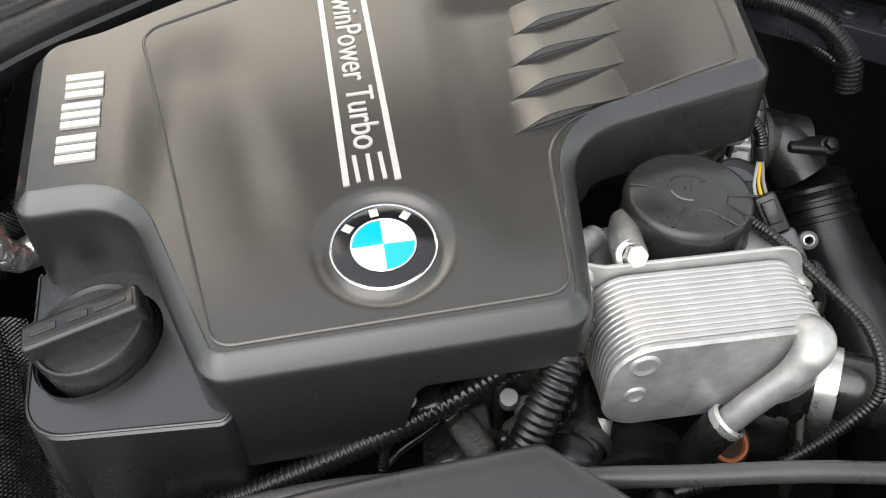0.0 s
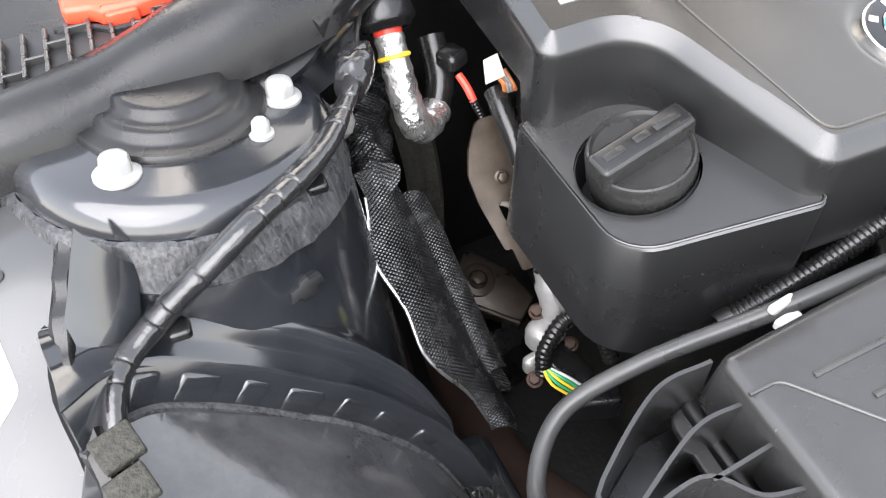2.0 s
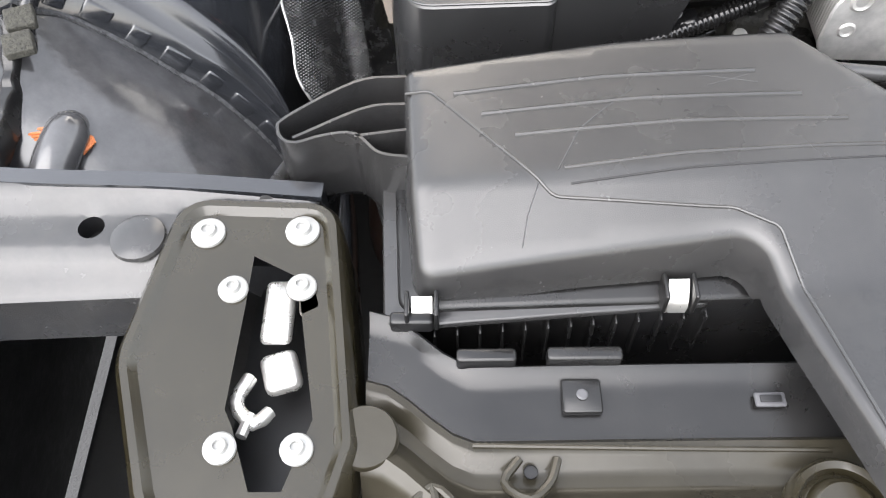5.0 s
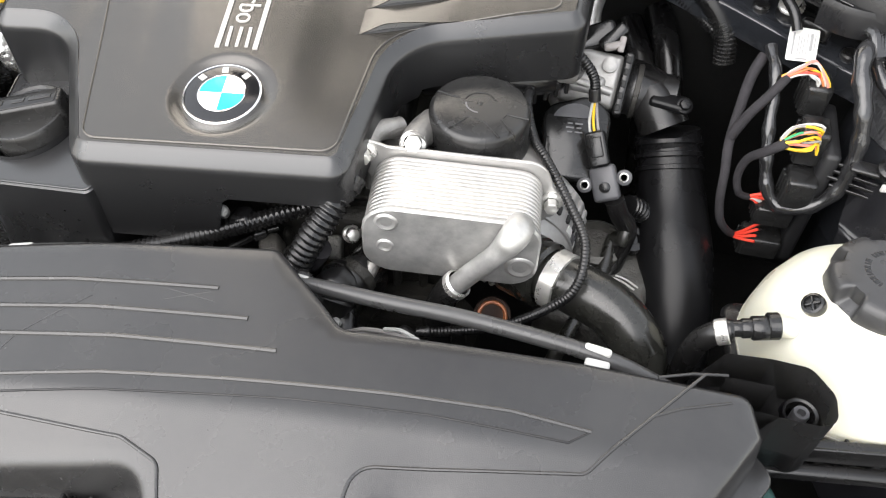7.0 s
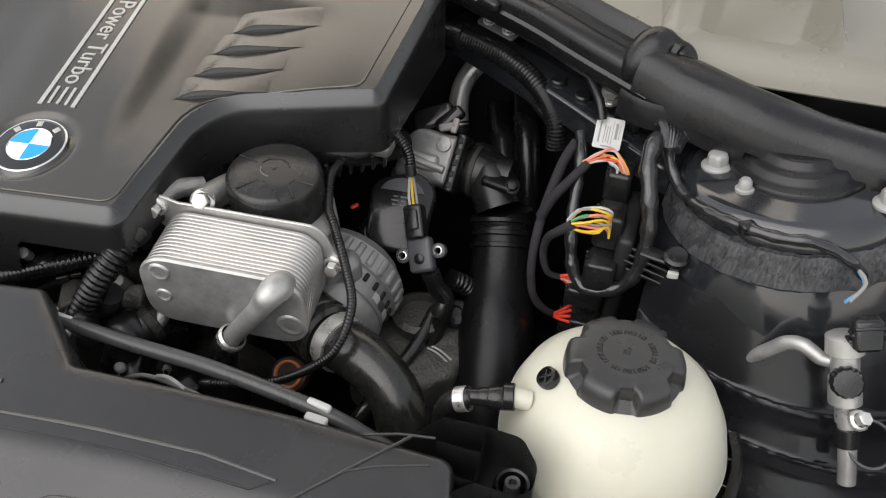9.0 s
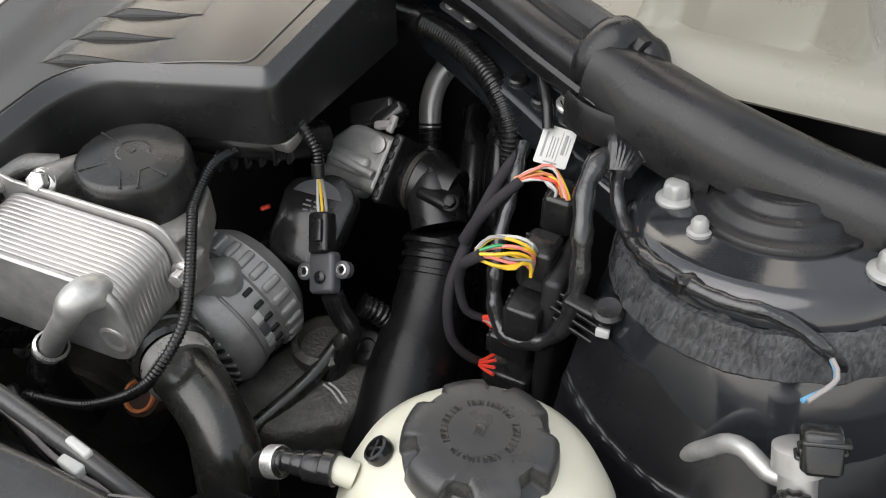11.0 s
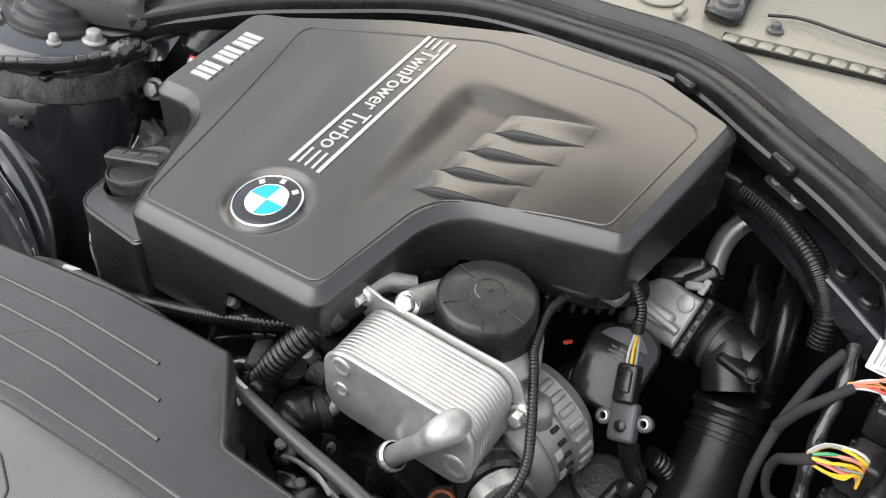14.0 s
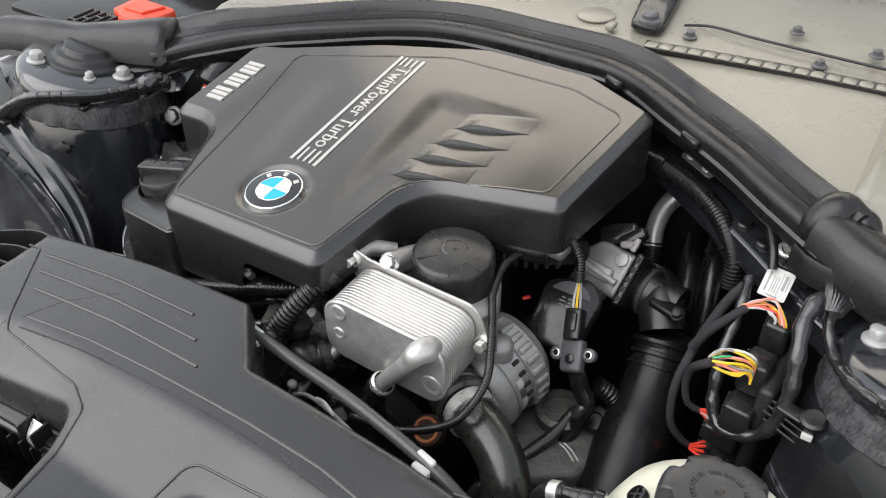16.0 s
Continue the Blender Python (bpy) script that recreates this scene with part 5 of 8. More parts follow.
def cowl_f(u, v):
    x = -0.80 + 1.6 * u
    y0 = float(np.interp(x, [-0.8, -0.50, -0.446, -0.41, -0.352, -0.285, -0.185, -0.09, 0.06, 0.145, 0.23, 0.312, 0.37, 0.435, 0.8], [0.86, 0.86, 0.870, 0.892, 0.922, 0.948, 0.992, 1.018, 1.020, 1.010, 0.96, 0.906, 0.862, 0.83, 0.80]))
    y = y0 + (1.55 - y0) * v
    z = 0.925 - 0.022 * (1 - sm(0.0, 0.05, v)) + 0.012 * v + 0.004 * math.sin(6 * x) * v - 0.07 * sm(0.0, 0.06, -x - 0.44) * (1 - sm(1.02, 1.10, y))
    z += 0.052 * sm(0.437, 0.450, x) * (1 - sm(0.585, 0.612, x)) * sm(0.869, 0.878, y) * (1 - sm(1.04, 1.10, y))
    return V(x, y, z)


grid(bm, 220, 100, cowl_f, 0.002)
part("panel", bm, COWL, cowl)
GR = [(0.141 + 0.29 * k / 16, 1.070 + 0.028 * math.sin(1.4 * k / 16)) for k in range(17)]
bm = B()
sweep(bm, [(x, y, 0.931) for x, y in GR], [(-0.013, 0.0), (0.010, 0.0), (0.010, 0.004), (-0.013, 0.004)], 0.01)
frame_bar = part("grille_strip", bm, BLACK, cowl, "black grille strip")
for (x, y), (x2, y2) in zip(GR, GR[1:]):
    bm = B()
    cx, cyy = (x + x2) / 2, (y + y2) / 2 + 0.001
    lp = rounded([(cx - 0.0076, cyy - 0.009, 0.002), (cx + 0.0076, cyy - 0.009, 0.002), (cx + 0.0076, cyy + 0.0075, 0.006), (cx - 0.0076, cyy + 0.0075, 0.006)], 3)
    slab(bm, lp, 0.9345, 0.9362, 0.0005)
    part("grille_window", bm, COWL, frame_bar, "pale panel seen through the grille")
for p in ((0.181, 1.128, 0.931), (0.345, 1.120, 0.934), (0.30, 1.19, 0.94), (0.40, 1.17, 0.94)):
    bm = B()
    lathe(bm, [(0.0095, 0), (0.0095, 0.0015), (0.006, 0.003), (0.0055, 0.008), (0.003, 0.0095), (0, 0.0095)], Matrix.Translation(p), 20)
    part("push_clip", bm, GREY, cowl, "round push clip")
bm = B()
tube(bm, [(0.165, 1.150, 0.936), (0.20, 1.162, 0.937), (0.26, 1.152, 0.938), (0.34, 1.145, 0.939), (0.50, 1.135, 0.94)], 0.002, 6)
part("seam", bm, SLOT, cowl, "dark seam of the cowl")
bm = B()
lathe(bm, [(0.026, 0.0), (0.026, 0.002), (0.024, 0.003), (0.0, 0.003)], Matrix.Translation((0.045, 1.135, 0.929)), 32)
part("blank", bm, COWL, cowl)
bm = B()
box(bm, (0.082, 1.100, 0.935), (0.012, 0.02, 0.008), 0.002)
part("lug", bm, COWL, cowl)

wiper = thing("wiper_arm", "black wiper arm base with a capped nut", "wiper", (0.126, 1.12, 0.93))
bm = B()
slab(bm, rounded([(0.105, 1.108, 0.015), (0.150, 1.100, 0.018), (0.120, 1.30, 0.01), (0.06, 1.30, 0.01)], 5), 0.931, 0.945, 0.004)
part("arm", bm, GLOSS, wiper)
bm = B()
lathe(bm, [(0.016, 0.944), (0.0155, 0.948), (0.011, 0.950), (0.011, 0.955), (0.008, 0.958), (0, 0.959)], Matrix.Translation((0.127, 1.119, 0)), 28)
part("nut_cap", bm, GREY, wiper)

windscreen = thing("windscreen", "grey glass foot of the windscreen", "windscreen", (0.0, 1.5, 0.95))
bm = B()
grid(bm, 30, 6, lambda u, v: V(-0.8 + 1.6 * u, 1.40 - 0.1 * (2 * u - 1) ** 2 + 0.6 * v, 0.94 + 0.42 * v), 0.005)
part("pane", bm, BLACKENAMEL, windscreen)

# Out of view; added to shape reflections: bright below, dark mat above.
bonnet = thing("bonnet", "unseen raised bonnet, added as a bright reflector with a dark felt mat", "bonnet", (0.0, 1.30, 1.02))


def bonnet_f(u, s, lift=0.0):
    """A point of the raised bonnet: u across, s metres up from its rear edge, lift towards the bay."""
    x = -0.69 + 1.38 * u
    bow = 0.05 * (2 * u - 1) ** 2
    return V(x * (1 - 0.22 * s), 1.30 - lift + bow, 1.02 + s)


bm = B()
grid(bm, 24, 24, lambda u, v: bonnet_f(u, 1.06 * v), 0.0015)
part("skin", bm, BONNETPAINT, bonnet)
bm = B()
sweep(bm, [bonnet_f(u, s, 0.012) for u, s in ((0.04, 0.03), (0.04, 0.5), (0.05, 1.0), (0.3, 1.03), (0.7, 1.03), (0.95, 1.0), (0.96, 0.5), (0.96, 0.03))], [(-0.03, -0.012), (0.03, -0.012), (0.022, 0.010), (-0.022, 0.010)], 0.04, up=(0, -1, 0))
part("frame", bm, BONNETPAINT, bonnet, "pressed stiffening frame")
bm = B()
grid(bm, 20, 20, lambda u, v: bonnet_f(0.14 + 0.72 * u, 0.50 + 0.47 * v, 0.012 + 0.010 * math.sin(3.14 * u) * math.sin(3.14 * v)), 0.006)
part("mat", bm, FELT, bonnet, "dark felt mat, added to dim the higher reflections")

strip_seal = thing("weatherstrip", "dusty black rubber weatherstrip curving behind the engine cover", "weatherstrip", (0, 1.0, 0.90))
SP = [(-0.466, 0.782, 0.885), (-0.41, 0.826, 0.897), (-0.352, 0.872, 0.906), (-0.285, 0.912, 0.912), (-0.185, 0.972, 0.918), (-0.09, 1.004, 0.92), (0.06, 1.006, 0.92), (0.145, 0.997, 0.92), (0.23, 0.943, 0.918), (0.312, 0.890, 0.914), (0.37, 0.846, 0.91), (0.435, 0.80, 0.905)]
bm = B()
sweep(bm, SP, [(0.008, -0.016), (0.009, 0.001), (0.0075, 0.0075), (0.005, 0.0100), (-0.003, 0.0125), (-0.0115, 0.0130), (-0.013, 0.0180), (-0.018, 0.0195), (-0.022, 0.027), (-0.027, 0.031), (-0.033, 0.030), (-0.037, 0.024), (-0.036, 0.010), (-0.020, -0.02)], 0.01,
      shape=lambda s, a, u: (a * (1 + (1.15 * (1 - sm(0.0, 0.17, s)) if a < -0.004 else 0)) + 0.0005 * math.sin(s * 50), u * (0.8 + 0.2 * sm(0.02, 0.12, s)) + 0.0004 * math.sin(s * 37 + a * 60)))
part("bulb", bm, SEAL, strip_seal)
bm = B()
sweep(bm, [(x, y, z - 0.013) for x, y, z in SP], [(0.005, -0.016), (0.012, -0.006), (0.013, 0.004), (0.010, 0.007), (0.004, 0.0)], 0.01, shape=lambda s, a, u: (a * (0.6 + 0.4 * sm(0, 0.09, s)), u))
part("carrier", bm, BLACK, strip_seal, "black plastic carrier rail under the strip")
for s in ((0.137, 0.986, 0.916), (0.262, 0.909, 0.912)):
    bm = B()
    box(bm, s, (0.03, 0.012, 0.012), 0.003, Matrix.Rotation(radians(-38), 4, "Z"))
    part("clip", bm, BLACK, strip_seal)


def boot_cover(side):
    """The soft rubber cover over the end of the strip, above the strut tower."""
    nm = thing("rubber_end_cover", "soft black rubber cover lapping over the tower" if side < 0 else "wrinkled black rubber cover lapping over the tower", "rubber cover", (side * 0.55, 0.80, 0.87), "end covers")
    bm = B()
    mid = [(-0.462, 0.826, 0.902), (-0.488, 0.815, 0.900), (-0.53, 0.799, 0.897), (-0.58, 0.781, 0.894), (-0.66, 0.760, 0.888), (-0.75, 0.745, 0.878)] if side < 0 else [(0.75, 0.735, 0.89), (0.64, 0.745, 0.895), (0.56, 0.768, 0.902), (0.49, 0.792, 0.908), (0.425, 0.822, 0.913)]
    prof = [(0.034, -0.022), (0.033, -0.008), (0.027, 0.004), (0.017, 0.012), (0.004, 0.017), (-0.010, 0.018), (-0.022, 0.012), (-0.030, 0.002), (-0.034, -0.022)]
    sgn = 1
    sweep(bm, mid, [(-a * -1 * sgn, u) for a, u in prof], 0.009,
          shape=lambda s, a, u: (a * (1 - 0.25 * sm(0.85, 1, s) if side > 0 else 1.42 - 0.42 * sm(0.0, 0.5, s) - 0.12 * (1 - sm(0, 0.03, s))) + 0.001 * math.sin(s * 17), u * (1 if side > 0 else 1.25 - 0.25 * sm(0.0, 0.5, s) - 0.3 * (1 - sm(0, 0.03, s))) * (1 + 0.05 * math.sin(s * 21 + a * 60)) + 0.0025 * math.sin(s * 9)))
    part("cover", bm, SEAL, nm, angle=60)
    bm = B()
    if side < 0:
        sweep(bm, [(-0.522, 0.769, 0.866), (-0.500, 0.774, 0.869), (-0.482, 0.784, 0.872), (-0.464, 0.800, 0.876)], [(0.010, -0.012), (0.011, -0.006), (0.004, 0.001), (-0.012, 0.004), (-0.012, -0.012)], 0.005, shape=lambda s, a, u: (a * (1 + 0.35 * math.sin(s * 2.6)), u))
    else:
        sweep(bm, [(0.405, 0.80, 0.888), (0.435, 0.782, 0.888), (0.475, 0.768, 0.886), (0.52, 0.752, 0.886)], [(-0.002, -0.018), (0.002, -0.018), (0.003, 0.004), (0.0, 0.010), (-0.003, 0.004)], 0.006, shape=lambda s, a, u: (a + 0.003 * math.sin(s * 9), u))
        tube(bm, [(0.408, 0.812, 0.898), (0.420, 0.822, 0.916), (0.436, 0.834, 0.926), (0.452, 0.834, 0.918), (0.47, 0.822, 0.905)], 0.014, 18, 0.004, radius=lambda s: 0.004 + 0.017 * math.sin(3.14 * s) ** 0.6 - 0.006 * math.exp(-((s - 0.62) / 0.1) ** 2))
    part("lip", bm, SEAL, nm)
    return nm


boot_cover(-1)
boot_cover(1)

# battery terminal cover and grille in the left of the scuttle
scuttle = thing("scuttle_tray", "black plastic scuttle tray with a slotted vent", "scuttle", (-0.60, 0.87, 0.88))
bm = B()
box(bm, (-0.625, 0.93, 0.880), (0.37, 0.27, 0.012), 0.003)
part("tray", bm, BLACK, scuttle)
for i in range(9):
    for j in range(4):
        bm = B()
        box(bm, (-0.665 + 0.0145 * i, 0.800 + 0.0125 * j, 0.891), (0.003, 0.012, 0.006), 0.0008)
        if j == 0:
            box(bm, (-0.658 + 0.0145 * i, 0.800 + 0.0125 * (i % 4), 0.891), (0.014, 0.0025, 0.006), 0.0006)
        part("vent_bar", bm, AIRBOX, scuttle)
# Black sheet close under the bars, in place of the vent's shade.
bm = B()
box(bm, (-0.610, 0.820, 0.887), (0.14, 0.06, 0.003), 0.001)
part("vent_floor", bm, SLOT, scuttle, "black sheet as the shaded depth under the vent")
bm = B()
for p, q in (((-0.630, 0.845), (-0.604, 0.837)), ((-0.604, 0.837), (-0.592, 0.829)), ((-0.592, 0.829), (-0.56, 0.829)), ((-0.56, 0.829), (-0.535, 0.840))):
    tube(bm, [(*p, 0.888), (*q, 0.888)], 0.0035, 8)
part("rim", bm, BLACK, scuttle, "raised rim of the terminal recess")
term = thing("terminal_cover", "red plastic jump terminal cover", "terminal cover", (-0.575, 0.875, 0.93))
bm = B()
lp = rounded([(-0.622, 0.846, 0.006), (-0.603, 0.843, 0.006), (-0.597, 0.836, 0.003), (-0.572, 0.835, 0.004), (-0.550, 0.839, 0.006), (-0.532, 0.850, 0.006), (-0.535, 0.895, 0.008), (-0.625, 0.900, 0.008)], 4)
slab(bm, lp, 0.886, 0.902, 0.004)
slab(bm, [(-0.6, 0.852), (-0.559, 0.851), (-0.547, 0.885), (-0.6, 0.888)], 0.9015, 0.9065, 0.002)
part("lid", bm, REDCAP, term)
bm = B()
box(bm, (-0.583, 0.8345, 0.894), (0.022, 0.006, 0.010), 0.0015)
part("latch_tab", bm, REDCAP, term)

# ---- left: hoses, shield, bracket ----
conduit = thing("cable_conduit", "shiny black slit conduit over the strut tower", "conduit", (-0.55, 0.69, 0.80))
bm = B()
cp = [(-0.441, 0.768, 0.858), (-0.449, 0.745, 0.862), (-0.465, 0.722, 0.859), (-0.487, 0.691, 0.859), (-0.514, 0.665, 0.862), (-0.545, 0.643, 0.862), (-0.574, 0.632, 0.850), (-0.600, 0.627, 0.834), (-0.624, 0.613, 0.825), (-0.638, 0.598, 0.822), (-0.645, 0.580, 0.817), (-0.647, 0.562, 0.806), (-0.646, 0.545, 0.790)]
tube(bm, cp, 0.0138, 18, 0.0012, flat=0.6, radius=lambda s: 0.0088 + 0.005 * sm(0.05, 0.32, s) - (0.0012 if (s * 24) % 1 < 0.06 else 0.0) + 0.0003 * math.sin(s * 40))
part("sleeve", bm, FOLDTAPE, conduit, angle=60)
bm = B()
tube(bm, [(-0.438, 0.776, 0.856), (-0.445, 0.757, 0.862), (-0.455, 0.736, 0.861)], 0.013, 30, 0.0012, radius=lambda s: 0.0105 + 0.003 * math.sin(3.14 * s))
for v in bm.verts:
    v.co += V(1, 1, 1) * (0.0035 * noise.noise(v.co * 130)) + V(0, 0.6, 1) * (0.003 * abs(noise.noise(v.co * 210)))
part("tape_wrap", bm, FOLDTAPE, conduit, "crumpled shiny tape at the end", angle=60)
bm = B()
tube(bm, [(-0.441, 0.768, 0.866), (-0.433, 0.790, 0.868), (-0.424, 0.815, 0.868)], 0.0022, 8)
part("lead", bm, RUBBER, conduit)
for p in ((-0.497, 0.676, 0.846), (-0.60, 0.617, 0.822)):
    bm = B()
    box(bm, p, (0.014, 0.014, 0.008), 0.002)
    part("cable_tie", bm, BLACK, conduit)

heat_shield = thing("heat_shield", "dark dimpled metal heat shield bent beside the engine", "heat shield", (-0.43, 0.68, 0.55))


def shield_f(u, v):
    # runs from the bulkhead forward and down; v crosses it
    mid = [(-0.470, 0.835, 0.82), (-0.455, 0.768, 0.770), (-0.461, 0.732, 0.725), (-0.458, 0.675, 0.697), (-0.440, 0.634, 0.650), (-0.402, 0.605, 0.575)]
    right = [(-0.425, 0.830, 0.80), (-0.430, 0.768, 0.745), (-0.414, 0.745, 0.690), (-0.406, 0.705, 0.645), (-0.396, 0.655, 0.600), (-0.378, 0.598, 0.552)]
    k = u * 5
    i = min(int(k), 4)
    t = k - i
    l = V(*mid[i]).lerp(V(*mid[i + 1]), t)
    r = V(*right[i]).lerp(V(*right[i + 1]), t)
    c = l.lerp(r, v)
    c.z += 0.010 * math.sin(3.14 * v) + 0.0015 * math.sin(u * 19 + v * 3)
    c.x += 0.004 * math.sin(u * 23) * (1 - v)
    return c


bm = B()
grid(bm, 60, 14, lambda u, v: shield_f(0.24 + 0.76 * u, v), 0.0012)
part("sheet", bm, SHIELD, heat_shield)
bm = B()
tube(bm, [shield_f(u / 16, 0.0) for u in range(5, 17)], 0.0016, 8, 0.01)
part("rolled_edge", bm, SHIELD_EDGE, heat_shield, "bright rolled edge")
bm = B()
grid(bm, 40, 8, lambda u, v: shield_f(0.26 + 0.56 * u, 1.0) + V(-0.010 + 0.034 * v, 0.010 * v, -0.014 - 0.010 * v + 0.006 * math.sin(3.14 * v)), 0.0012)
part("rear_leaf", bm, SHIELD, heat_shield, "second leaf folded behind the first")
bm = B()
tube(bm, [shield_f(0.27, 0.55), (-0.438, 0.790, 0.735), (-0.433, 0.835, 0.730), (-0.418, 0.88, 0.722), (-0.405, 0.925, 0.712)], 0.02, 32, 0.002, radius=lambda s: 0.016 + 0.008 * sm(0, 0.5, s))
for v in bm.verts:
    v.co += V(1, 0.4, 0.8) * (0.006 * noise.noise(v.co * 60)) + V(-0.5, 0.6, 0.8) * (0.003 * noise.noise(v.co * 170))
part("sleeve", bm, SHIELD, heat_shield, "dark crumpled foil sleeve", angle=70)
bm = B()
grid(bm, 20, 6, lambda u, v: V(-0.425 + 0.045 * v + 0.045 * u, 0.905 - 0.19 * u, 0.565 - 0.13 * u - 0.01 * v + 0.01 * math.sin(5 * u)), 0.001)
part("inner_flap", bm, SHIELD, heat_shield, "second folded flap")

foil_hose = thing("foil_hose", "silver foil wrapped hose with a yellow tie", "hose", (-0.40, 0.80, 0.74))
bm = B()
tube(bm, [(-0.4037, 0.8185, 0.8352), (-0.404, 0.808, 0.822), (-0.403, 0.792, 0.795), (-0.399, 0.785, 0.772), (-0.388, 0.793, 0.757), (-0.372, 0.81, 0.757)], 0.0125, 18, 0.004, radius=lambda s: 0.0118 + 0.0018 * s + 0.0006 * math.sin(s * 60))
part("sleeve", bm, FOIL, foil_hose)
bm = B()
lathe(bm, [(0.0120, -0.002), (0.0134, -0.001), (0.0134, 0.001), (0.0120, 0.002)], aim((-0.4038, 0.808, 0.822), (0, 0.62, 0.78)), 20)
part("tie", bm, YELLOW, foil_hose, "yellow cable tie")
bm = B()
tube(bm, [(-0.4030, 0.828, 0.847), (-0.4037, 0.818, 0.8346)], 0.0115, 16)
part("red_sleeve", bm, RED, foil_hose, "red hose end")
bm = B()
tube(bm, [(-0.384, 0.878, 0.874), (-0.392, 0.862, 0.868), (-0.399, 0.846, 0.859), (-0.4028, 0.832, 0.850), (-0.4037, 0.8205, 0.8376)], 0.02, 28, 0.003, radius=lambda s: 0.017 + 0.008 * sm(0.15, 0.55, s) - 0.0015 * math.exp(-((s - 0.72) / 0.03) ** 2) - 0.006 * sm(0.90, 1.0, s))
lathe(bm, [(0.0, 0.003), (0.012, 0.003), (0.014, 0.001), (0.014, -0.002), (0.006, -0.003), (0.006, -0.03)], aim((-0.425, 0.846, 0.862), (-0.1, -0.2, 1)), 24)
tube(bm, [(-0.416, 0.836, 0.872), (-0.409, 0.842, 0.884), (-0.399, 0.848, 0.890), (-0.385, 0.852, 0.888), (-0.372, 0.858, 0.886)], 0.0028, 8)
part("boot", bm, RUBBER, foil_hose, "black rubber boot")
bm = B()
tube(bm, [(-0.372, 0.81, 0.757), (-0.362, 0.825, 0.775), (-0.360, 0.85, 0.80)], 0.012, 12)
part("return", bm, RUBBER, foil_hose)

bracket = thing("steel_bracket", "tarnished brown steel bracket plate with slots", "bracket", (-0.34, 0.73, 0.62))
PB = Matrix.Translation((0, 0.691, 0.663)) @ Matrix(((1, 0, 0, 0), (0, 0.640, -0.768, 0), (0, 0.768, 0.640, 0), (0, 0, 0, 1)))
bl = resample(rounded([(-0.343, 0.0, 0.002), (-0.317, 0.0, 0.004), (-0.300, 0.06, 0.01), (-0.302, 0.135, 0.01), (-0.352, 0.132, 0.01), (-0.364, 0.110, 0.01), (-0.369, 0.090, 0.02), (-0.3655, 0.066, 0.01), (-0.353, 0.021, 0.002), (-0.347, 0.021, 0.002)], 4), 0.005)
bh2 = resample(rounded([(-0.3505, 0.0635, 0.004), (-0.341, 0.0615, 0.006), (-0.320, 0.0155, 0.004), (-0.3345, 0.026, 0.003), (-0.3385, 0.040, 0.003), (-0.347, 0.047, 0.004)], 4), 0.004)
bm = B()
field(bm, bl, 0.006, lambda x, y: 0.003 * math.sin(40 * y) * (x + 0.34) / 0.04, [bh2])
bmesh.ops.recalc_face_normals(bm, faces=bm.faces)
bmesh.ops.solidify(bm, geom=bm.faces[:], thickness=0.004)
bmesh.ops.transform(bm, matrix=PB, verts=bm.verts)
part("plate", bm, BROWN, bracket)
bm = B()
hexhead(bm, PB @ V(-0.3415, 0.082, 0.002), PB.to_3x3() @ V(0, 0, 1), 0.0045, 0.008)
part("stud", bm, BROWN, bracket)
bm = B()
tube(bm, [PB @ V(-0.3475, 0.061, -0.002), PB @ V(-0.338, 0.056, -0.004), PB @ V(-0.326, 0.034, -0.004), PB @ V(-0.320, 0.018, -0.003)], 0.003, 8)
part("lug", bm, COWL, bracket, "pale turned edge of the slot")
white_pipe = thing("silver_pipe", "silver sleeved pipe under the engine cover edge", "pipe", (-0.335, 0.66, 0.66))
bm = B()
tube(bm, [(-0.332, 0.728, 0.762), (-0.3315, 0.712, 0.742), (-0.328, 0.690, 0.710), (-0.323, 0.672, 0.675), (-0.318, 0.66, 0.64)], 0.0072, 14)
part("pipe", bm, ALU, white_pipe)
bm = B()
tube(bm, [(-0.333, 0.775, 0.790), (-0.334, 0.755, 0.782), (-0.333, 0.738, 0.772), (-0.332, 0.724, 0.757)], 0.0085, 14, radius=lambda s: 0.0095 - 0.0015 * s + (0.0007 if s > 0.6 and (s * 24) % 1 < 0.5 else 0))
part("collar", bm, GLOSS, white_pipe, "black taped collar")
ctag = thing("loose_wires", "red and corrugated wires with a paper flag by the cover", "wires", (-0.345, 0.79, 0.78))
bm = B()
slab(bm, [(-0.008, -0.010), (0.008, -0.008), (0.007, 0.010), (-0.005, 0.008)], -0.0005, 0.0005, 0.0, aim((-0.339, 0.767, 0.820), (-0.4, -0.6, 0.6)))
part("flag", bm, COWL, ctag, "white paper flag")
bm = B()
tube(bm, [(-0.350, 0.812, 0.784), (-0.347, 0.802, 0.778), (-0.344, 0.795, 0.768)], 0.0035, 8)
part("wire", bm, RED, ctag)
bm = B()
tube(bm, [(-0.345, 0.797, 0.770), (-0.340, 0.788, 0.755), (-0.336, 0.776, 0.735), (-0.336, 0.768, 0.722)], 0.0038, 10, pitch=0.003)
part("conduit", bm, RUBBER, ctag)
bm = B()
box(bm, (-0.352, 0.822, 0.795), (0.022, 0.022, 0.016), 0.004, Matrix.Rotation(0.5, 4, "Z"))
part("plug", bm, BLACK, ctag)
for k in range(4):
    bm = B()
    tube(bm, [(-0.336 + 0.003 * k, 0.772, 0.812), (-0.331 + 0.003 * k, 0.764, 0.806 - 0.002 * k), (-0.328 + 0.003 * k, 0.768, 0.793)], 0.002, 8)
    part("wire", bm, (ORANGE, GREYWIRE, GREYWIRE, ORANGE)[k], ctag)

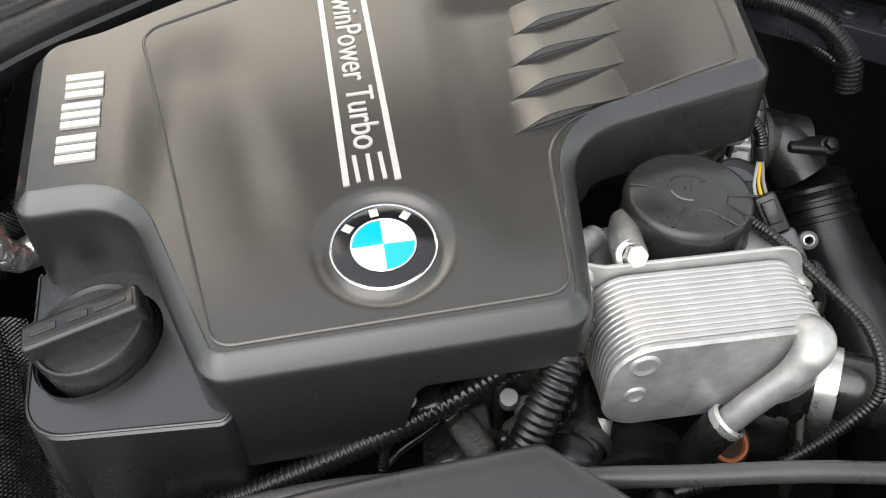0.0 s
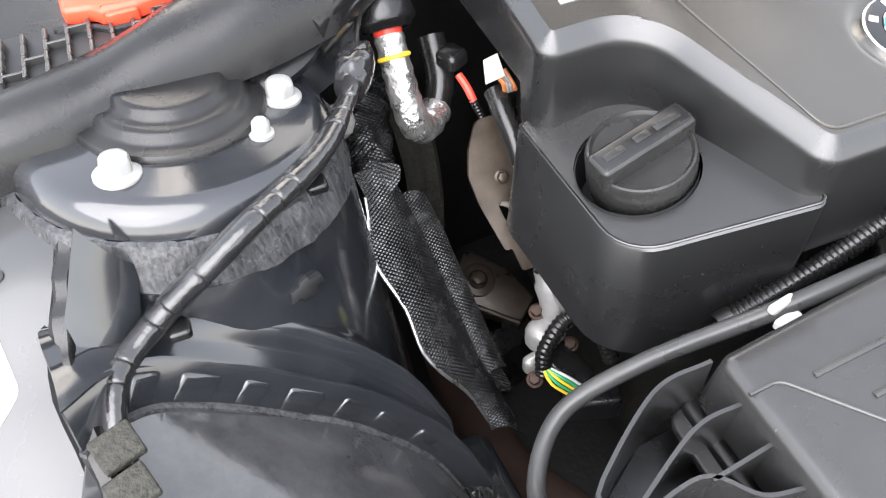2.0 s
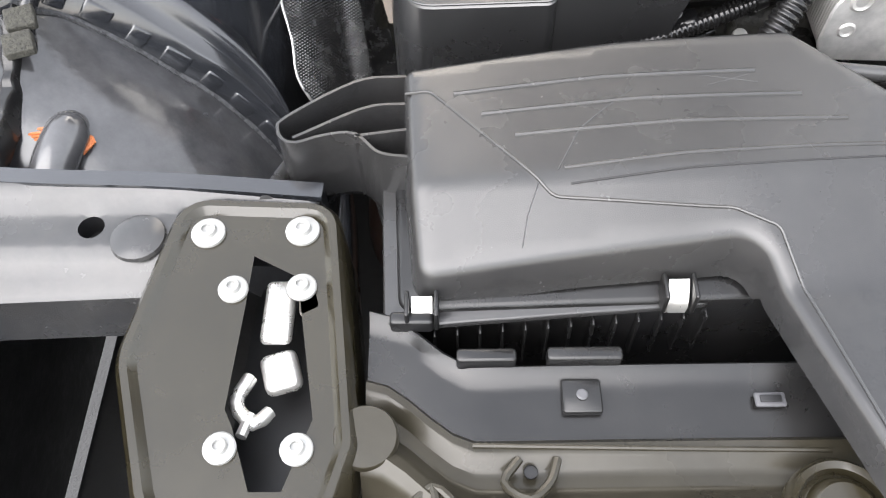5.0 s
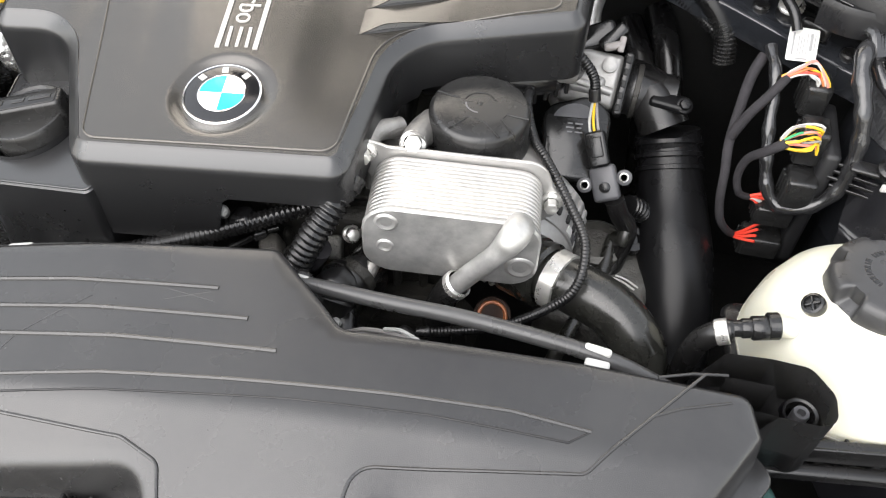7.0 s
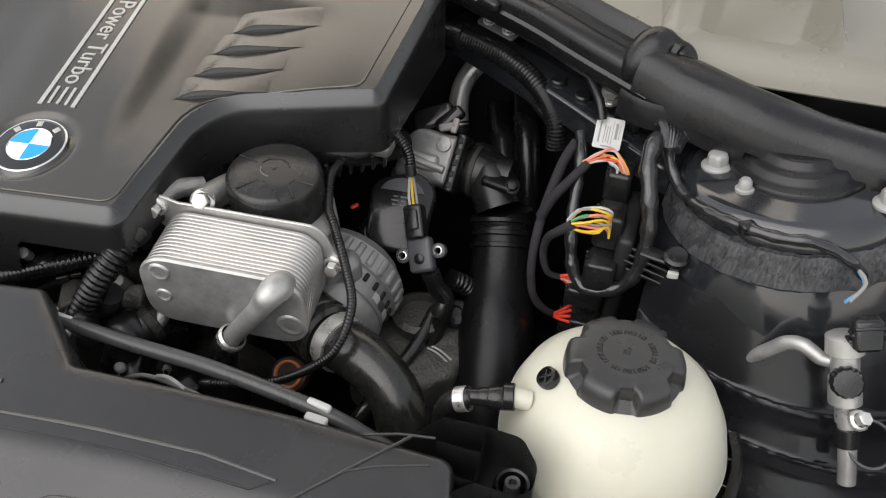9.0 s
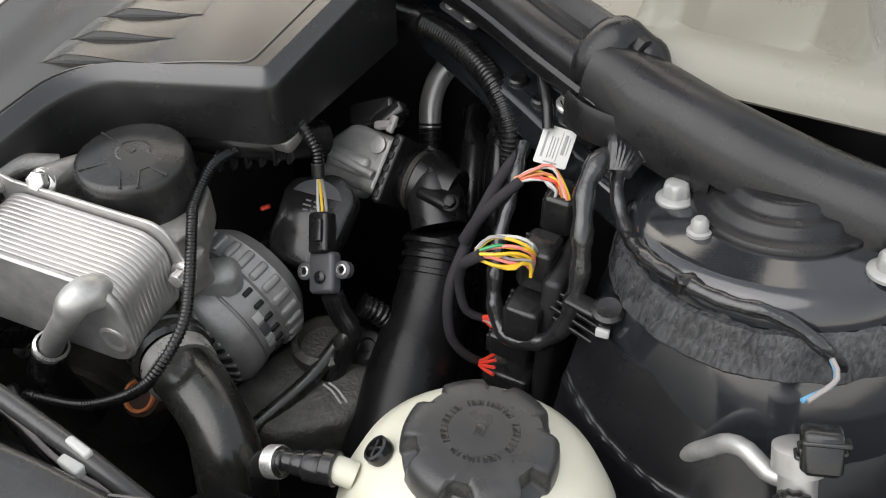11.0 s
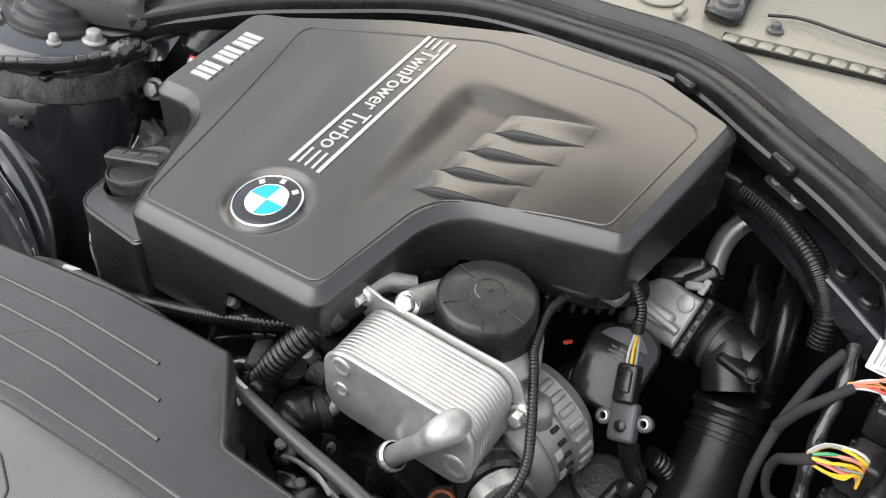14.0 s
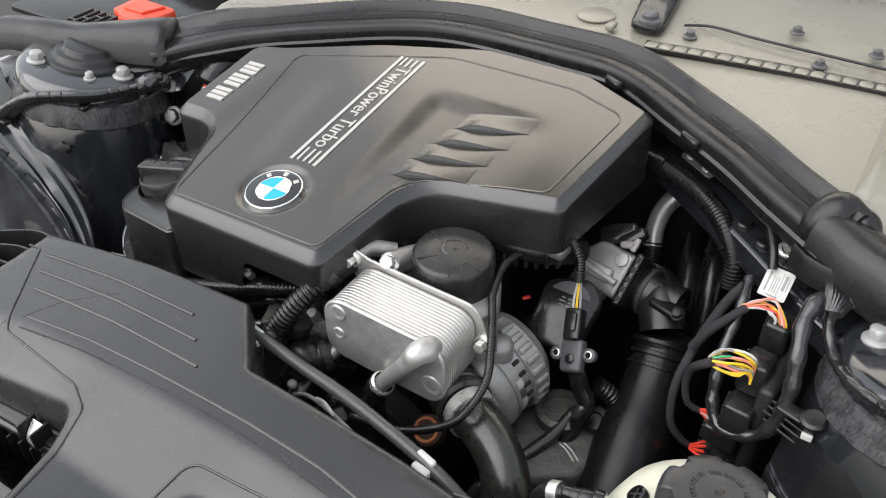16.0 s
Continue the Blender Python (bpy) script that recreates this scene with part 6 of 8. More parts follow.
mount = thing("engine_mount", "dark cast engine mount with a rusty flange bolt", "engine mount", (-0.31, 0.87, 0.29))
bm = B()
MM = aim((-0.312, 0.878, 0.394), (-0.05, -0.35, 0.93), (0.6, -0.75, 0.0))
slab(bm, rounded([(-0.030, -0.036, 0.006), (0.03, -0.030, 0.01), (0.07, -0.014, 0.006), (0.07, 0.020, 0.006), (0.02, 0.036, 0.01), (-0.034, 0.034, 0.006)], 4), -0.012, 0.0, 0.003, MM)
slab(bm, rounded([(-0.028, -0.038, 0.002), (0.07, -0.022, 0.002), (0.07, -0.016, 0.002), (-0.028, -0.030, 0.002)], 2), -0.02, 0.005, 0.002, MM)
part("arm", bm, BROWN, mount, "tarnished mount arm")
bm = B()
lathe(bm, [(0.022, 0.0), (0.022, 0.002), (0.018, 0.004), (0.0, 0.004)], MM @ Matrix.Translation((-0.002, 0.004, 0)), 28)
hexhead(bm, MM @ V(-0.002, 0.004, 0.003), MM.to_3x3() @ V(0, 0, 1), 0.0095, 0.012, 1.3)
part("bolt", bm, BROWN, mount)
bm = B()
lathe(bm, [(0.02, 0.37), (0.05, 0.365), (0.062, 0.345), (0.066, 0.32), (0.066, 0.30), (0.05, 0.29)], Matrix.Translation((-0.315, 0.84, 0)), 40, lambda a, r, h: r + (0.004 if math.cos(a * 12) > 0.6 else 0))
part("rubber", bm, RUBBER, mount)
foam = thing("insulation_pad", "brown speckled insulation pad", "insulation", (-0.40, 0.90, 0.45))
bm = B()
grid(bm, 12, 20, lambda u, v: V(-0.385 + 0.02 * u + 0.01 * math.sin(4 * v), 0.93 - 0.08 * v, 0.68 - 0.22 * v + 0.01 * math.sin(9 * u)), 0.012)
part("pad", bm, FOAM, foam)
pipe_red = thing("exhaust_pipe", "rusty brown pipe low in the bay", "pipe", (-0.38, 0.75, 0.40))
bm = B()
tube(bm, [(-0.37, 0.92, 0.44), (-0.375, 0.80, 0.36), (-0.37, 0.66, 0.36), (-0.33, 0.55, 0.40)], 0.032, 20)
part("pipe", bm, RUST, pipe_red)

plug = thing("wire_connector", "black and grey sensor connector with yellow and green wires", "connector", (-0.34, 0.61, 0.56))
bm = B()
box(bm, (-0.330, 0.630, 0.590), (0.03, 0.05, 0.03), 0.004, Matrix.Rotation(0.5, 4, "Z") @ Matrix.Rotation(0.4, 4, "X"))
box(bm, (-0.315, 0.600, 0.575), (0.05, 0.03, 0.03), 0.004, Matrix.Rotation(-0.3, 4, "Z"))
part("body", bm, BLACK, plug)
bm = B()
lathe(bm, [(0.010, -0.03), (0.014, -0.026), (0.016, -0.01), (0.013, 0.0), (0.013, 0.014), (0.010, 0.02), (0.009, 0.03)], aim((-0.322, 0.670, 0.640), (-0.15, 0.45, 0.85)), 20)
box(bm, (-0.335, 0.655, 0.612), (0.036, 0.03, 0.03), 0.008, Matrix.Rotation(0.5, 4, "Z"))
box(bm, (-0.350, 0.640, 0.598), (0.026, 0.012, 0.02), 0.004, Matrix.Rotation(0.2, 4, "Z"))
part("valve", bm, ALTER, plug, "pale cast valve body")
bm = B()
tube(bm, [(-0.352, 0.622, 0.606), (-0.346, 0.632, 0.628), (-0.322, 0.640, 0.6504), (-0.302, 0.628, 0.642), (-0.294, 0.610, 0.610)], 0.0075, 12, pitch=0.0045)
part("sleeve", bm, RUBBER, plug, "short ribbed sleeve")
for k, mt in enumerate((YELLOW, GREEN, YELLOW, GREEN, WHITE)):
    bm = B()
    tube(bm, [(-0.355 + 0.0015 * k, 0.615, 0.622), (-0.354 + 0.004 * k, 0.603, 0.620), (-0.340 + 0.004 * k, 0.594, 0.606)], 0.0014, 6)
    part("wire", bm, mt, plug)
for p in ((-0.359, 0.623, 0.598), (-0.318, 0.640, 0.605), (-0.338, 0.668, 0.628)):
    bm = B()
    hexhead(bm, p, (-0.2, -0.3, 1), 0.005, 0.008)
    part("screw", bm, RUST, plug)
orange = thing("orange_wires", "loop of orange wires by the headlamp", "wires", (-0.59, 0.47, 0.70))
for k in range(7):
    bm = B()
    tube(bm, [(-0.66, 0.472 + 0.002 * k, 0.755 + 0.002 * (k % 3)), (-0.625, 0.476 + 0.0015 * k, 0.760 + 0.002 * (k % 3)), (-0.600, 0.473 + 0.002 * k, 0.757), (-0.594 + 0.001 * k, 0.466 + 0.002 * k, 0.752), (-0.63, 0.462 + 0.003 * k, 0.752)], 0.0014, 8)
    part("wire", bm, ORANGE, orange)

# ---- corrugated conduits along the front of the cover ----
def loom(name, label, pts, r, pitch=0.0045, material=RUBBER, at=None):
    nm = thing(name, label, "conduit", at or pts[len(pts) // 2], "conduits")
    bm = B()
    tube(bm, pts, r, 12, pitch=pitch, depth=0.16)
    part("hose", bm, material, nm, angle=70)
    for a, b in ((pts[0], pts[1]), (pts[-1], pts[-2])):
        bm = B()
        lathe(bm, [(r * 0.9, -0.002), (r * 1.12, -0.001), (r * 1.12, 0.010), (r * 0.95, 0.011)], aim(a, V(*b) - V(*a)), 16)
        part("cuff", bm, BLACK, nm)
    return nm


loom("corrugated_conduit", "black corrugated conduit along the cover's front", [(-0.26, 0.545, 0.735), (-0.205, 0.546, 0.757), (-0.135, 0.556, 0.775), (-0.07, 0.568, 0.795), (-0.02, 0.590, 0.80)], 0.0085)
loom("corrugated_conduit", "thin black corrugated conduit beside a thicker one", [(-0.22, 0.548, 0.735), (-0.15, 0.560, 0.760), (-0.09, 0.575, 0.780), (-0.03, 0.595, 0.79)], 0.006)
loom("corrugated_conduit", "thick black corrugated conduit dropping beside the cooler", [(0.008, 0.585, 0.840), (-0.005, 0.560, 0.826), (-0.022, 0.542, 0.802), (-0.038, 0.528, 0.77)], 0.0125, 0.0055)
bulk_hose = thing("rubber_hose", "black corrugated hose with a smooth cuff across the bulkhead", "hose", (0.25, 0.93, 0.84))
bm = B()
tube(bm, [(0.15, 0.995, 0.832), (0.195, 0.972, 0.838), (0.240, 0.944, 0.845), (0.284, 0.912, 0.847), (0.322, 0.882, 0.838), (0.346, 0.862, 0.812), (0.352, 0.852, 0.78)], 0.0118, 18, pitch=0.0042)
part("hose", bm, RUBBER, bulk_hose)
bm = B()
tube(bm, [(0.15, 0.995, 0.832), (0.195, 0.972, 0.838), (0.232, 0.949, 0.8445)], 0.0150, 24, 0.004, radius=lambda s: 0.0158 - 0.0025 * sm(0.93, 1, s))
part("cuff", bm, RUBBER, bulk_hose, "thicker cuff on the hose")
stay = thing("bulkhead_stay", "galvanised steel stay plate with two bolts", "bracket", (0.271, 0.944, 0.865))
bm = B()
SM = aim((0.271, 0.944, 0.866), (-0.1, -0.25, 1)) @ Matrix.Rotation(radians(-32), 4, "Z")
slab(bm, rounded([(-0.026, -0.010, 0.004), (0.026, -0.010, 0.004), (0.026, 0.010, 0.004), (-0.026, 0.010, 0.004)], 4), -0.0015, 0.0015, 0.0005, SM)
part("plate", bm, GREY, stay)
for dx in (-0.014, 0.014):
    bm = B()
    hexhead(bm, SM @ V(dx, 0, 0.0015), SM.to_3x3() @ V(0, 0, 1), 0.0055, 0.006)
    part("bolt", bm, ZINC, stay)
loom("corrugated_conduit", "second black corrugated conduit near the bulkhead", [(0.25, 0.94, 0.83), (0.30, 0.90, 0.822), (0.335, 0.875, 0.805), (0.352, 0.865, 0.79)], 0.0065, 0.0034)

# ---- lower clutter in front of the engine ----
hosejoint = thing("coolant_hose", "short black coolant hose with a steel clamp", "hose", (0.0, 0.55, 0.74))
bm = B()
tube(bm, [(0.03, 0.60, 0.74), (0.02, 0.565, 0.752), (0.0, 0.535, 0.745), (-0.015, 0.525, 0.71), (-0.015, 0.53, 0.66)], 0.017, 18)
part("hose", bm, RUBBER, hosejoint)
bm = B()
lathe(bm, [(0.0172, -0.005), (0.0182, -0.004), (0.0182, 0.004), (0.0172, 0.005)], aim((0.013, 0.550, 0.751), (0.5, 0.8, 0.1)), 28)
part("clamp", bm, GRIME, hosejoint)
bm = B()
lathe(bm, [(0.007, -0.002), (0.007, 0.018), (0.005, 0.02), (0, 0.02)], aim((0.026, 0.556, 0.762), (-0.3, -0.6, -0.5)), 14)
part("spigot", bm, CAST, hosejoint)
throttle = thing("sensor_cluster", "grimy plugs and sensors below the cover", "sensors", (-0.05, 0.56, 0.72))
for p, s, mt in (((-0.06, 0.555, 0.765), (0.035, 0.02, 0.02), GRIME), ((-0.045, 0.54, 0.745), (0.03, 0.02, 0.025), GREY), ((-0.085, 0.57, 0.79), (0.02, 0.02, 0.02), BLACK), ((0.005, 0.52, 0.72), (0.02, 0.04, 0.03), BLACK), ((-0.02, 0.515, 0.785), (0.014, 0.012, 0.03), BLACK), ((0.05, 0.50, 0.715), (0.05, 0.02, 0.02), BLACK), ((0.02, 0.50, 0.70), (0.03, 0.02, 0.04), GLOSS)):
    bm = B()
    box(bm, p, s, 0.004, Matrix.Rotation(p[0] * 20, 4, "Z") @ Matrix.Rotation(0.3, 4, "X"))
    part("plug", bm, mt, throttle)
for p in ((-0.045, 0.530, 0.775), (0.0, 0.510, 0.735), (-0.10, 0.565, 0.805), (0.035, 0.495, 0.725)):
    bm = B()
    lathe(bm, [(0.005, -0.01), (0.005, 0.005), (0.003, 0.007), (0, 0.007)], aim(p, (0.2, -0.5, 0.8)), 12)
    part("stud", bm, WHITEBOLT, throttle)
for k, (mt, z) in enumerate(((GREYWIRE, 0.745), (BLACK, 0.738), (GLOSS, 0.73), (GLOSS, 0.722))):
    bm = B()
    tube(bm, [(0.0, 0.505 + 0.004 * k, z - 0.02), (0.035, 0.500 + 0.003 * k, z), (0.09, 0.490, z - 0.004), (0.15, 0.475 - 0.003 * k, z - 0.02), (0.24, 0.47, z - 0.03)], 0.0022 + 0.0006 * k, 8)
    part("lead", bm, mt, throttle)
bm = B()
tube(bm, [(0.045, 0.497, 0.752), (0.06, 0.492, 0.760), (0.075, 0.487, 0.755)], 0.002, 8)
part("lead", bm, WHITE, throttle, "cream coloured wire end")

# ---- charge hose, alternator, throttle and pipes ----
charge = thing("charge_hose", "thick black rubber charge hose with a steel band", "hose", (0.22, 0.55, 0.70))
bm = B()
tube(bm, [(0.135, 0.605, 0.735), (0.165, 0.577, 0.749), (0.205, 0.553, 0.757), (0.240, 0.530, 0.752), (0.258, 0.510, 0.73), (0.262, 0.497, 0.69), (0.262, 0.492, 0.62), (0.262, 0.49, 0.5)], 0.0235, 28, radius=lambda s: 0.0235 + 0.0006 * math.sin(s * 34))
part("hose", bm, HOSE, charge)
bm = B()
lathe(bm, [(0.0240, -0.0075), (0.0268, -0.007), (0.0268, 0.007), (0.0240, 0.0075)], aim((0.1880, 0.5625, 0.7545), (0.78, -0.52, 0.12)), 40)
part("band", bm, ZINC, charge, "steel band clamp")
bm = B()
lathe(bm, [(0.027, -0.03), (0.0305, -0.026), (0.0305, -0.004), (0.0285, -0.003), (0.0285, 0.003), (0.030, 0.004), (0.030, 0.009), (0.026, 0.012)], aim((0.170, 0.5745, 0.7500), (0.74, -0.55, 0.18)), 36)
part("socket", bm, HOSE, charge)

alternator = thing("alternator", "silver cast alternator with cooling slots", "alternator", (0.145, 0.665, 0.60))
AX = aim((0.140, 0.622, 0.694), (0.25, 1.0, 0.15)) @ Matrix.Scale(0.94, 4)
bm = B()
lathe(bm, [(0.0, -0.006), (0.030, -0.006), (0.045, -0.002), (0.058, 0.006), (0.064, 0.016), (0.064, 0.03), (0.061, 0.032), (0.061, 0.06), (0.064, 0.062), (0.064, 0.085), (0.05, 0.10), (0, 0.105)], AX, 60)
part("housing", bm, ALTER, alternator)
# Slots and vents are black blocks in place of shaded openings.
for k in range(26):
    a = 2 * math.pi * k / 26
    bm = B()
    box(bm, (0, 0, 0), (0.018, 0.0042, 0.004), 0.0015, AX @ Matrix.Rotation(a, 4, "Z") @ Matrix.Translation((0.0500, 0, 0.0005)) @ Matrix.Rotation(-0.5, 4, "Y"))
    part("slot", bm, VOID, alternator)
    bm = B()
    box(bm, (0, 0, 0), (0.026, 0.0040, 0.005), 0.0012, AX @ Matrix.Rotation(a + math.pi / 26, 4, "Z") @ Matrix.Translation((0.0465, 0, -0.0005)) @ Matrix.Rotation(-0.5, 4, "Y"))
    part("rib", bm, ALTER, alternator)
    bm = B()
    box(bm, (0, 0, 0), (0.006, 0.0085, 0.020), 0.002, AX @ Matrix.Rotation(a, 4, "Z") @ Matrix.Translation((0.064, 0, 0.073)))
    part("fin", bm, ALTER, alternator)
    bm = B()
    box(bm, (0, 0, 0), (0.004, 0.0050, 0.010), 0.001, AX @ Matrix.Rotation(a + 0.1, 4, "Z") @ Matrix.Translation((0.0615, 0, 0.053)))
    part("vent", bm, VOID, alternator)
bm = B()
lathe(bm, [(0.061, 0.0335), (0.0632, 0.034), (0.0632, 0.0365), (0.061, 0.037)], AX, 60)
part("seam", bm, ALTER, alternator)
lq = AX.inverted() @ V(0.198, 0.655, 0.712)
for da, w, mt in ((-0.22, 0.010, WHITE), (0.0, 0.012, GREY), (0.20, 0.008, WHITE), (0.34, 0.007, WHITE)):
    bm = B()
    box(bm, (0, 0, 0), (0.0012, w, 0.009), 0.0003, AX @ Matrix.Rotation(math.atan2(lq.y, lq.x) + da, 4, "Z") @ Matrix.Translation((0.0615, 0, 0.0445)))
    part("rating_label", bm, mt, alternator, "printed rating label")
bm = B()
box(bm, (0.165, 0.65, 0.755), (0.04, 0.03, 0.03), 0.008, Matrix.Rotation(0.6, 4, "Z"))
part("ear", bm, ALTER, alternator)

actuator = thing("throttle_actuator", "black throttle actuator with a silver gear housing", "actuator", (0.20, 0.79, 0.72))
bm = B()
CV = aim((0.200, 0.750, 0.748), (0.05, -0.5, 0.86))
slab(bm, rounded([(-0.030, -0.045, 0.02), (0.030, -0.045, 0.02), (0.036, 0.03, 0.02), (0.012, 0.045, 0.02), (-0.034, 0.03, 0.02)], 6), -0.014, 0.010, 0.004, CV)
cap = part("cover", bm, GLOSS, actuator)
for i in range(3):
    for j in range(2):
        bm = B()
        box(bm, (0, 0, 0), (0.005 + 0.003 * ((i + j) % 2), 0.0016, 0.0004), 0.0001, CV @ Matrix.Translation((-0.006 + 0.009 * j, 0.004 + 0.0045 * i, 0.0103)))
        part("print_bar", bm, FADED, cap)
bm = B()
GM = aim((0.2135, 0.8180, 0.7735), (-0.1, -0.7, 0.7), (0.78, 0.3, -0.45)) @ Matrix.Scale(1.38, 4)
slab(bm, rounded([(-0.022, -0.021, 0.005), (0.022, -0.020, 0.004), (0.022, 0.021, 0.004), (-0.012, 0.021, 0.010), (-0.024, 0.006, 0.008)], 5), -0.045, 0.0, 0.004, GM)
slab(bm, rounded([(-0.020, -0.012, 0.004), (0.012, -0.012, 0.004), (0.012, 0.002, 0.004), (-0.020, 0.002, 0.004)], 5), -0.01, 0.005, 0.003, GM)
tube(bm, [GM @ V(-0.018, -0.004, 0.004), GM @ V(0.018, -0.008, 0.003)], 0.0045, 12)
lathe(bm, [(0.006, -0.01), (0.006, 0.003), (0.003, 0.004), (0.0, 0.0035)], GM @ Matrix.Translation((0.012, 0.012, 0)), 18)
slab(bm, rounded([(-0.028, -0.026, 0.006), (0.006, -0.026, 0.004), (0.006, -0.018, 0.003), (-0.028, -0.012, 0.006)], 4), -0.03, -0.012, 0.003, GM)
part("gear_housing", bm, ALTER, actuator, "silver cast gear housing")
bm = B()
slab(bm, rounded([(0.021, -0.024, 0.003), (0.029, -0.024, 0.003), (0.029, 0.024, 0.003), (0.021, 0.024, 0.003)], 3), -0.05, 0.003, 0.002, GM)
gasket = part("gasket", bm, BLACK, actuator, "black gasket with square pockets")
# Pockets are near-black blocks, their shade given by colour alone.
for k in range(5):
    bm = B()
    box(bm, (0, 0, 0), (0.0035, 0.005, 0.002), 0.0005, GM @ Matrix.Translation((0.025, -0.018 + 0.009 * k, 0.003)))
    part("pocket", bm, VOID, gasket)
bm = B()
lathe(bm, [(0.0, -0.008), (0.018, -0.008), (0.020, -0.004), (0.020, 0.004), (0.018, 0.010), (0.018, 0.03), (0.0, 0.03)], GM @ Matrix.Translation((0.036, 0, -0.028)) @ Matrix.Rotation(radians(90), 4, "Y"), 36)
part("boot", bm, RUBBER, actuator, "black rubber boot")
bm = B()
lathe(bm, [(0.0198, -0.002), (0.0212, -0.0015), (0.0212, 0.002), (0.0198, 0.0025)], GM @ Matrix.Translation((0.036, 0, -0.028)) @ Matrix.Rotation(radians(90), 4, "Y"), 40)
part("band", bm, GRIME, actuator, "thin dull steel band")
bm = B()
box(bm, (0, 0, 0), (0.034, 0.018, 0.022), 0.003, GM @ Matrix.Translation((-0.004, 0.031, -0.012)) @ Matrix.Rotation(0.5, 4, "Z"))
box(bm, (0, 0, 0), (0.024, 0.010, 0.012), 0.002, GM @ Matrix.Translation((0.010, 0.033, -0.004)) @ Matrix.Rotation(0.9, 4, "Z"))
plg = part("plug", bm, GLOSS, actuator)
bm = B()
box(bm, (0, 0, 0), (0.016, 0.006, 0.006), 0.002, GM @ Matrix.Translation((0.012, 0.026, 0.002)) @ Matrix.Rotation(0.4, 4, "Z"))
box(bm, (0, 0, 0), (0.005, 0.012, 0.004), 0.001, GM @ Matrix.Translation((0.017, 0.028, 0.003)))
part("lock", bm, GREYWIRE, plg, "pale grey locking tab")
bm = B()
lp = [(0.024 * math.cos(radians(a)), 0.020 * math.sin(radians(a))) for a in range(15, 166, 10)]
slab(bm, lp, 0.0098, 0.0104, 0.0, CV @ Matrix.Translation((0, 0.014, 0.0004)))
part("sticker", bm, GREY, cap, "grey half-round sticker")
bm = B()
slab(bm, rounded([(-0.022, -0.008, 0.006), (0.016, -0.010, 0.006), (0.022, 0.014, 0.008), (-0.008, 0.012, 0.008)], 4), -0.016, 0.0, 0.003, aim((0.176, 0.748, 0.838), (0, -0.4, 0.9)))
lathe(bm, [(0.0065, -0.001), (0.0065, 0.002), (0.003, 0.002), (0.003, 0.0)], aim((0.168, 0.744, 0.8375), (0, -0.4, 0.9)), 16)
part("lug", bm, CAST, actuator, "silver cast lug under the cover")

intake_pipe = thing("underhood_pipe", "black plastic intake elbow behind the filter", "pipe", (0.12, 0.78, 0.80))
bm = B()
tube(bm, [(0.05, 0.74, 0.82), (0.11, 0.735, 0.83), (0.16, 0.75, 0.822), (0.19, 0.80, 0.80)], 0.016, 18)
for k in range(6):
    box(bm, (0.135 + 0.01 * k, 0.722 + 0.006 * k, 0.815), (0.004, 0.008, 0.018), 0.001)
part("pipe", bm, BLACK, intake_pipe)

terminal = thing("battery_terminal", "black terminal stud block with a zinc nut and red tab", "terminal", (0.172, 0.735, 0.715))
bm = B()
box(bm, (0.173, 0.738, 0.722), (0.036, 0.036, 0.014), 0.003, Matrix.Rotation(-0.7, 4, "Z") @ Matrix.Rotation(0.5, 4, "X"))
part("block", bm, BLACK, terminal)
bm = B()
hexhead(bm, (0.176, 0.733, 0.729), (0.1, -0.5, 0.85), 0.0075, 0.012)
box(bm, (0.179, 0.742, 0.733), (0.018, 0.02, 0.003), 0.001, Matrix.Rotation(-0.7, 4, "Z"))
part("nut", bm, ZINC, terminal)
for p, s in (((0.183, 0.747, 0.738), (0.017, 0.003, 0.004)), ((0.150, 0.752, 0.745), (0.005, 0.010, 0.004))):
    bm = B()
    box(bm, p, s, 0.0015, Matrix.Rotation(-0.7, 4, "Z"))
    part("tab", bm, RED, terminal)

sensor = thing("pressure_sensor", "dark grey pressure sensor with two lugs and a plug", "sensor", (0.236, 0.70, 0.72))
sm_ = aim((0.2330, 0.7050, 0.7340), (-0.22, -0.70, 0.65), (0.94, 0.34, 0.02))
bm = B()
box(bm, (0, 0, 0), (0.026, 0.036, 0.014), 0.003, sm_)
part("body", bm, GREY, sensor)
bm = B()
lathe(bm, [(0.0055, 0.006), (0.0055, 0.009), (0.003, 0.0105), (0, 0.0105)], sm_ @ Matrix.Translation((0.0, -0.004, 0)), 18)
part("stud", bm, BLACK, sensor)
for sx in (-1, 1):
    bm = B()
    lathe(bm, [(0.0035, -0.004), (0.0075, -0.004), (0.0078, 0.003), (0.0065, 0.004), (0.0045, 0.0042), (0.0035, 0.003), (0.0035, -0.004)], sm_ @ Matrix.Translation((0.0195 * sx, 0.002, 0)), 22)
    part("lug", bm, GREY, sensor)
    bm = B()
    lathe(bm, [(0.0045, 0.003), (0.0048, 0.0048), (0.0036, 0.0052), (0.0032, 0.003)], sm_ @ Matrix.Translation((0.0195 * sx, 0.002, 0)), 18)
    part("bush", bm, ZINC, sensor)
bm = B()
box(bm, (0, 0, 0), (0.020, 0.036, 0.016), 0.0025, sm_ @ Matrix.Translation((-0.001, 0.034, 0.003)))
box(bm, (0, 0, 0), (0.012, 0.02, 0.004), 0.001, sm_ @ Matrix.Translation((-0.001, 0.036, 0.012)))
plugp = part("plug", bm, BLACK, sensor, "black two-part plug")
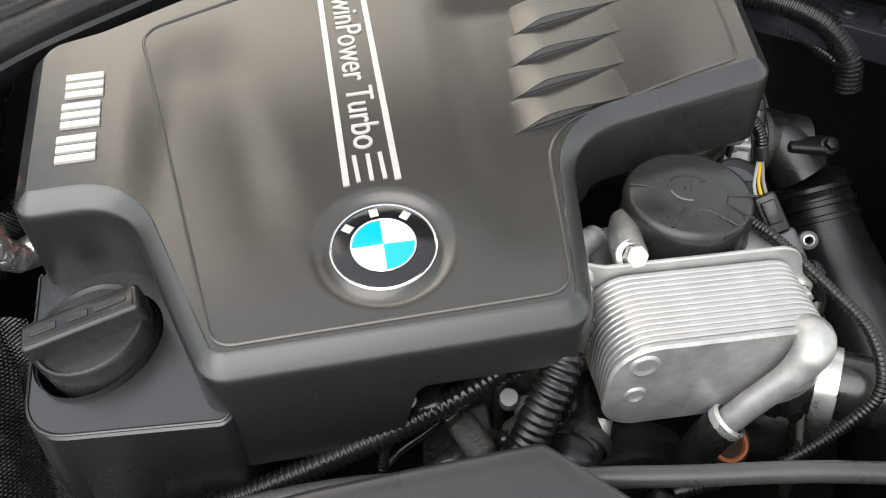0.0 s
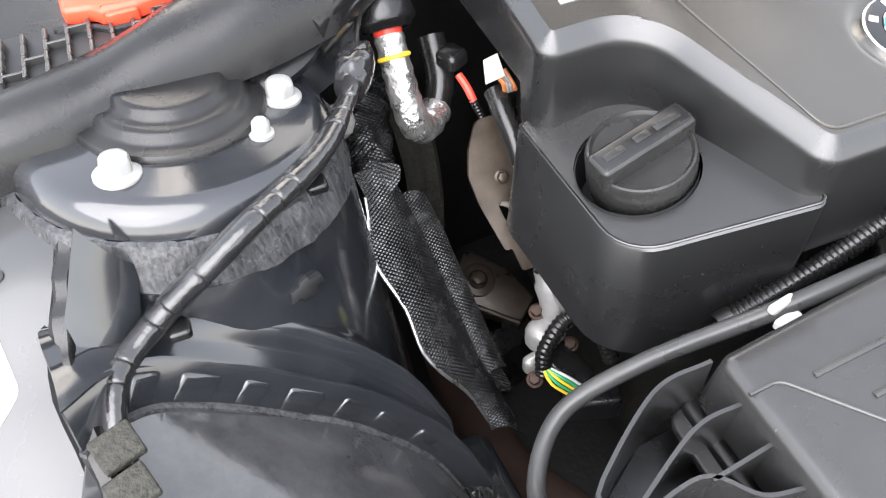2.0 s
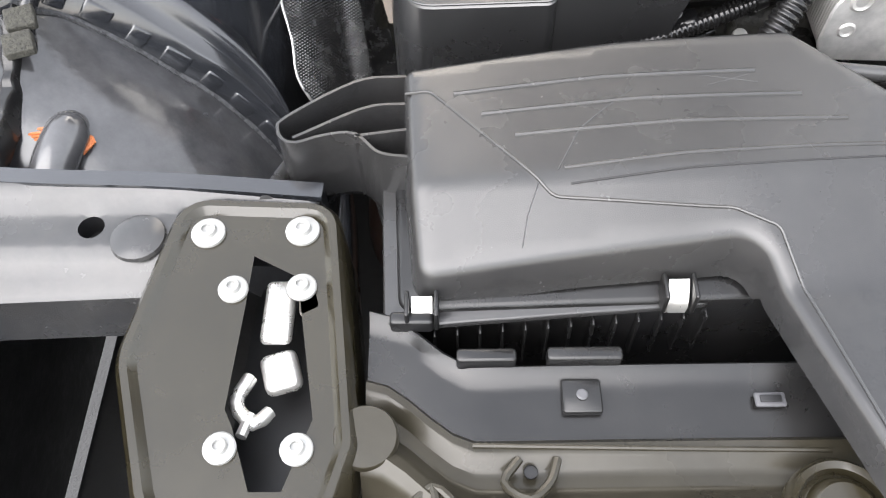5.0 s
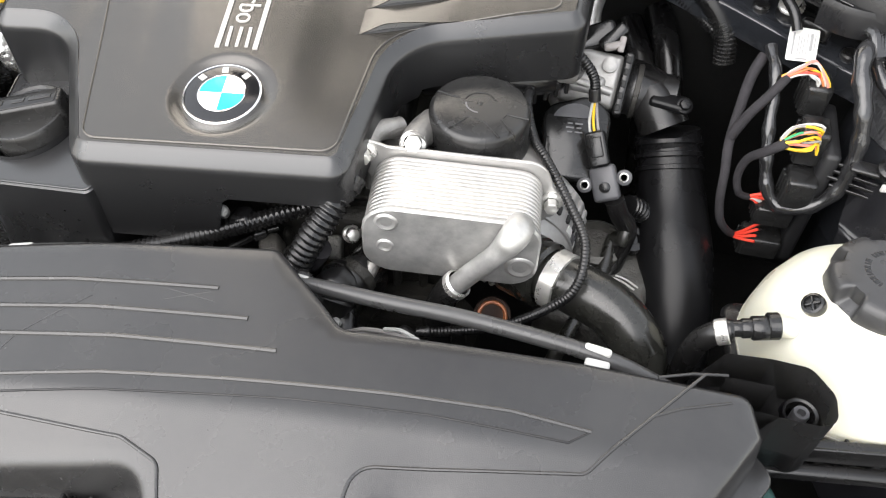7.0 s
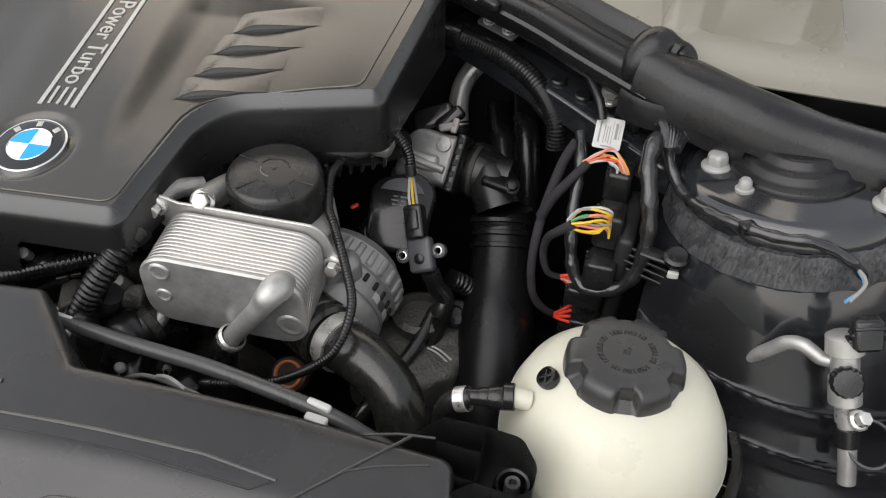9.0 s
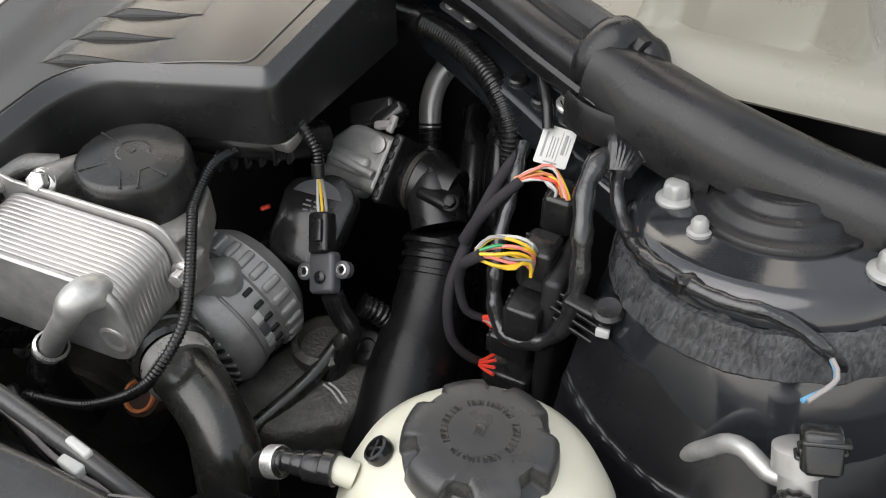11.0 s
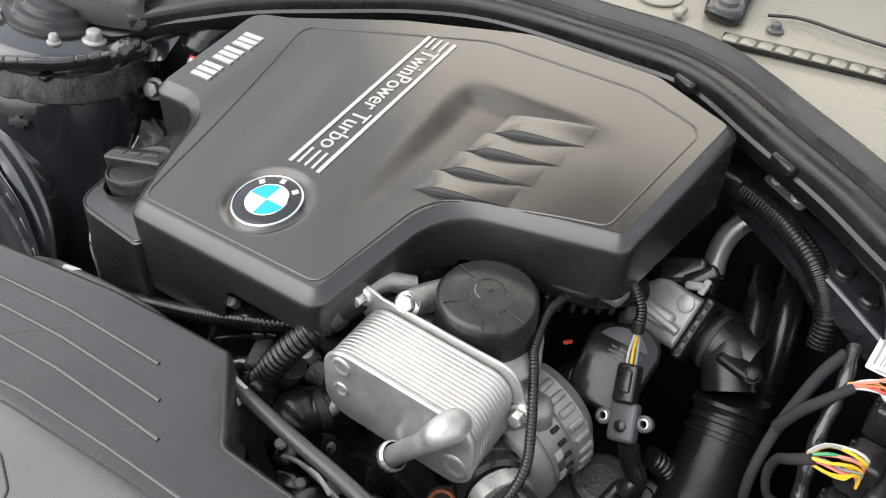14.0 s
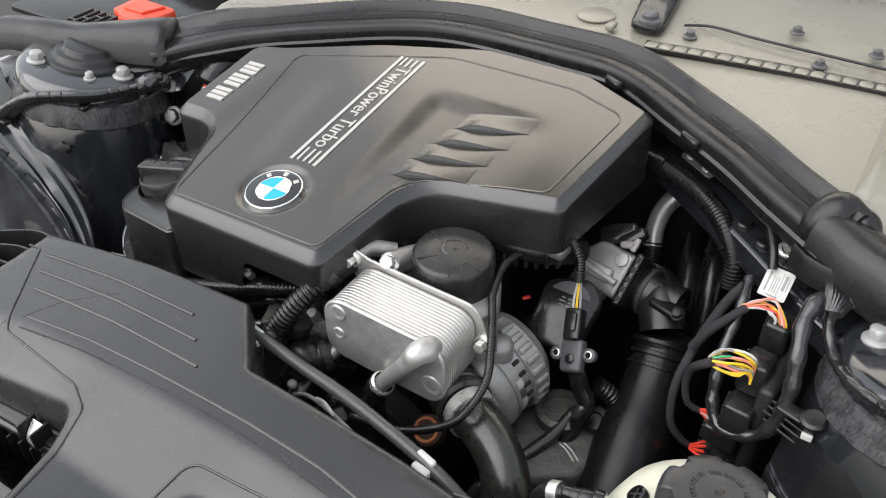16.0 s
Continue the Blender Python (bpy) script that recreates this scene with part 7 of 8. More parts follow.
for k, mt in enumerate((WHITE, YELLOW, GREYWIRE)):
    bm = B()
    tube(bm, [sm_ @ V(-0.005 + 0.004 * k, 0.050, 0.003), sm_ @ V(-0.004 + 0.004 * k, 0.062, 0.006), (0.212 + 0.001 * k, 0.750, 0.806)], 0.0014, 8)
    part("wire", bm, mt, plugp)
loom("corrugated_conduit", "thin corrugated lead rising from the sensor plug", [(0.213, 0.748, 0.803), (0.210, 0.755, 0.822), (0.198, 0.760, 0.838), (0.186, 0.764, 0.845)], 0.0052, 0.003)
bm = B()
tube(bm, [sm_ @ V(0.006, -0.018, -0.002), (0.252, 0.690, 0.705), (0.262, 0.685, 0.69), (0.255, 0.670, 0.66), (0.235, 0.63, 0.62)], 0.010, 14)
part("stem", bm, RUBBER, sensor, "black taped stem")
bm = B()
tube(bm, [(0.262, 0.71, 0.70), (0.275, 0.715, 0.69), (0.285, 0.72, 0.675)], 0.011, 14, pitch=0.005)
part("bellows", bm, BLACK, sensor)

duct = thing("intake_duct", "large black plastic intake duct with ribbed collar", "duct", (0.31, 0.72, 0.55))
bm = B()
tube(bm, [(0.303, 0.800, 0.722), (0.308, 0.786, 0.704), (0.314, 0.735, 0.672), (0.318, 0.665, 0.640), (0.318, 0.60, 0.59), (0.315, 0.55, 0.50)], 0.037, 40, radius=lambda s: 0.034 + 0.006 * sm(0.1, 0.4, s))
part("pipe", bm, DUCT, duct)
for k in range(3):
    bm = B()
    lathe(bm, [(0.0335, -0.003), (0.0365, -0.002), (0.0365, 0.002), (0.0335, 0.003)], aim((0.3055 + 0.0022 * k, 0.793 - 0.010 * k, 0.7125 - 0.0085 * k), (0.1, -0.75, -0.65)), 44)
    part("rib", bm, DUCT, duct)
bm = B()
tube(bm, [(0.255, 0.885, 0.715), (0.268, 0.86, 0.735), (0.285, 0.83, 0.742), (0.300, 0.806, 0.722)], 0.027, 28)
part("elbow", bm, RUBBER, duct, "black rubber elbow")
bm = B()
box(bm, (0.298, 0.808, 0.757), (0.040, 0.022, 0.010), 0.003, Matrix.Rotation(-0.3, 4, "Z"))
hexhead(bm, (0.312, 0.800, 0.760), (0, -0.5, 0.8), 0.006, 0.008)
part("boss", bm, DUCT, duct)

silver_pipe = thing("coolant_pipe", "silver bent coolant pipe near the bulkhead", "pipe", (0.225, 0.99, 0.70))
bm = B()
tube(bm, [(0.275, 1.02, 0.79), (0.245, 1.014, 0.778), (0.226, 1.0, 0.755), (0.221, 0.985, 0.73), (0.226, 0.968, 0.705)], 0.0125, 18)
part("pipe", bm, ALU, silver_pipe)
bm = B()
tube(bm, [(0.225, 0.972, 0.712), (0.230, 0.958, 0.690), (0.236, 0.94, 0.66)], 0.013, 14, pitch=0.006)
part("bellows", bm, RUBBER, silver_pipe)
for k, pts in enumerate(([(0.27, 1.0, 0.72), (0.285, 0.95, 0.70), (0.295, 0.90, 0.66), (0.30, 0.85, 0.55)], [(0.30, 1.0, 0.74), (0.315, 0.94, 0.71), (0.325, 0.89, 0.64), (0.33, 0.84, 0.52)])):
    loomed = thing("coolant_hose", "black coolant hose dropping by the bulkhead", "hose", pts[1], "bulkhead hoses")
    bm = B()
    tube(bm, pts, 0.016, 16)
    part("hose", bm, RUBBER, loomed)
lifting = thing("bulkhead_bracket", "greenish steel bracket with two bolts", "bracket", (0.241, 1.03, 0.80))
bm = B()
box(bm, (0.262, 1.015, 0.822), (0.075, 0.008, 0.03), 0.003, Matrix.Rotation(-0.5, 4, "Z") @ Matrix.Rotation(-0.5, 4, "X"))
part("plate", bm, GRIME, lifting)
for p in ((0.247, 1.014, 0.834), (0.281, 0.995, 0.824)):
    bm = B()
    hexhead(bm, p, (-0.2, -0.6, 0.7), 0.007, 0.01)
    part("bolt", bm, GRIME, lifting)

# ---- coolant expansion tank ----
tank = thing("coolant_tank", "milky yellowed coolant expansion tank with black screw cap", "coolant tank", (0.432, 0.52, 0.66))
bm = B()
TC0 = V(0.432, 0.523, 0.744)


lathe(bm, [(0.030, 0.080), (0.046, 0.076), (0.062, 0.067), (0.076, 0.052), (0.086, 0.030), (0.0915, 0.006), (0.0922, -0.002), (0.0905, -0.009), (0.085, -0.020), (0.074, -0.034), (0.055, -0.046), (0.0, -0.052)],
      aim(TC0, (-0.03, 0.10, 1)), 72, lambda a, r, h: r * (1 + 0.012 * math.cos(2 * a + 0.6)))
part("bottle", bm, TANK, tank, angle=60)
bm = B()
lathe(bm, [(0.0912, -0.0040), (0.0926, -0.0035), (0.0926, -0.001), (0.0912, 0.0)], aim(TC0, (-0.03, 0.10, 1)), 72, lambda a, r, h: r * (1 + 0.012 * math.cos(2 * a + 0.6)))
part("weld_seam", bm, TANK, tank)
bm = B()
lathe(bm, [(0.034, 0.080), (0.034, 0.094)], aim(TC0, (-0.03, 0.10, 1)), 40)
part("neck", bm, TANK, tank)
CM = aim(TC0 + V(-0.03, 0.10, 1).normalized() * 0.072, (-0.03, 0.10, 1))


def lobes(a, r, h):
    k = sm(0.15, 0.75, math.cos(a * 6 - 28.5))
    return r - (r - 0.0362) * k * sm(0.003, 0.010, h) if r > 0.0362 else r


bm = B()
lathe(bm, [(0.040, 0.0), (0.0455, 0.001), (0.0465, 0.003), (0.0465, 0.006), (0.0462, 0.010), (0.0455, 0.0155), (0.0440, 0.0195), (0.0415, 0.0218), (0.036, 0.0232), (0.031, 0.0240), (0.024, 0.0246), (0.0, 0.0250)], CM, 180, lobes)
capo = part("cap", bm, CAPGREY, tank, "black six-lobed screw cap", angle=50)
for k in range(34):
    if k % 9 in (4,):
        continue
    a = 2 * math.pi * k / 34
    bm = B()
    box(bm, (0, 0, 0), (0.0045, 0.0016 + 0.0012 * (k % 3), 0.0007), 0.0002, CM @ Matrix.Rotation(a, 4, "Z") @ Matrix.Translation((0.0205, 0, 0.0246)))
    part("print_bar", bm, RUBBER, capo)
bm = B()
box(bm, (0, 0, 0), (0.006, 0.008, 0.0008), 0.0002, CM @ Matrix.Translation((0, 0, 0.0250)))
part("mark", bm, CAP, capo)
bm = B()
PM = aim((0.3735, 0.5135, 0.8165), (-0.62, -0.1, 0.78))
lathe(bm, [(0.0085, -0.004), (0.0092, 0.0), (0.0085, 0.0035), (0.0065, 0.004), (0.006, 0.001), (0, 0.001)], PM, 28)
box(bm, (0, 0, 0), (0.012, 0.0022, 0.004), 0.0006, PM @ Matrix.Translation((0, 0, 0.002)))
box(bm, (0, 0, 0), (0.0022, 0.012, 0.004), 0.0006, PM @ Matrix.Translation((0, 0, 0.002)))
part("vent_plug", bm, GLOSS, tank, "black cross-slotted vent plug")
bm = B()
tube(bm, [(0.362, 0.503, 0.798), (0.350, 0.502, 0.801), (0.343, 0.501, 0.801)], 0.0085, 16)
part("spigot", bm, TANK, tank)
hosec = thing("overflow_hose", "black quick coupling and hose on the coolant tank", "hose", (0.32, 0.50, 0.75))
for (p, r, l) in (((0.3465, 0.5015, 0.801), 0.0108, 0.009), ((0.337, 0.500, 0.799), 0.0096, 0.013), ((0.328, 0.4995, 0.798), 0.0078, 0.010), ((0.320, 0.499, 0.797), 0.0066, 0.012), ((0.313, 0.498, 0.795), 0.0084, 0.008)):
    bm = B()
    lathe(bm, [(0, -l / 2), (r * 0.92, -l / 2), (r, -l / 2 + 0.001), (r, l / 2 - 0.001), (r * 0.92, l / 2), (0, l / 2)], aim(p, (1, 0.05, 0.14)), 24)
    part("coupling", bm, GLOSS, hosec)
bm = B()
tube(bm, [(0.316, 0.498, 0.795), (0.306, 0.498, 0.790), (0.297, 0.499, 0.775), (0.293, 0.50, 0.745), (0.292, 0.50, 0.69)], 0.0095, 16)
part("hose", bm, RUBBER, hosec)
bm = B()
lathe(bm, [(0.0096, -0.005), (0.0104, -0.004), (0.0104, 0.004), (0.0096, 0.005)], aim((0.310, 0.498, 0.7925), (0.85, 0, 0.4)), 24)
part("clamp", bm, ZINC, hosec)
tankbracket = thing("tank_bracket", "black bracket below the coolant tank", "bracket", (0.44, 0.44, 0.66))
bm = B()
box(bm, (0.436, 0.424, 0.752), (0.128, 0.003, 0.020), 0.001, Matrix.Rotation(-0.04, 4, "Y"))
box(bm, (0.436, 0.4275, 0.7605), (0.128, 0.009, 0.0025), 0.001, Matrix.Rotation(-0.04, 4, "Y"))
box(bm, (0.470, 0.418, 0.735), (0.30, 0.012, 0.012), 0.003, Matrix.Rotation(-0.03, 4, "Y"))
box(bm, (0.432, 0.523, 0.684), (0.17, 0.17, 0.012), 0.01)
for k in range(6):
    box(bm, (0.385 + 0.022 * k, 0.434, 0.735), (0.0025, 0.018, 0.040), 0.0008, Matrix.Rotation(0.3 - 0.12 * k, 4, "Z"))
part("frame", bm, BLACK, tankbracket)
bm = B()
sweep(bm, [(0.492, 0.430, 0.745), (0.514, 0.452, 0.738), (0.526, 0.482, 0.735), (0.536, 0.520, 0.735), (0.535, 0.550, 0.733)], [(-0.004, -0.02), (0.004, -0.02), (0.005, 0.002), (0.002, 0.004), (-0.004, 0.002)], 0.006)
part("rim", bm, BLACK, tankbracket, "curved black rim round the tank")
for k in range(6):
    bm = B()
    a = radians(-48 + 16 * k)
    box(bm, (0.432 + 0.095 * math.cos(a), 0.523 + 0.092 * math.sin(a), 0.722), (0.016, 0.0025, 0.03), 0.001, Matrix.Rotation(a, 4, "Z"))
    part("rib", bm, BLACK, tankbracket)
green = thing("green_hose", "dull green coolant hose below the air box", "hose", (0.345, 0.37, 0.70))
bm = B()
tube(bm, [(0.335, 0.43, 0.70), (0.345, 0.395, 0.73), (0.352, 0.355, 0.715), (0.345, 0.325, 0.68), (0.32, 0.30, 0.66)], 0.009, 14)
part("hose", bm, mat("teal_green_rubber", (0.02, 0.06, 0.055), 0.45), green)
bm = B()
lathe(bm, [(0.0095, -0.006), (0.0108, -0.005), (0.0108, 0.005), (0.0095, 0.006)], aim((0.335, 0.313, 0.672), (0.7, 0.6, 0.4)), 20)
part("clamp", bm, ZINC, green)

# ---- control module and its looms ----
module = thing("connector_module", "black connector carrier with open plugs", "connector", (0.42, 0.73, 0.66))
bm = B()
box(bm, (0.434, 0.735, 0.725), (0.016, 0.080, 0.15), 0.004, Matrix.Rotation(-0.12, 4, "Z"))
part("carrier", bm, SLOT, module)
for p, s in (((0.418, 0.765, 0.815), (0.024, 0.03, 0.035)), ((0.414, 0.722, 0.795), (0.026, 0.03, 0.04)), ((0.412, 0.700, 0.755), (0.028, 0.03, 0.035)), ((0.402, 0.706, 0.715), (0.036, 0.028, 0.024)), ((0.402, 0.706, 0.668), (0.040, 0.028, 0.026))):
    bm = B()
    box(bm, p, s, 0.003, Matrix.Rotation(-0.12, 4, "Z"))
    for k in range(4):
        box(bm, V(*p) + V(-s[0] * 0.52, (k - 1.5) * s[1] * 0.22, 0), (0.003, 0.003, s[2] * 0.8), 0.0005)
    part("plug", bm, GLOSS, module)
bm = B()
for k in range(4):
    box(bm, (0.445 + 0.004 * k, 0.695 - 0.004 * k, 0.79 - 0.007 * k), (0.05, 0.003, 0.004), 0.001, Matrix.Rotation(-0.4, 4, "Z"))
box(bm, (0.462, 0.685, 0.798), (0.04, 0.016, 0.005), 0.002, Matrix.Rotation(-0.3, 4, "Z"))
part("arm", bm, BLACK, module, "ribbed mounting arm")
bm = B()
lathe(bm, [(0.011, -0.003), (0.012, 0.0), (0.012, 0.005), (0.009, 0.007), (0.005, 0.0065), (0, 0.006)], aim((0.475, 0.681, 0.802), (-0.1, -0.2, 1)), 24)
part("grommet", bm, RUBBER, module)
bm = B()
box(bm, (0.474, 0.672, 0.790), (0.010, 0.004, 0.008), 0.001)
part("label", bm, WHITE, module)

loomA = thing("taped_loom", "grey cloth taped wiring loom with cut ends", "wiring loom", (0.36, 0.71, 0.72), "wiring looms")
bm = B()
tube(bm, [(0.385, 0.758, 0.838), (0.372, 0.748, 0.825), (0.357, 0.742, 0.803), (0.347, 0.738, 0.78)], 0.0050, 12, radius=lambda s: 0.0042 + 0.0012 * s)
part("branch", bm, TAPE, loomA)
bm = B()
tube(bm, [(0.372, 0.80, 0.83), (0.362, 0.785, 0.815), (0.352, 0.755, 0.79), (0.347, 0.735, 0.77), (0.345, 0.712, 0.755), (0.346, 0.702, 0.73), (0.352, 0.697, 0.705), (0.365, 0.700, 0.685), (0.376, 0.707, 0.673)], 0.0078, 12, radius=lambda s: 0.0056 - 0.0018 * s)
part("branch", bm, TAPE, loomA)
bm = B()
tube(bm, [(0.378, 0.686, 0.822), (0.365, 0.690, 0.806), (0.357, 0.702, 0.785), (0.355, 0.705, 0.76), (0.362, 0.703, 0.738), (0.374, 0.707, 0.730)], 0.0068, 12, radius=lambda s: 0.0047 - 0.0014 * s)
part("branch", bm, TAPE, loomA)
rnd = random.Random(5)
for k in range(9):
    mt = (WHITE, WHITE, RED, WHITE, YELLOW, ORANGE, WHITE, PINK, YELLOW)[k]
    d, j = 0.0012 * (k - 4), lambda a=0.0028: rnd.uniform(-a, a)
    bm = B()
    tube(bm, [(0.380, 0.757 + d * 0.4, 0.836 + d * 0.4), (0.394 + j(), 0.760 + j(), 0.846 + 0.9 * d + j()), (0.409 + j(), 0.761 + d, 0.846 + 1.6 * d + j()), (0.4175 + d + j(0.001), 0.758 + j(), 0.834 + j()), (0.4185 + 1.4 * d, 0.754, 0.822)], 0.0013, 6)
    part("wire", bm, mt, loomA)
for k in range(12):
    mt = (YELLOW, YELLOW, PINK, YELLOW, GREYWIRE, YELLOW, PINK, YELLOW, GREEN, YELLOW, GREYWIRE, WHITE)[k]
    d, j = 0.0012 * (k - 6), lambda a=0.004: rnd.uniform(-a, a)
    bm = B()
    tube(bm, [(0.373, 0.687 + 0.3 * d, 0.821 + d * 0.4), (0.385 + j(), 0.689 + d + j(), 0.826 + 1.3 * d + j()), (0.399 + j(), 0.695 + d, 0.825 + 1.4 * d + j()), (0.410 + j(0.002), 0.701 + j(0.002), 0.819 + 1.3 * d + j()), (0.413, 0.706 + 1.2 * d, 0.806 + 0.8 * d)], 0.0013, 6)
    part("wire", bm, mt, loomA)
for k in range(4):
    d = 0.003 * (k - 1.5)
    bm = B()
    tube(bm, [(0.372, 0.705, 0.674), (0.380, 0.699 + d * 0.3, 0.682 + d), (0.391, 0.693 + d * 0.8, 0.694 + 2.2 * d)], 0.0016, 8)
    part("wire", bm, RED, loomA)
for k, mt in enumerate((RED, RED, WHITE, RED)):
    d = 0.003 * (k - 1.5)
    bm = B()
    tube(bm, [(0.371, 0.707, 0.729), (0.379, 0.706, 0.731 - d * 0.6), (0.391, 0.705, 0.727 - d * 2.6)], 0.0019, 8)
    part("wire", bm, mt, loomA)

loomB = thing("taped_loom", "shiny black tape-wrapped loom hanging in a loop", "wiring loom", (0.45, 0.71, 0.76), "wiring looms")
bm = B()
tube(bm, [(0.462, 0.775, 0.862), (0.445, 0.765, 0.872), (0.438, 0.740, 0.862), (0.443, 0.715, 0.840), (0.448, 0.700, 0.805), (0.443, 0.690, 0.765), (0.425, 0.688, 0.742), (0.400, 0.692, 0.735), (0.385, 0.705, 0.75), (0.378, 0.73, 0.79), (0.378, 0.77, 0.83), (0.375, 0.80, 0.84)], 0.007, 12, radius=lambda s: 0.0085 - 0.003 * s + 0.0009 * math.sin(s * 90))
part("trunk", bm, FOLDTAPE, loomB)
bm = B()
tube(bm, [(0.456, 0.785, 0.868), (0.458, 0.752, 0.856), (0.472, 0.722, 0.846), (0.491, 0.687, 0.857), (0.518, 0.663, 0.866), (0.545, 0.651, 0.870), (0.567, 0.648, 0.873), (0.587, 0.646, 0.868), (0.603, 0.643, 0.860), (0.62, 0.65, 0.84)], 0.0055, 10, radius=lambda s: 0.006 - 0.0015 * s + 0.0006 * math.sin(s * 80))
part("branch", bm, FOLDTAPE, loomB)
for p in ((0.519, 0.662, 0.866), (0.452, 0.772, 0.870)):
    bm = B()
    box(bm, p, (0.014, 0.010, 0.012), 0.002, Matrix.Rotation(0.5, 4, "Z"))
    part("cable_tie", bm, BLACK, loomB)
bm = B()
for k in range(6):
    tube(bm, [(0.440 + 0.006 * k, 0.785 - 0.003 * k, 0.875), (0.448 + 0.004 * k, 0.772, 0.882 - 0.002 * k), (0.452 + 0.002 * k, 0.755, 0.868)], 0.005, 8)
part("knot", bm, FOLDTAPE, loomB, "crumpled tape at the branch")

aerial = thing("tagged_lead", "thin black lead with a white ferrule and paper tag", "cable", (0.385, 0.82, 0.84))
bm = B()
tube(bm, [(0.345, 0.88, 0.892), (0.352, 0.870, 0.890), (0.362, 0.860, 0.884), (0.376, 0.838, 0.880), (0.388, 0.812, 0.872), (0.393, 0.80, 0.86)], 0.0042, 10, radius=lambda s: 0.003 + 0.0018 * sm(0.4, 0.6, s))
part("lead", bm, RUBBER, aerial)
bm = B()
tube(bm, [(0.358, 0.8635, 0.8865), (0.3645, 0.8565, 0.8828)], 0.0052, 12)
part("ferrule", bm, WHITE, aerial, "white ferrule")
TG = aim((0.4010, 0.7955, 0.8485), (-0.12, -0.66, 0.75)) @ Matrix.Rotation(radians(-4), 4, "Z") @ Matrix.Scale(0.8, 4)
bm = B()
slab(bm, rounded([(-0.017, -0.020, 0.002), (0.017, -0.020, 0.002), (0.017, 0.018, 0.002), (-0.017, 0.020, 0.002)], 2), -0.0004, 0.0004, 0.0, TG)
tag = part("tag", bm, WHITE, aerial, "white paper tag")
for x, y, w, h in ((-0.011, 0.0, 0.0022, 0.026), (-0.005, -0.002, 0.001, 0.022), (-0.002, -0.002, 0.001, 0.020), (0.001, -0.002, 0.001, 0.022), (0.009, 0.003, 0.0034, 0.020), (0.013, 0.002, 0.001, 0.018), (0.0, -0.017, 0.014, 0.0016), (0.0045, 0.0, 0.0008, 0.03)):
    bm = B()
    box(bm, (0, 0, 0), (w, h, 0.0003), 0.00005, TG @ Matrix.Translation((x, y, 0.0006)))
    part("print_bar", bm, INK, tag)

nut = thing("body_bolt", "zinc hex bolt with washer on the scuttle edge", "bolt", (0.399, 0.853, 0.845))
bm = B()
hexhead(bm, (0.399, 0.853, 0.850), (-0.1, -0.15, 1), 0.0085, 0.014, 1.5)
part("head", bm, ZINC, nut)
bm = B()
lathe(bm, [(0.013, -0.05), (0.013, -0.002), (0.010, 0.0)], aim((0.399, 0.853, 0.850), (0, 0, 1)), 20)
part("post", bm, BLACK, nut)
bush = thing("rubber_bush", "round black rubber bush beside the strip", "bush", (0.425, 0.825, 0.87))
bm = B()
lathe(bm, [(0.012, -0.02), (0.013, 0.0), (0.012, 0.006), (0.008, 0.007), (0.006, 0.003), (0, 0.003)], aim((0.425, 0.825, 0.876), (-0.3, -0.6, 0.7)), 28)
part("bush", bm, RUBBER, bush)
edge = thing("scuttle_edge", "black steel edge under the weatherstrip", "body edge", (0.38, 0.84, 0.84))
bm = B()
sweep(bm, [(0.22, 0.985, 0.850), (0.31, 0.918, 0.846), (0.37, 0.872, 0.843), (0.44, 0.815, 0.838), (0.48, 0.785, 0.835)], [(0.026, -0.03), (0.026, -0.004), (0.020, 0.0), (-0.02, 0.003), (-0.03, 0.0), (-0.03, -0.05)], 0.01)
part("flange", bm, SHEET, edge)
for p in ((0.345, 0.880, 0.8455), (0.372, 0.858, 0.8445), (0.447, 0.796, 0.839)):
    bm = B()
    lathe(bm, [(0.0085, -0.002), (0.0085, 0.003), (0.0065, 0.0045), (0.004, 0.0035), (0.0, 0.0035)], aim(p, (-0.05, -0.1, 1)), 20)
    part("plug", bm, RUBBER, edge, "round rubber blanking plug")
bm = B()
box(bm, (0.418, 0.822, 0.848), (0.030, 0.012, 0.016), 0.003, Matrix.Rotation(radians(-40), 4, "Z"))
part("clip", bm, BLACK, edge, "black cable clip")
edge2 = thing("scuttle_edge", "black steel gusset beside the other tower", "body edge", (-0.46, 0.80, 0.84))
bm = B()
grid(bm, 14, 12, lambda u, v: V(-0.486, 0.781, 0.876).lerp(V(-0.424, 0.838, 0.876), u).lerp(V(-0.486, 0.776, 0.826).lerp(V(-0.440, 0.798, 0.832), u), v) + V(0.3, -0.6, 0.5) * (0.004 * math.sin(3.14 * u) * math.sin(3.14 * v) + 0.003 * sm(0.7, 1.0, u)), 0.002)
part("flange", bm, SHEET, edge2)
bm = B()
hexhead(bm, (-0.46, 0.79, 0.79), (0.3, -0.8, 0.4), 0.010, 0.014)
part("bolt", bm, CAST, edge2)

# ---- air conditioning valve and pipe ----
valve = thing("refrigerant_valve", "aluminium refrigerant service valve with black cap and sensor plug", "valve", (0.60, 0.57, 0.72))
bm = B()
tube(bm, [(0.500, 0.625, 0.715), (0.537, 0.621, 0.742), (0.556, 0.612, 0.775), (0.567, 0.607, 0.795), (0.578, 0.600, 0.802), (0.590, 0.593, 0.798), (0.600, 0.590, 0.800)], 0.0062, 16)
part("pipe", bm, ALU_FACE, valve, "bright bent aluminium pipe")
bm = B()
tube(bm, [(0.44, 0.62, 0.66), (0.48, 0.625, 0.695), (0.530, 0.622, 0.736)], 0.0095, 14)
part("hose", bm, RUBBER, valve)
VM = aim((0.608, 0.582, 0.800), (-0.22, 0.46, 0.85))
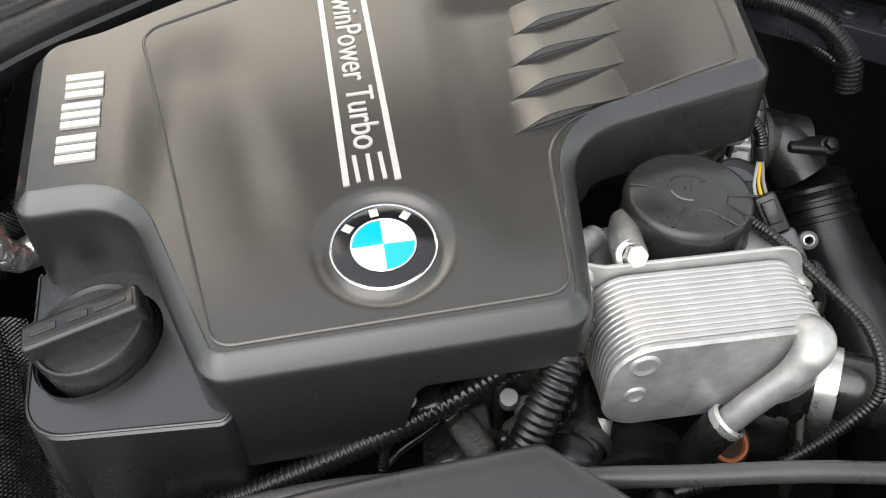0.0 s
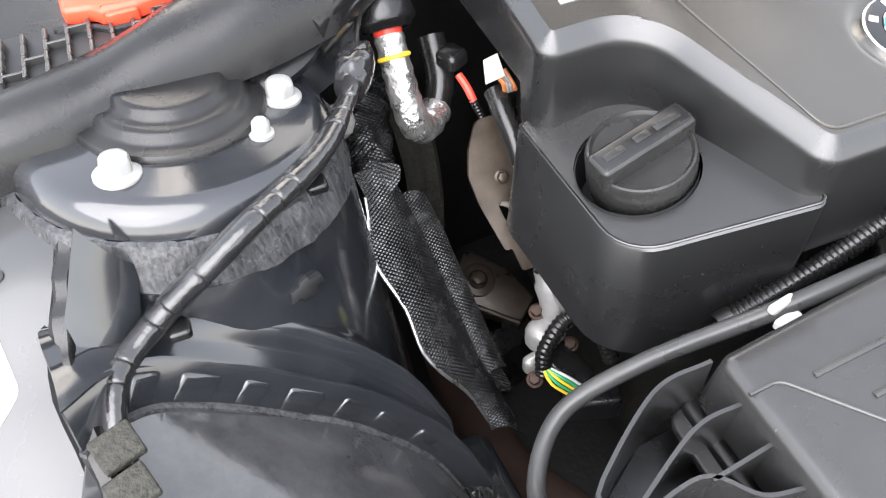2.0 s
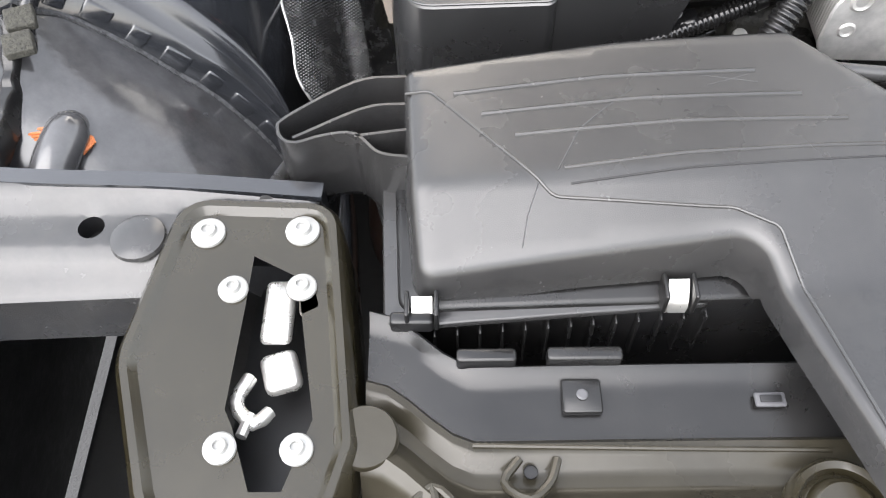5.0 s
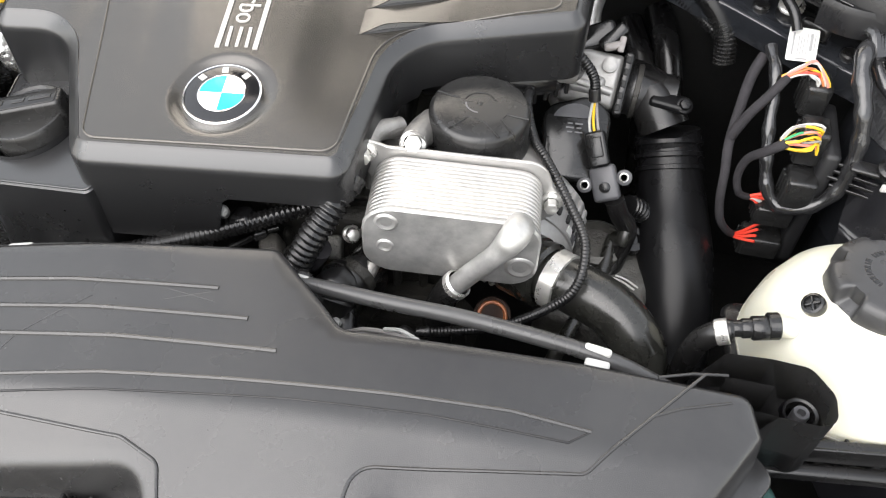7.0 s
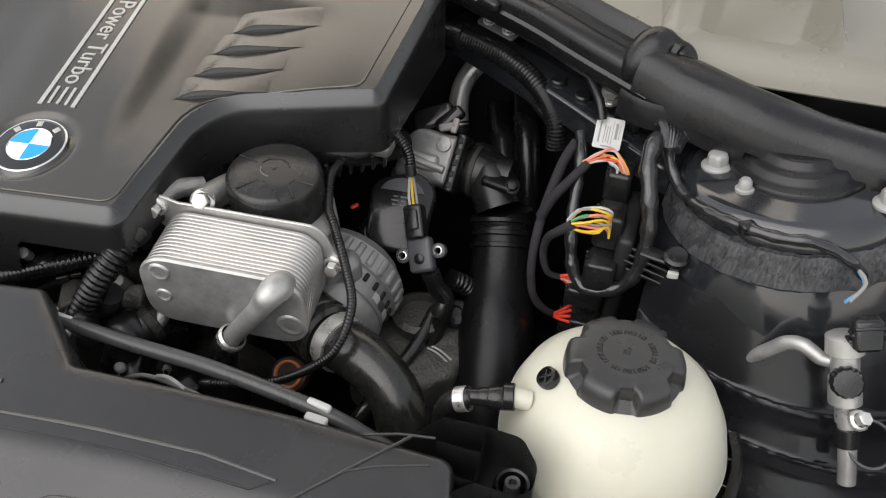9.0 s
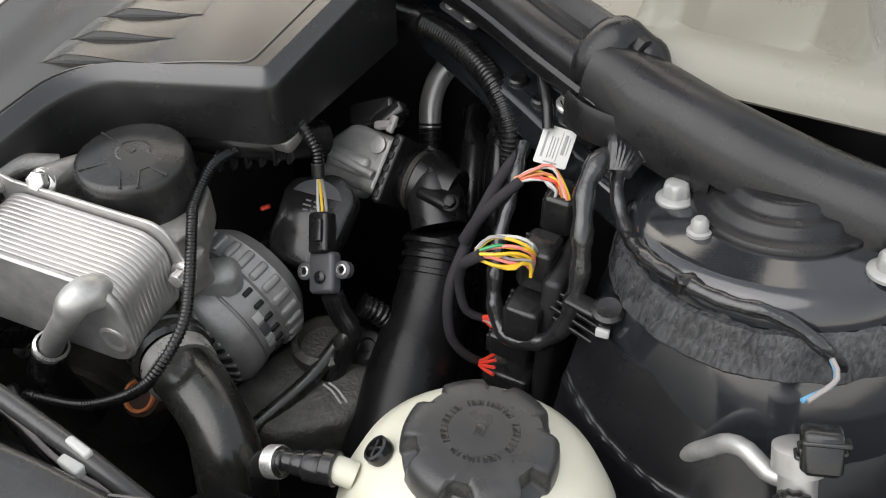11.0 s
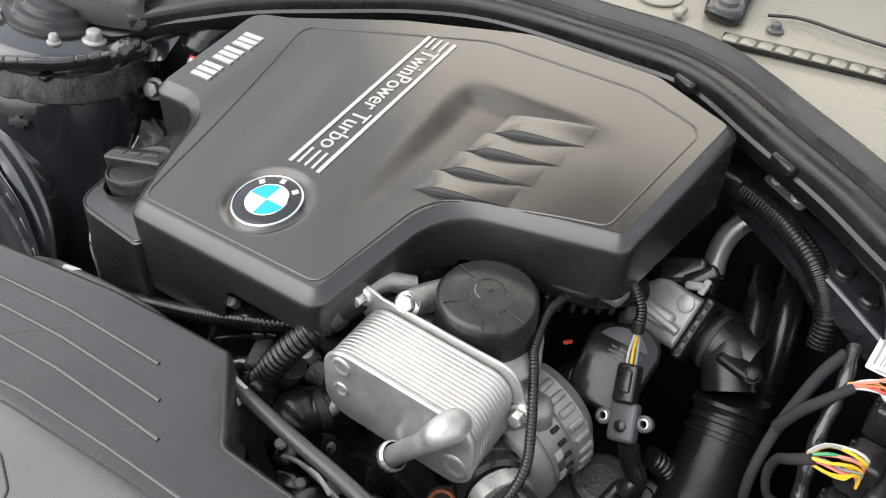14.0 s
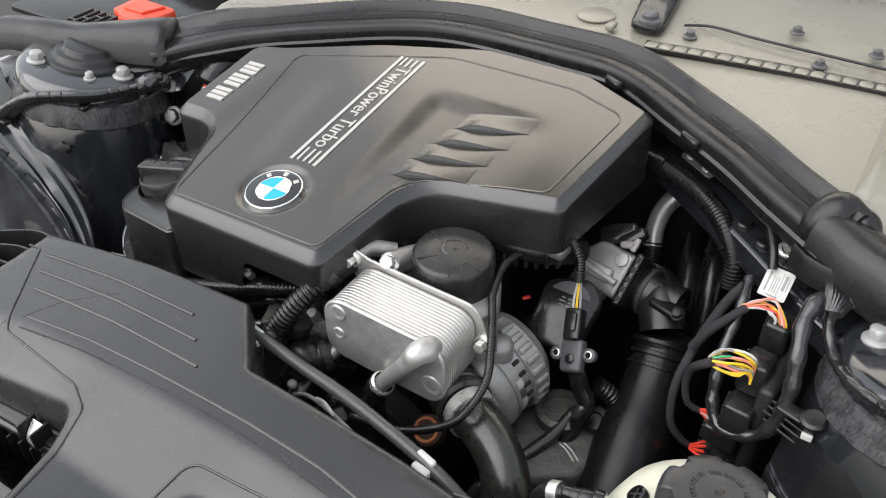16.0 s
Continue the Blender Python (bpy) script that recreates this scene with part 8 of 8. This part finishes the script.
bm = B()
lathe(bm, [(0.0, -0.045), (0.008, -0.045), (0.0085, -0.03), (0.013, -0.028), (0.013, -0.006), (0.011, -0.004), (0.011, 0.014), (0.015, 0.016), (0.015, 0.030), (0.012, 0.032), (0, 0.032)], VM, 28)
part("body", bm, ALU, valve)
bm = B()
lathe(bm, [(0.0, -0.002), (0.0125, -0.002), (0.013, 0.0), (0.013, 0.008), (0.011, 0.011), (0.0, 0.012)], aim((0.607, 0.571, 0.800), (-0.15, -0.75, 0.6)), 60, lambda a, r, h: r * (1 - 0.05 * (math.cos(a * 14) > 0)))
part("service_cap", bm, GLOSS, valve, "black knurled service cap")
bm = B()
box(bm, (0, 0, 0.046), (0.022, 0.018, 0.026), 0.003, VM)
for k in range(3):
    box(bm, (0, 0, 0.040 + 0.007 * k), (0.025, 0.012, 0.003), 0.001, VM)
plugv = part("plug", bm, GLOSS, valve, "black sensor plug")
for k, mt in enumerate((BLUE, GREYWIRE)):
    bm = B()
    tube(bm, [VM @ V(0.003 * k, 0, 0.058), (0.612, 0.628, 0.852 + 0.003 * k), (0.606, 0.645, 0.855), (0.600, 0.655, 0.842)], 0.0016, 8)
    part("wire", bm, mt, plugv)
bm = B()
tube(bm, [(0.617, 0.563, 0.768), (0.624, 0.550, 0.745), (0.631, 0.534, 0.715)], 0.0075, 14)
part("tailpipe", bm, ALU_FACE, valve)
bm = B()
lathe(bm, [(0.008, -0.008), (0.0105, -0.008), (0.0105, 0.008), (0.008, 0.008)], aim((0.622, 0.554, 0.752), (-0.22, 0.46, 0.85)), 20)
part("collar", bm, GLOSS, valve)
bm = B()
lathe(bm, [(0.0185, -0.0015), (0.0205, -0.0015), (0.0205, 0.0015), (0.0185, 0.0015), (0.0185, -0.0015)], aim((0.641, 0.552, 0.748), (0.1, -0.5, 0.85)), 30)
part("clip_ring", bm, GREY, valve, "grey holding clip")
bm = B()
hexhead(bm, (0.622, 0.553, 0.775), (0.2, -0.4, 0.9), 0.006, 0.012)
part("screw", bm, ZINC, valve)

# ---- lead that loops round the cooler, and grime below ----
loom("corrugated_conduit", "thin corrugated lead looping below the oil cooler", [(0.150, 0.735, 0.825), (0.1482, 0.6961, 0.8320), (0.1560, 0.6584, 0.8280), (0.1676, 0.6362, 0.8260), (0.1899, 0.5948, 0.8150), (0.2030, 0.5626, 0.8060), (0.1987, 0.5321, 0.7900), (0.1788, 0.5229, 0.7680), (0.1342, 0.5156, 0.7420), (0.0711, 0.5185, 0.7200)], 0.0044, 0.003)
pump = thing("water_pump", "grimy cast coolant pump below the oil cooler", "pump", (0.07, 0.60, 0.60))
PW = V(0.0041, 0.5920, 0.6458)
bm = B()
slab(bm, rounded([(-0.035, -0.025, 0.01), (0.03, -0.032, 0.012), (0.042, 0.02, 0.012), (-0.03, 0.03, 0.012)], 5), -0.04, 0.0, 0.005, aim(PW, (-0.15, -0.7, 0.7)))
lathe(bm, [(0.028, -0.03), (0.028, 0.006), (0.022, 0.010), (0.012, 0.010), (0.010, 0.006), (0.0, 0.006)], aim(PW + V(0.045, 0.0, -0.012), (0.1, -0.8, 0.55)), 28)
part("body", bm, DIRTY, pump)
for dx, dz in ((-0.024, 0.012), (0.018, 0.016), (-0.016, -0.016)):
    bm = B()
    hexhead(bm, PW + V(dx, -0.004, dz), (-0.15, -0.7, 0.7), 0.0058, 0.008)
    part("bolt", bm, ZINC, pump)
bm = B()
lathe(bm, [(0.0, 0.004), (0.012, 0.004), (0.017, 0.002), (0.018, -0.01)], aim((0.1331, 0.5650, 0.6895), (0, -0.6, 0.8)), 24)
part("core_plug", bm, RUST, pump, "rusty round plug")
bm = B()
lathe(bm, [(0.0105, 0.004), (0.0115, 0.0065), (0.0135, 0.0065), (0.0145, 0.004)], aim((0.1331, 0.5650, 0.6895), (0, -0.6, 0.8)), 24)
part("seal_ring", bm, ORANGE, pump, "orange rubber ring")
arm = thing("engine_bracket", "dirty cast bracket below the pressure sensor", "bracket", (0.24, 0.66, 0.60))
bm = B()
slab(bm, rounded([(0.17, 0.60, 0.02), (0.235, 0.585, 0.02), (0.285, 0.62, 0.02), (0.300, 0.70, 0.02), (0.25, 0.73, 0.02), (0.20, 0.70, 0.02)], 5), 0.60, 0.655, 0.008)
lathe(bm, [(0.030, 0.64), (0.030, 0.668), (0.024, 0.672), (0.022, 0.662), (0.0, 0.662)], Matrix.Translation((0.235, 0.685, 0)), 28)
part("casting", bm, DIRTY, arm)
bm = B()
lathe(bm, [(0.016, -0.002), (0.017, 0.003), (0.014, 0.006), (0.008, 0.006), (0.007, 0.002), (0.0, 0.002)], aim((0.272, 0.695, 0.662), (0, -0.3, 1)), 24)
part("bush", bm, RUBBER, arm)
sensor_hose = thing("vacuum_hose", "glossy black hose below the pressure sensor", "hose", (0.245, 0.64, 0.67))
bm = B()
tube(bm, [(0.262, 0.688, 0.695), (0.258, 0.675, 0.684), (0.2506, 0.6850, 0.6720), (0.2375, 0.6406, 0.6600), (0.205, 0.575, 0.645), (0.19, 0.55, 0.62)], 0.0075, 14)
part("hose", bm, HOSE, sensor_hose)
strands = thing("loose_wires", "two bare white wire ends on the bracket", "wires", (0.25, 0.64, 0.665))
for k in range(2):
    bm = B()
    tube(bm, [(0.2509, 0.6480, 0.6570), (0.2608, 0.6443, 0.6570), (0.2737, 0.6361, 0.6550)], 0.0011, 6)
    bmesh.ops.translate(bm, verts=bm.verts, vec=(0.004 * k, 0.003 * k, 0))
    part("wire", bm, WHITE, strands)

# ---- looms, castings and hoses between the air box and the cover ----
joint = thing("taped_loom", "black loom with a grey taped joint under the cover", "wiring loom", (-0.0232, 0.5550, 0.7659), "wiring looms")
bm = B()
tube(bm, [(-0.0184, 0.5520, 0.7850), (-0.0256, 0.5520, 0.7715), (-0.0329, 0.5530, 0.7633)], 0.0125, 14)
part("tape_joint", bm, TAPE, joint, "grey taped joint")
bm = B()
tube(bm, [(-0.0293, 0.5540, 0.7630), (-0.0455, 0.5560, 0.7535), (-0.0635, 0.5560, 0.7485), (-0.0800, 0.5500, 0.7474), (-0.0950, 0.5400, 0.7412)], 0.0088, 14)
part("branch", bm, FOLDTAPE, joint)
bm = B()
tube(bm, [(-0.0226, 0.5500, 0.7626), (-0.0312, 0.5500, 0.7427), (-0.0530, 0.5480, 0.7425), (-0.0752, 0.5450, 0.7444)], 0.0045, 10, pitch=0.0035)
part("branch", bm, RUBBER, joint)
bm = B()
tube(bm, [(-0.0508, 0.5505, 0.7718), (-0.0441, 0.5500, 0.7673), (-0.0370, 0.5490, 0.7712)], 0.0060, 10, pitch=0.004)
part("sleeve", bm, RUBBER, joint)
bellow = thing("bellows_hose", "large black ribbed bellows hose below the cover", "hose", (-0.0038, 0.5400, 0.7611))
bm = B()
tube(bm, [(0.0174, 0.5750, 0.7200), (0.0070, 0.5550, 0.7401), (-0.0015, 0.5380, 0.7522), (-0.0051, 0.5250, 0.7450)], 0.020, 24, pitch=0.0055, depth=0.06)
part("hose", bm, RUBBER, bellow, angle=70)
bm = B()
lathe(bm, [(0.0205, -0.004), (0.0215, -0.003), (0.0215, 0.003), (0.0205, 0.004)], aim((0.0106, 0.5620, 0.7332), (0.1, -0.6, -0.6)), 28)
part("clamp", bm, GRIME, bellow)
casting = thing("front_casting", "grey cast bosses and plates at the engine front", "casting", (-0.0296, 0.6000, 0.7050))
bm = B()
slab(bm, rounded([(-0.0105, -0.0181, 0.004), (0.0105, -0.0142, 0.003), (0.0088, 0.0155, 0.004), (-0.0094, 0.0129, 0.006)], 4), -0.012, 0.0, 0.002, aim((-0.0518, 0.5850, 0.7325), (-0.1, -0.6, 0.75)))
part("boss", bm, DIRTY, casting)
bm = B()
slab(bm, rounded([(-0.0134, -0.0322, 0.004), (0.0134, -0.0253, 0.003), (0.0113, 0.0276, 0.004), (-0.0121, 0.0230, 0.006)], 4), -0.012, 0.0, 0.002, aim((-0.0794, 0.5900, 0.7225), (-0.1, -0.6, 0.75)))
part("boss", bm, GRIME, casting)
bm = B()
slab(bm, rounded([(-0.0112, -0.0138, 0.004), (0.0112, -0.0108, 0.003), (0.0094, 0.0118, 0.004), (-0.0101, 0.0098, 0.006)], 4), -0.012, 0.0, 0.002, aim((-0.0167, 0.5780, 0.7537), (-0.1, -0.6, 0.75)))
part("boss", bm, DIRTY, casting)
bm = B()
slab(bm, rounded([(-0.0105, -0.0208, 0.004), (0.0105, -0.0164, 0.003), (0.0088, 0.0179, 0.004), (-0.0094, 0.0149, 0.006)], 4), -0.012, 0.0, 0.002, aim((-0.0236, 0.6000, 0.7059), (-0.1, -0.6, 0.75)))
part("boss", bm, BROWN, casting)
bm = B()
slab(bm, rounded([(-0.0104, -0.0176, 0.004), (0.0104, -0.0139, 0.003), (0.0087, 0.0151, 0.004), (-0.0093, 0.0126, 0.006)], 4), -0.012, 0.0, 0.002, aim((-0.0132, 0.5600, 0.7129), (-0.1, -0.6, 0.75)))
part("boss", bm, DIRTY, casting)
bm = B()
slab(bm, rounded([(-0.0069, -0.0114, 0.004), (0.0069, -0.0090, 0.003), (0.0058, 0.0098, 0.004), (-0.0062, 0.0082, 0.006)], 4), -0.012, 0.0, 0.002, aim((0.0141, 0.6000, 0.7602), (-0.1, -0.6, 0.75)))
part("boss", bm, ALU, casting)
bm = B()
lathe(bm, [(0.0068, -0.012), (0.0068, 0.004), (0.006, 0.006), (0.0, 0.006)], aim((-0.0302, 0.5850, 0.7609), (-0.1, -0.4, 0.85)), 18)
part("cap", bm, WHITEBOLT, casting, "white round cap")
bm = B()
hexhead(bm, (0.0014, 0.5900, 0.7600), (0.3, -0.6, 0.6), 0.006, 0.014, 1.4)
part("bolt", bm, ZINC, casting)
for k in range(5):
    bm = B()
    tube(bm, [V(0.0444, 0.6000, 0.7362) + V(0.003 * k, 0, 0), V(0.0439, 0.5900, 0.7335) + V(0.0035 * k, 0, 0.002), V(0.0512, 0.5850, 0.7190) + V(0.004 * k, 0, 0)], 0.0018, 8)
    part("fin", bm, BROWN, casting, "brown stained fin")
sensor_lead = thing("sensor_lead", "thin black lead with a moulded plug", "cable", (-0.0894, 0.5650, 0.7658))
bm = B()
tube(bm, [(-0.0588, 0.5750, 0.7778), (-0.0726, 0.5700, 0.7757), (-0.0914, 0.5650, 0.7646), (-0.1076, 0.5600, 0.7580), (-0.1196, 0.5500, 0.7567)], 0.0032, 10)
part("lead", bm, RUBBER, sensor_lead)
bm = B()
tube(bm, [(-0.1111, 0.5580, 0.7811), (-0.1171, 0.5550, 0.7700), (-0.1200, 0.5500, 0.7569)], 0.0038, 10, pitch=0.003)
part("sleeve", bm, RUBBER, sensor_lead)
bm = B()
box(bm, (-0.0739, 0.5680, 0.7767), (0.013, 0.011, 0.010), 0.002, Matrix.Rotation(0.6, 4, "Z"))
part("plug", bm, GLOSS, sensor_lead)
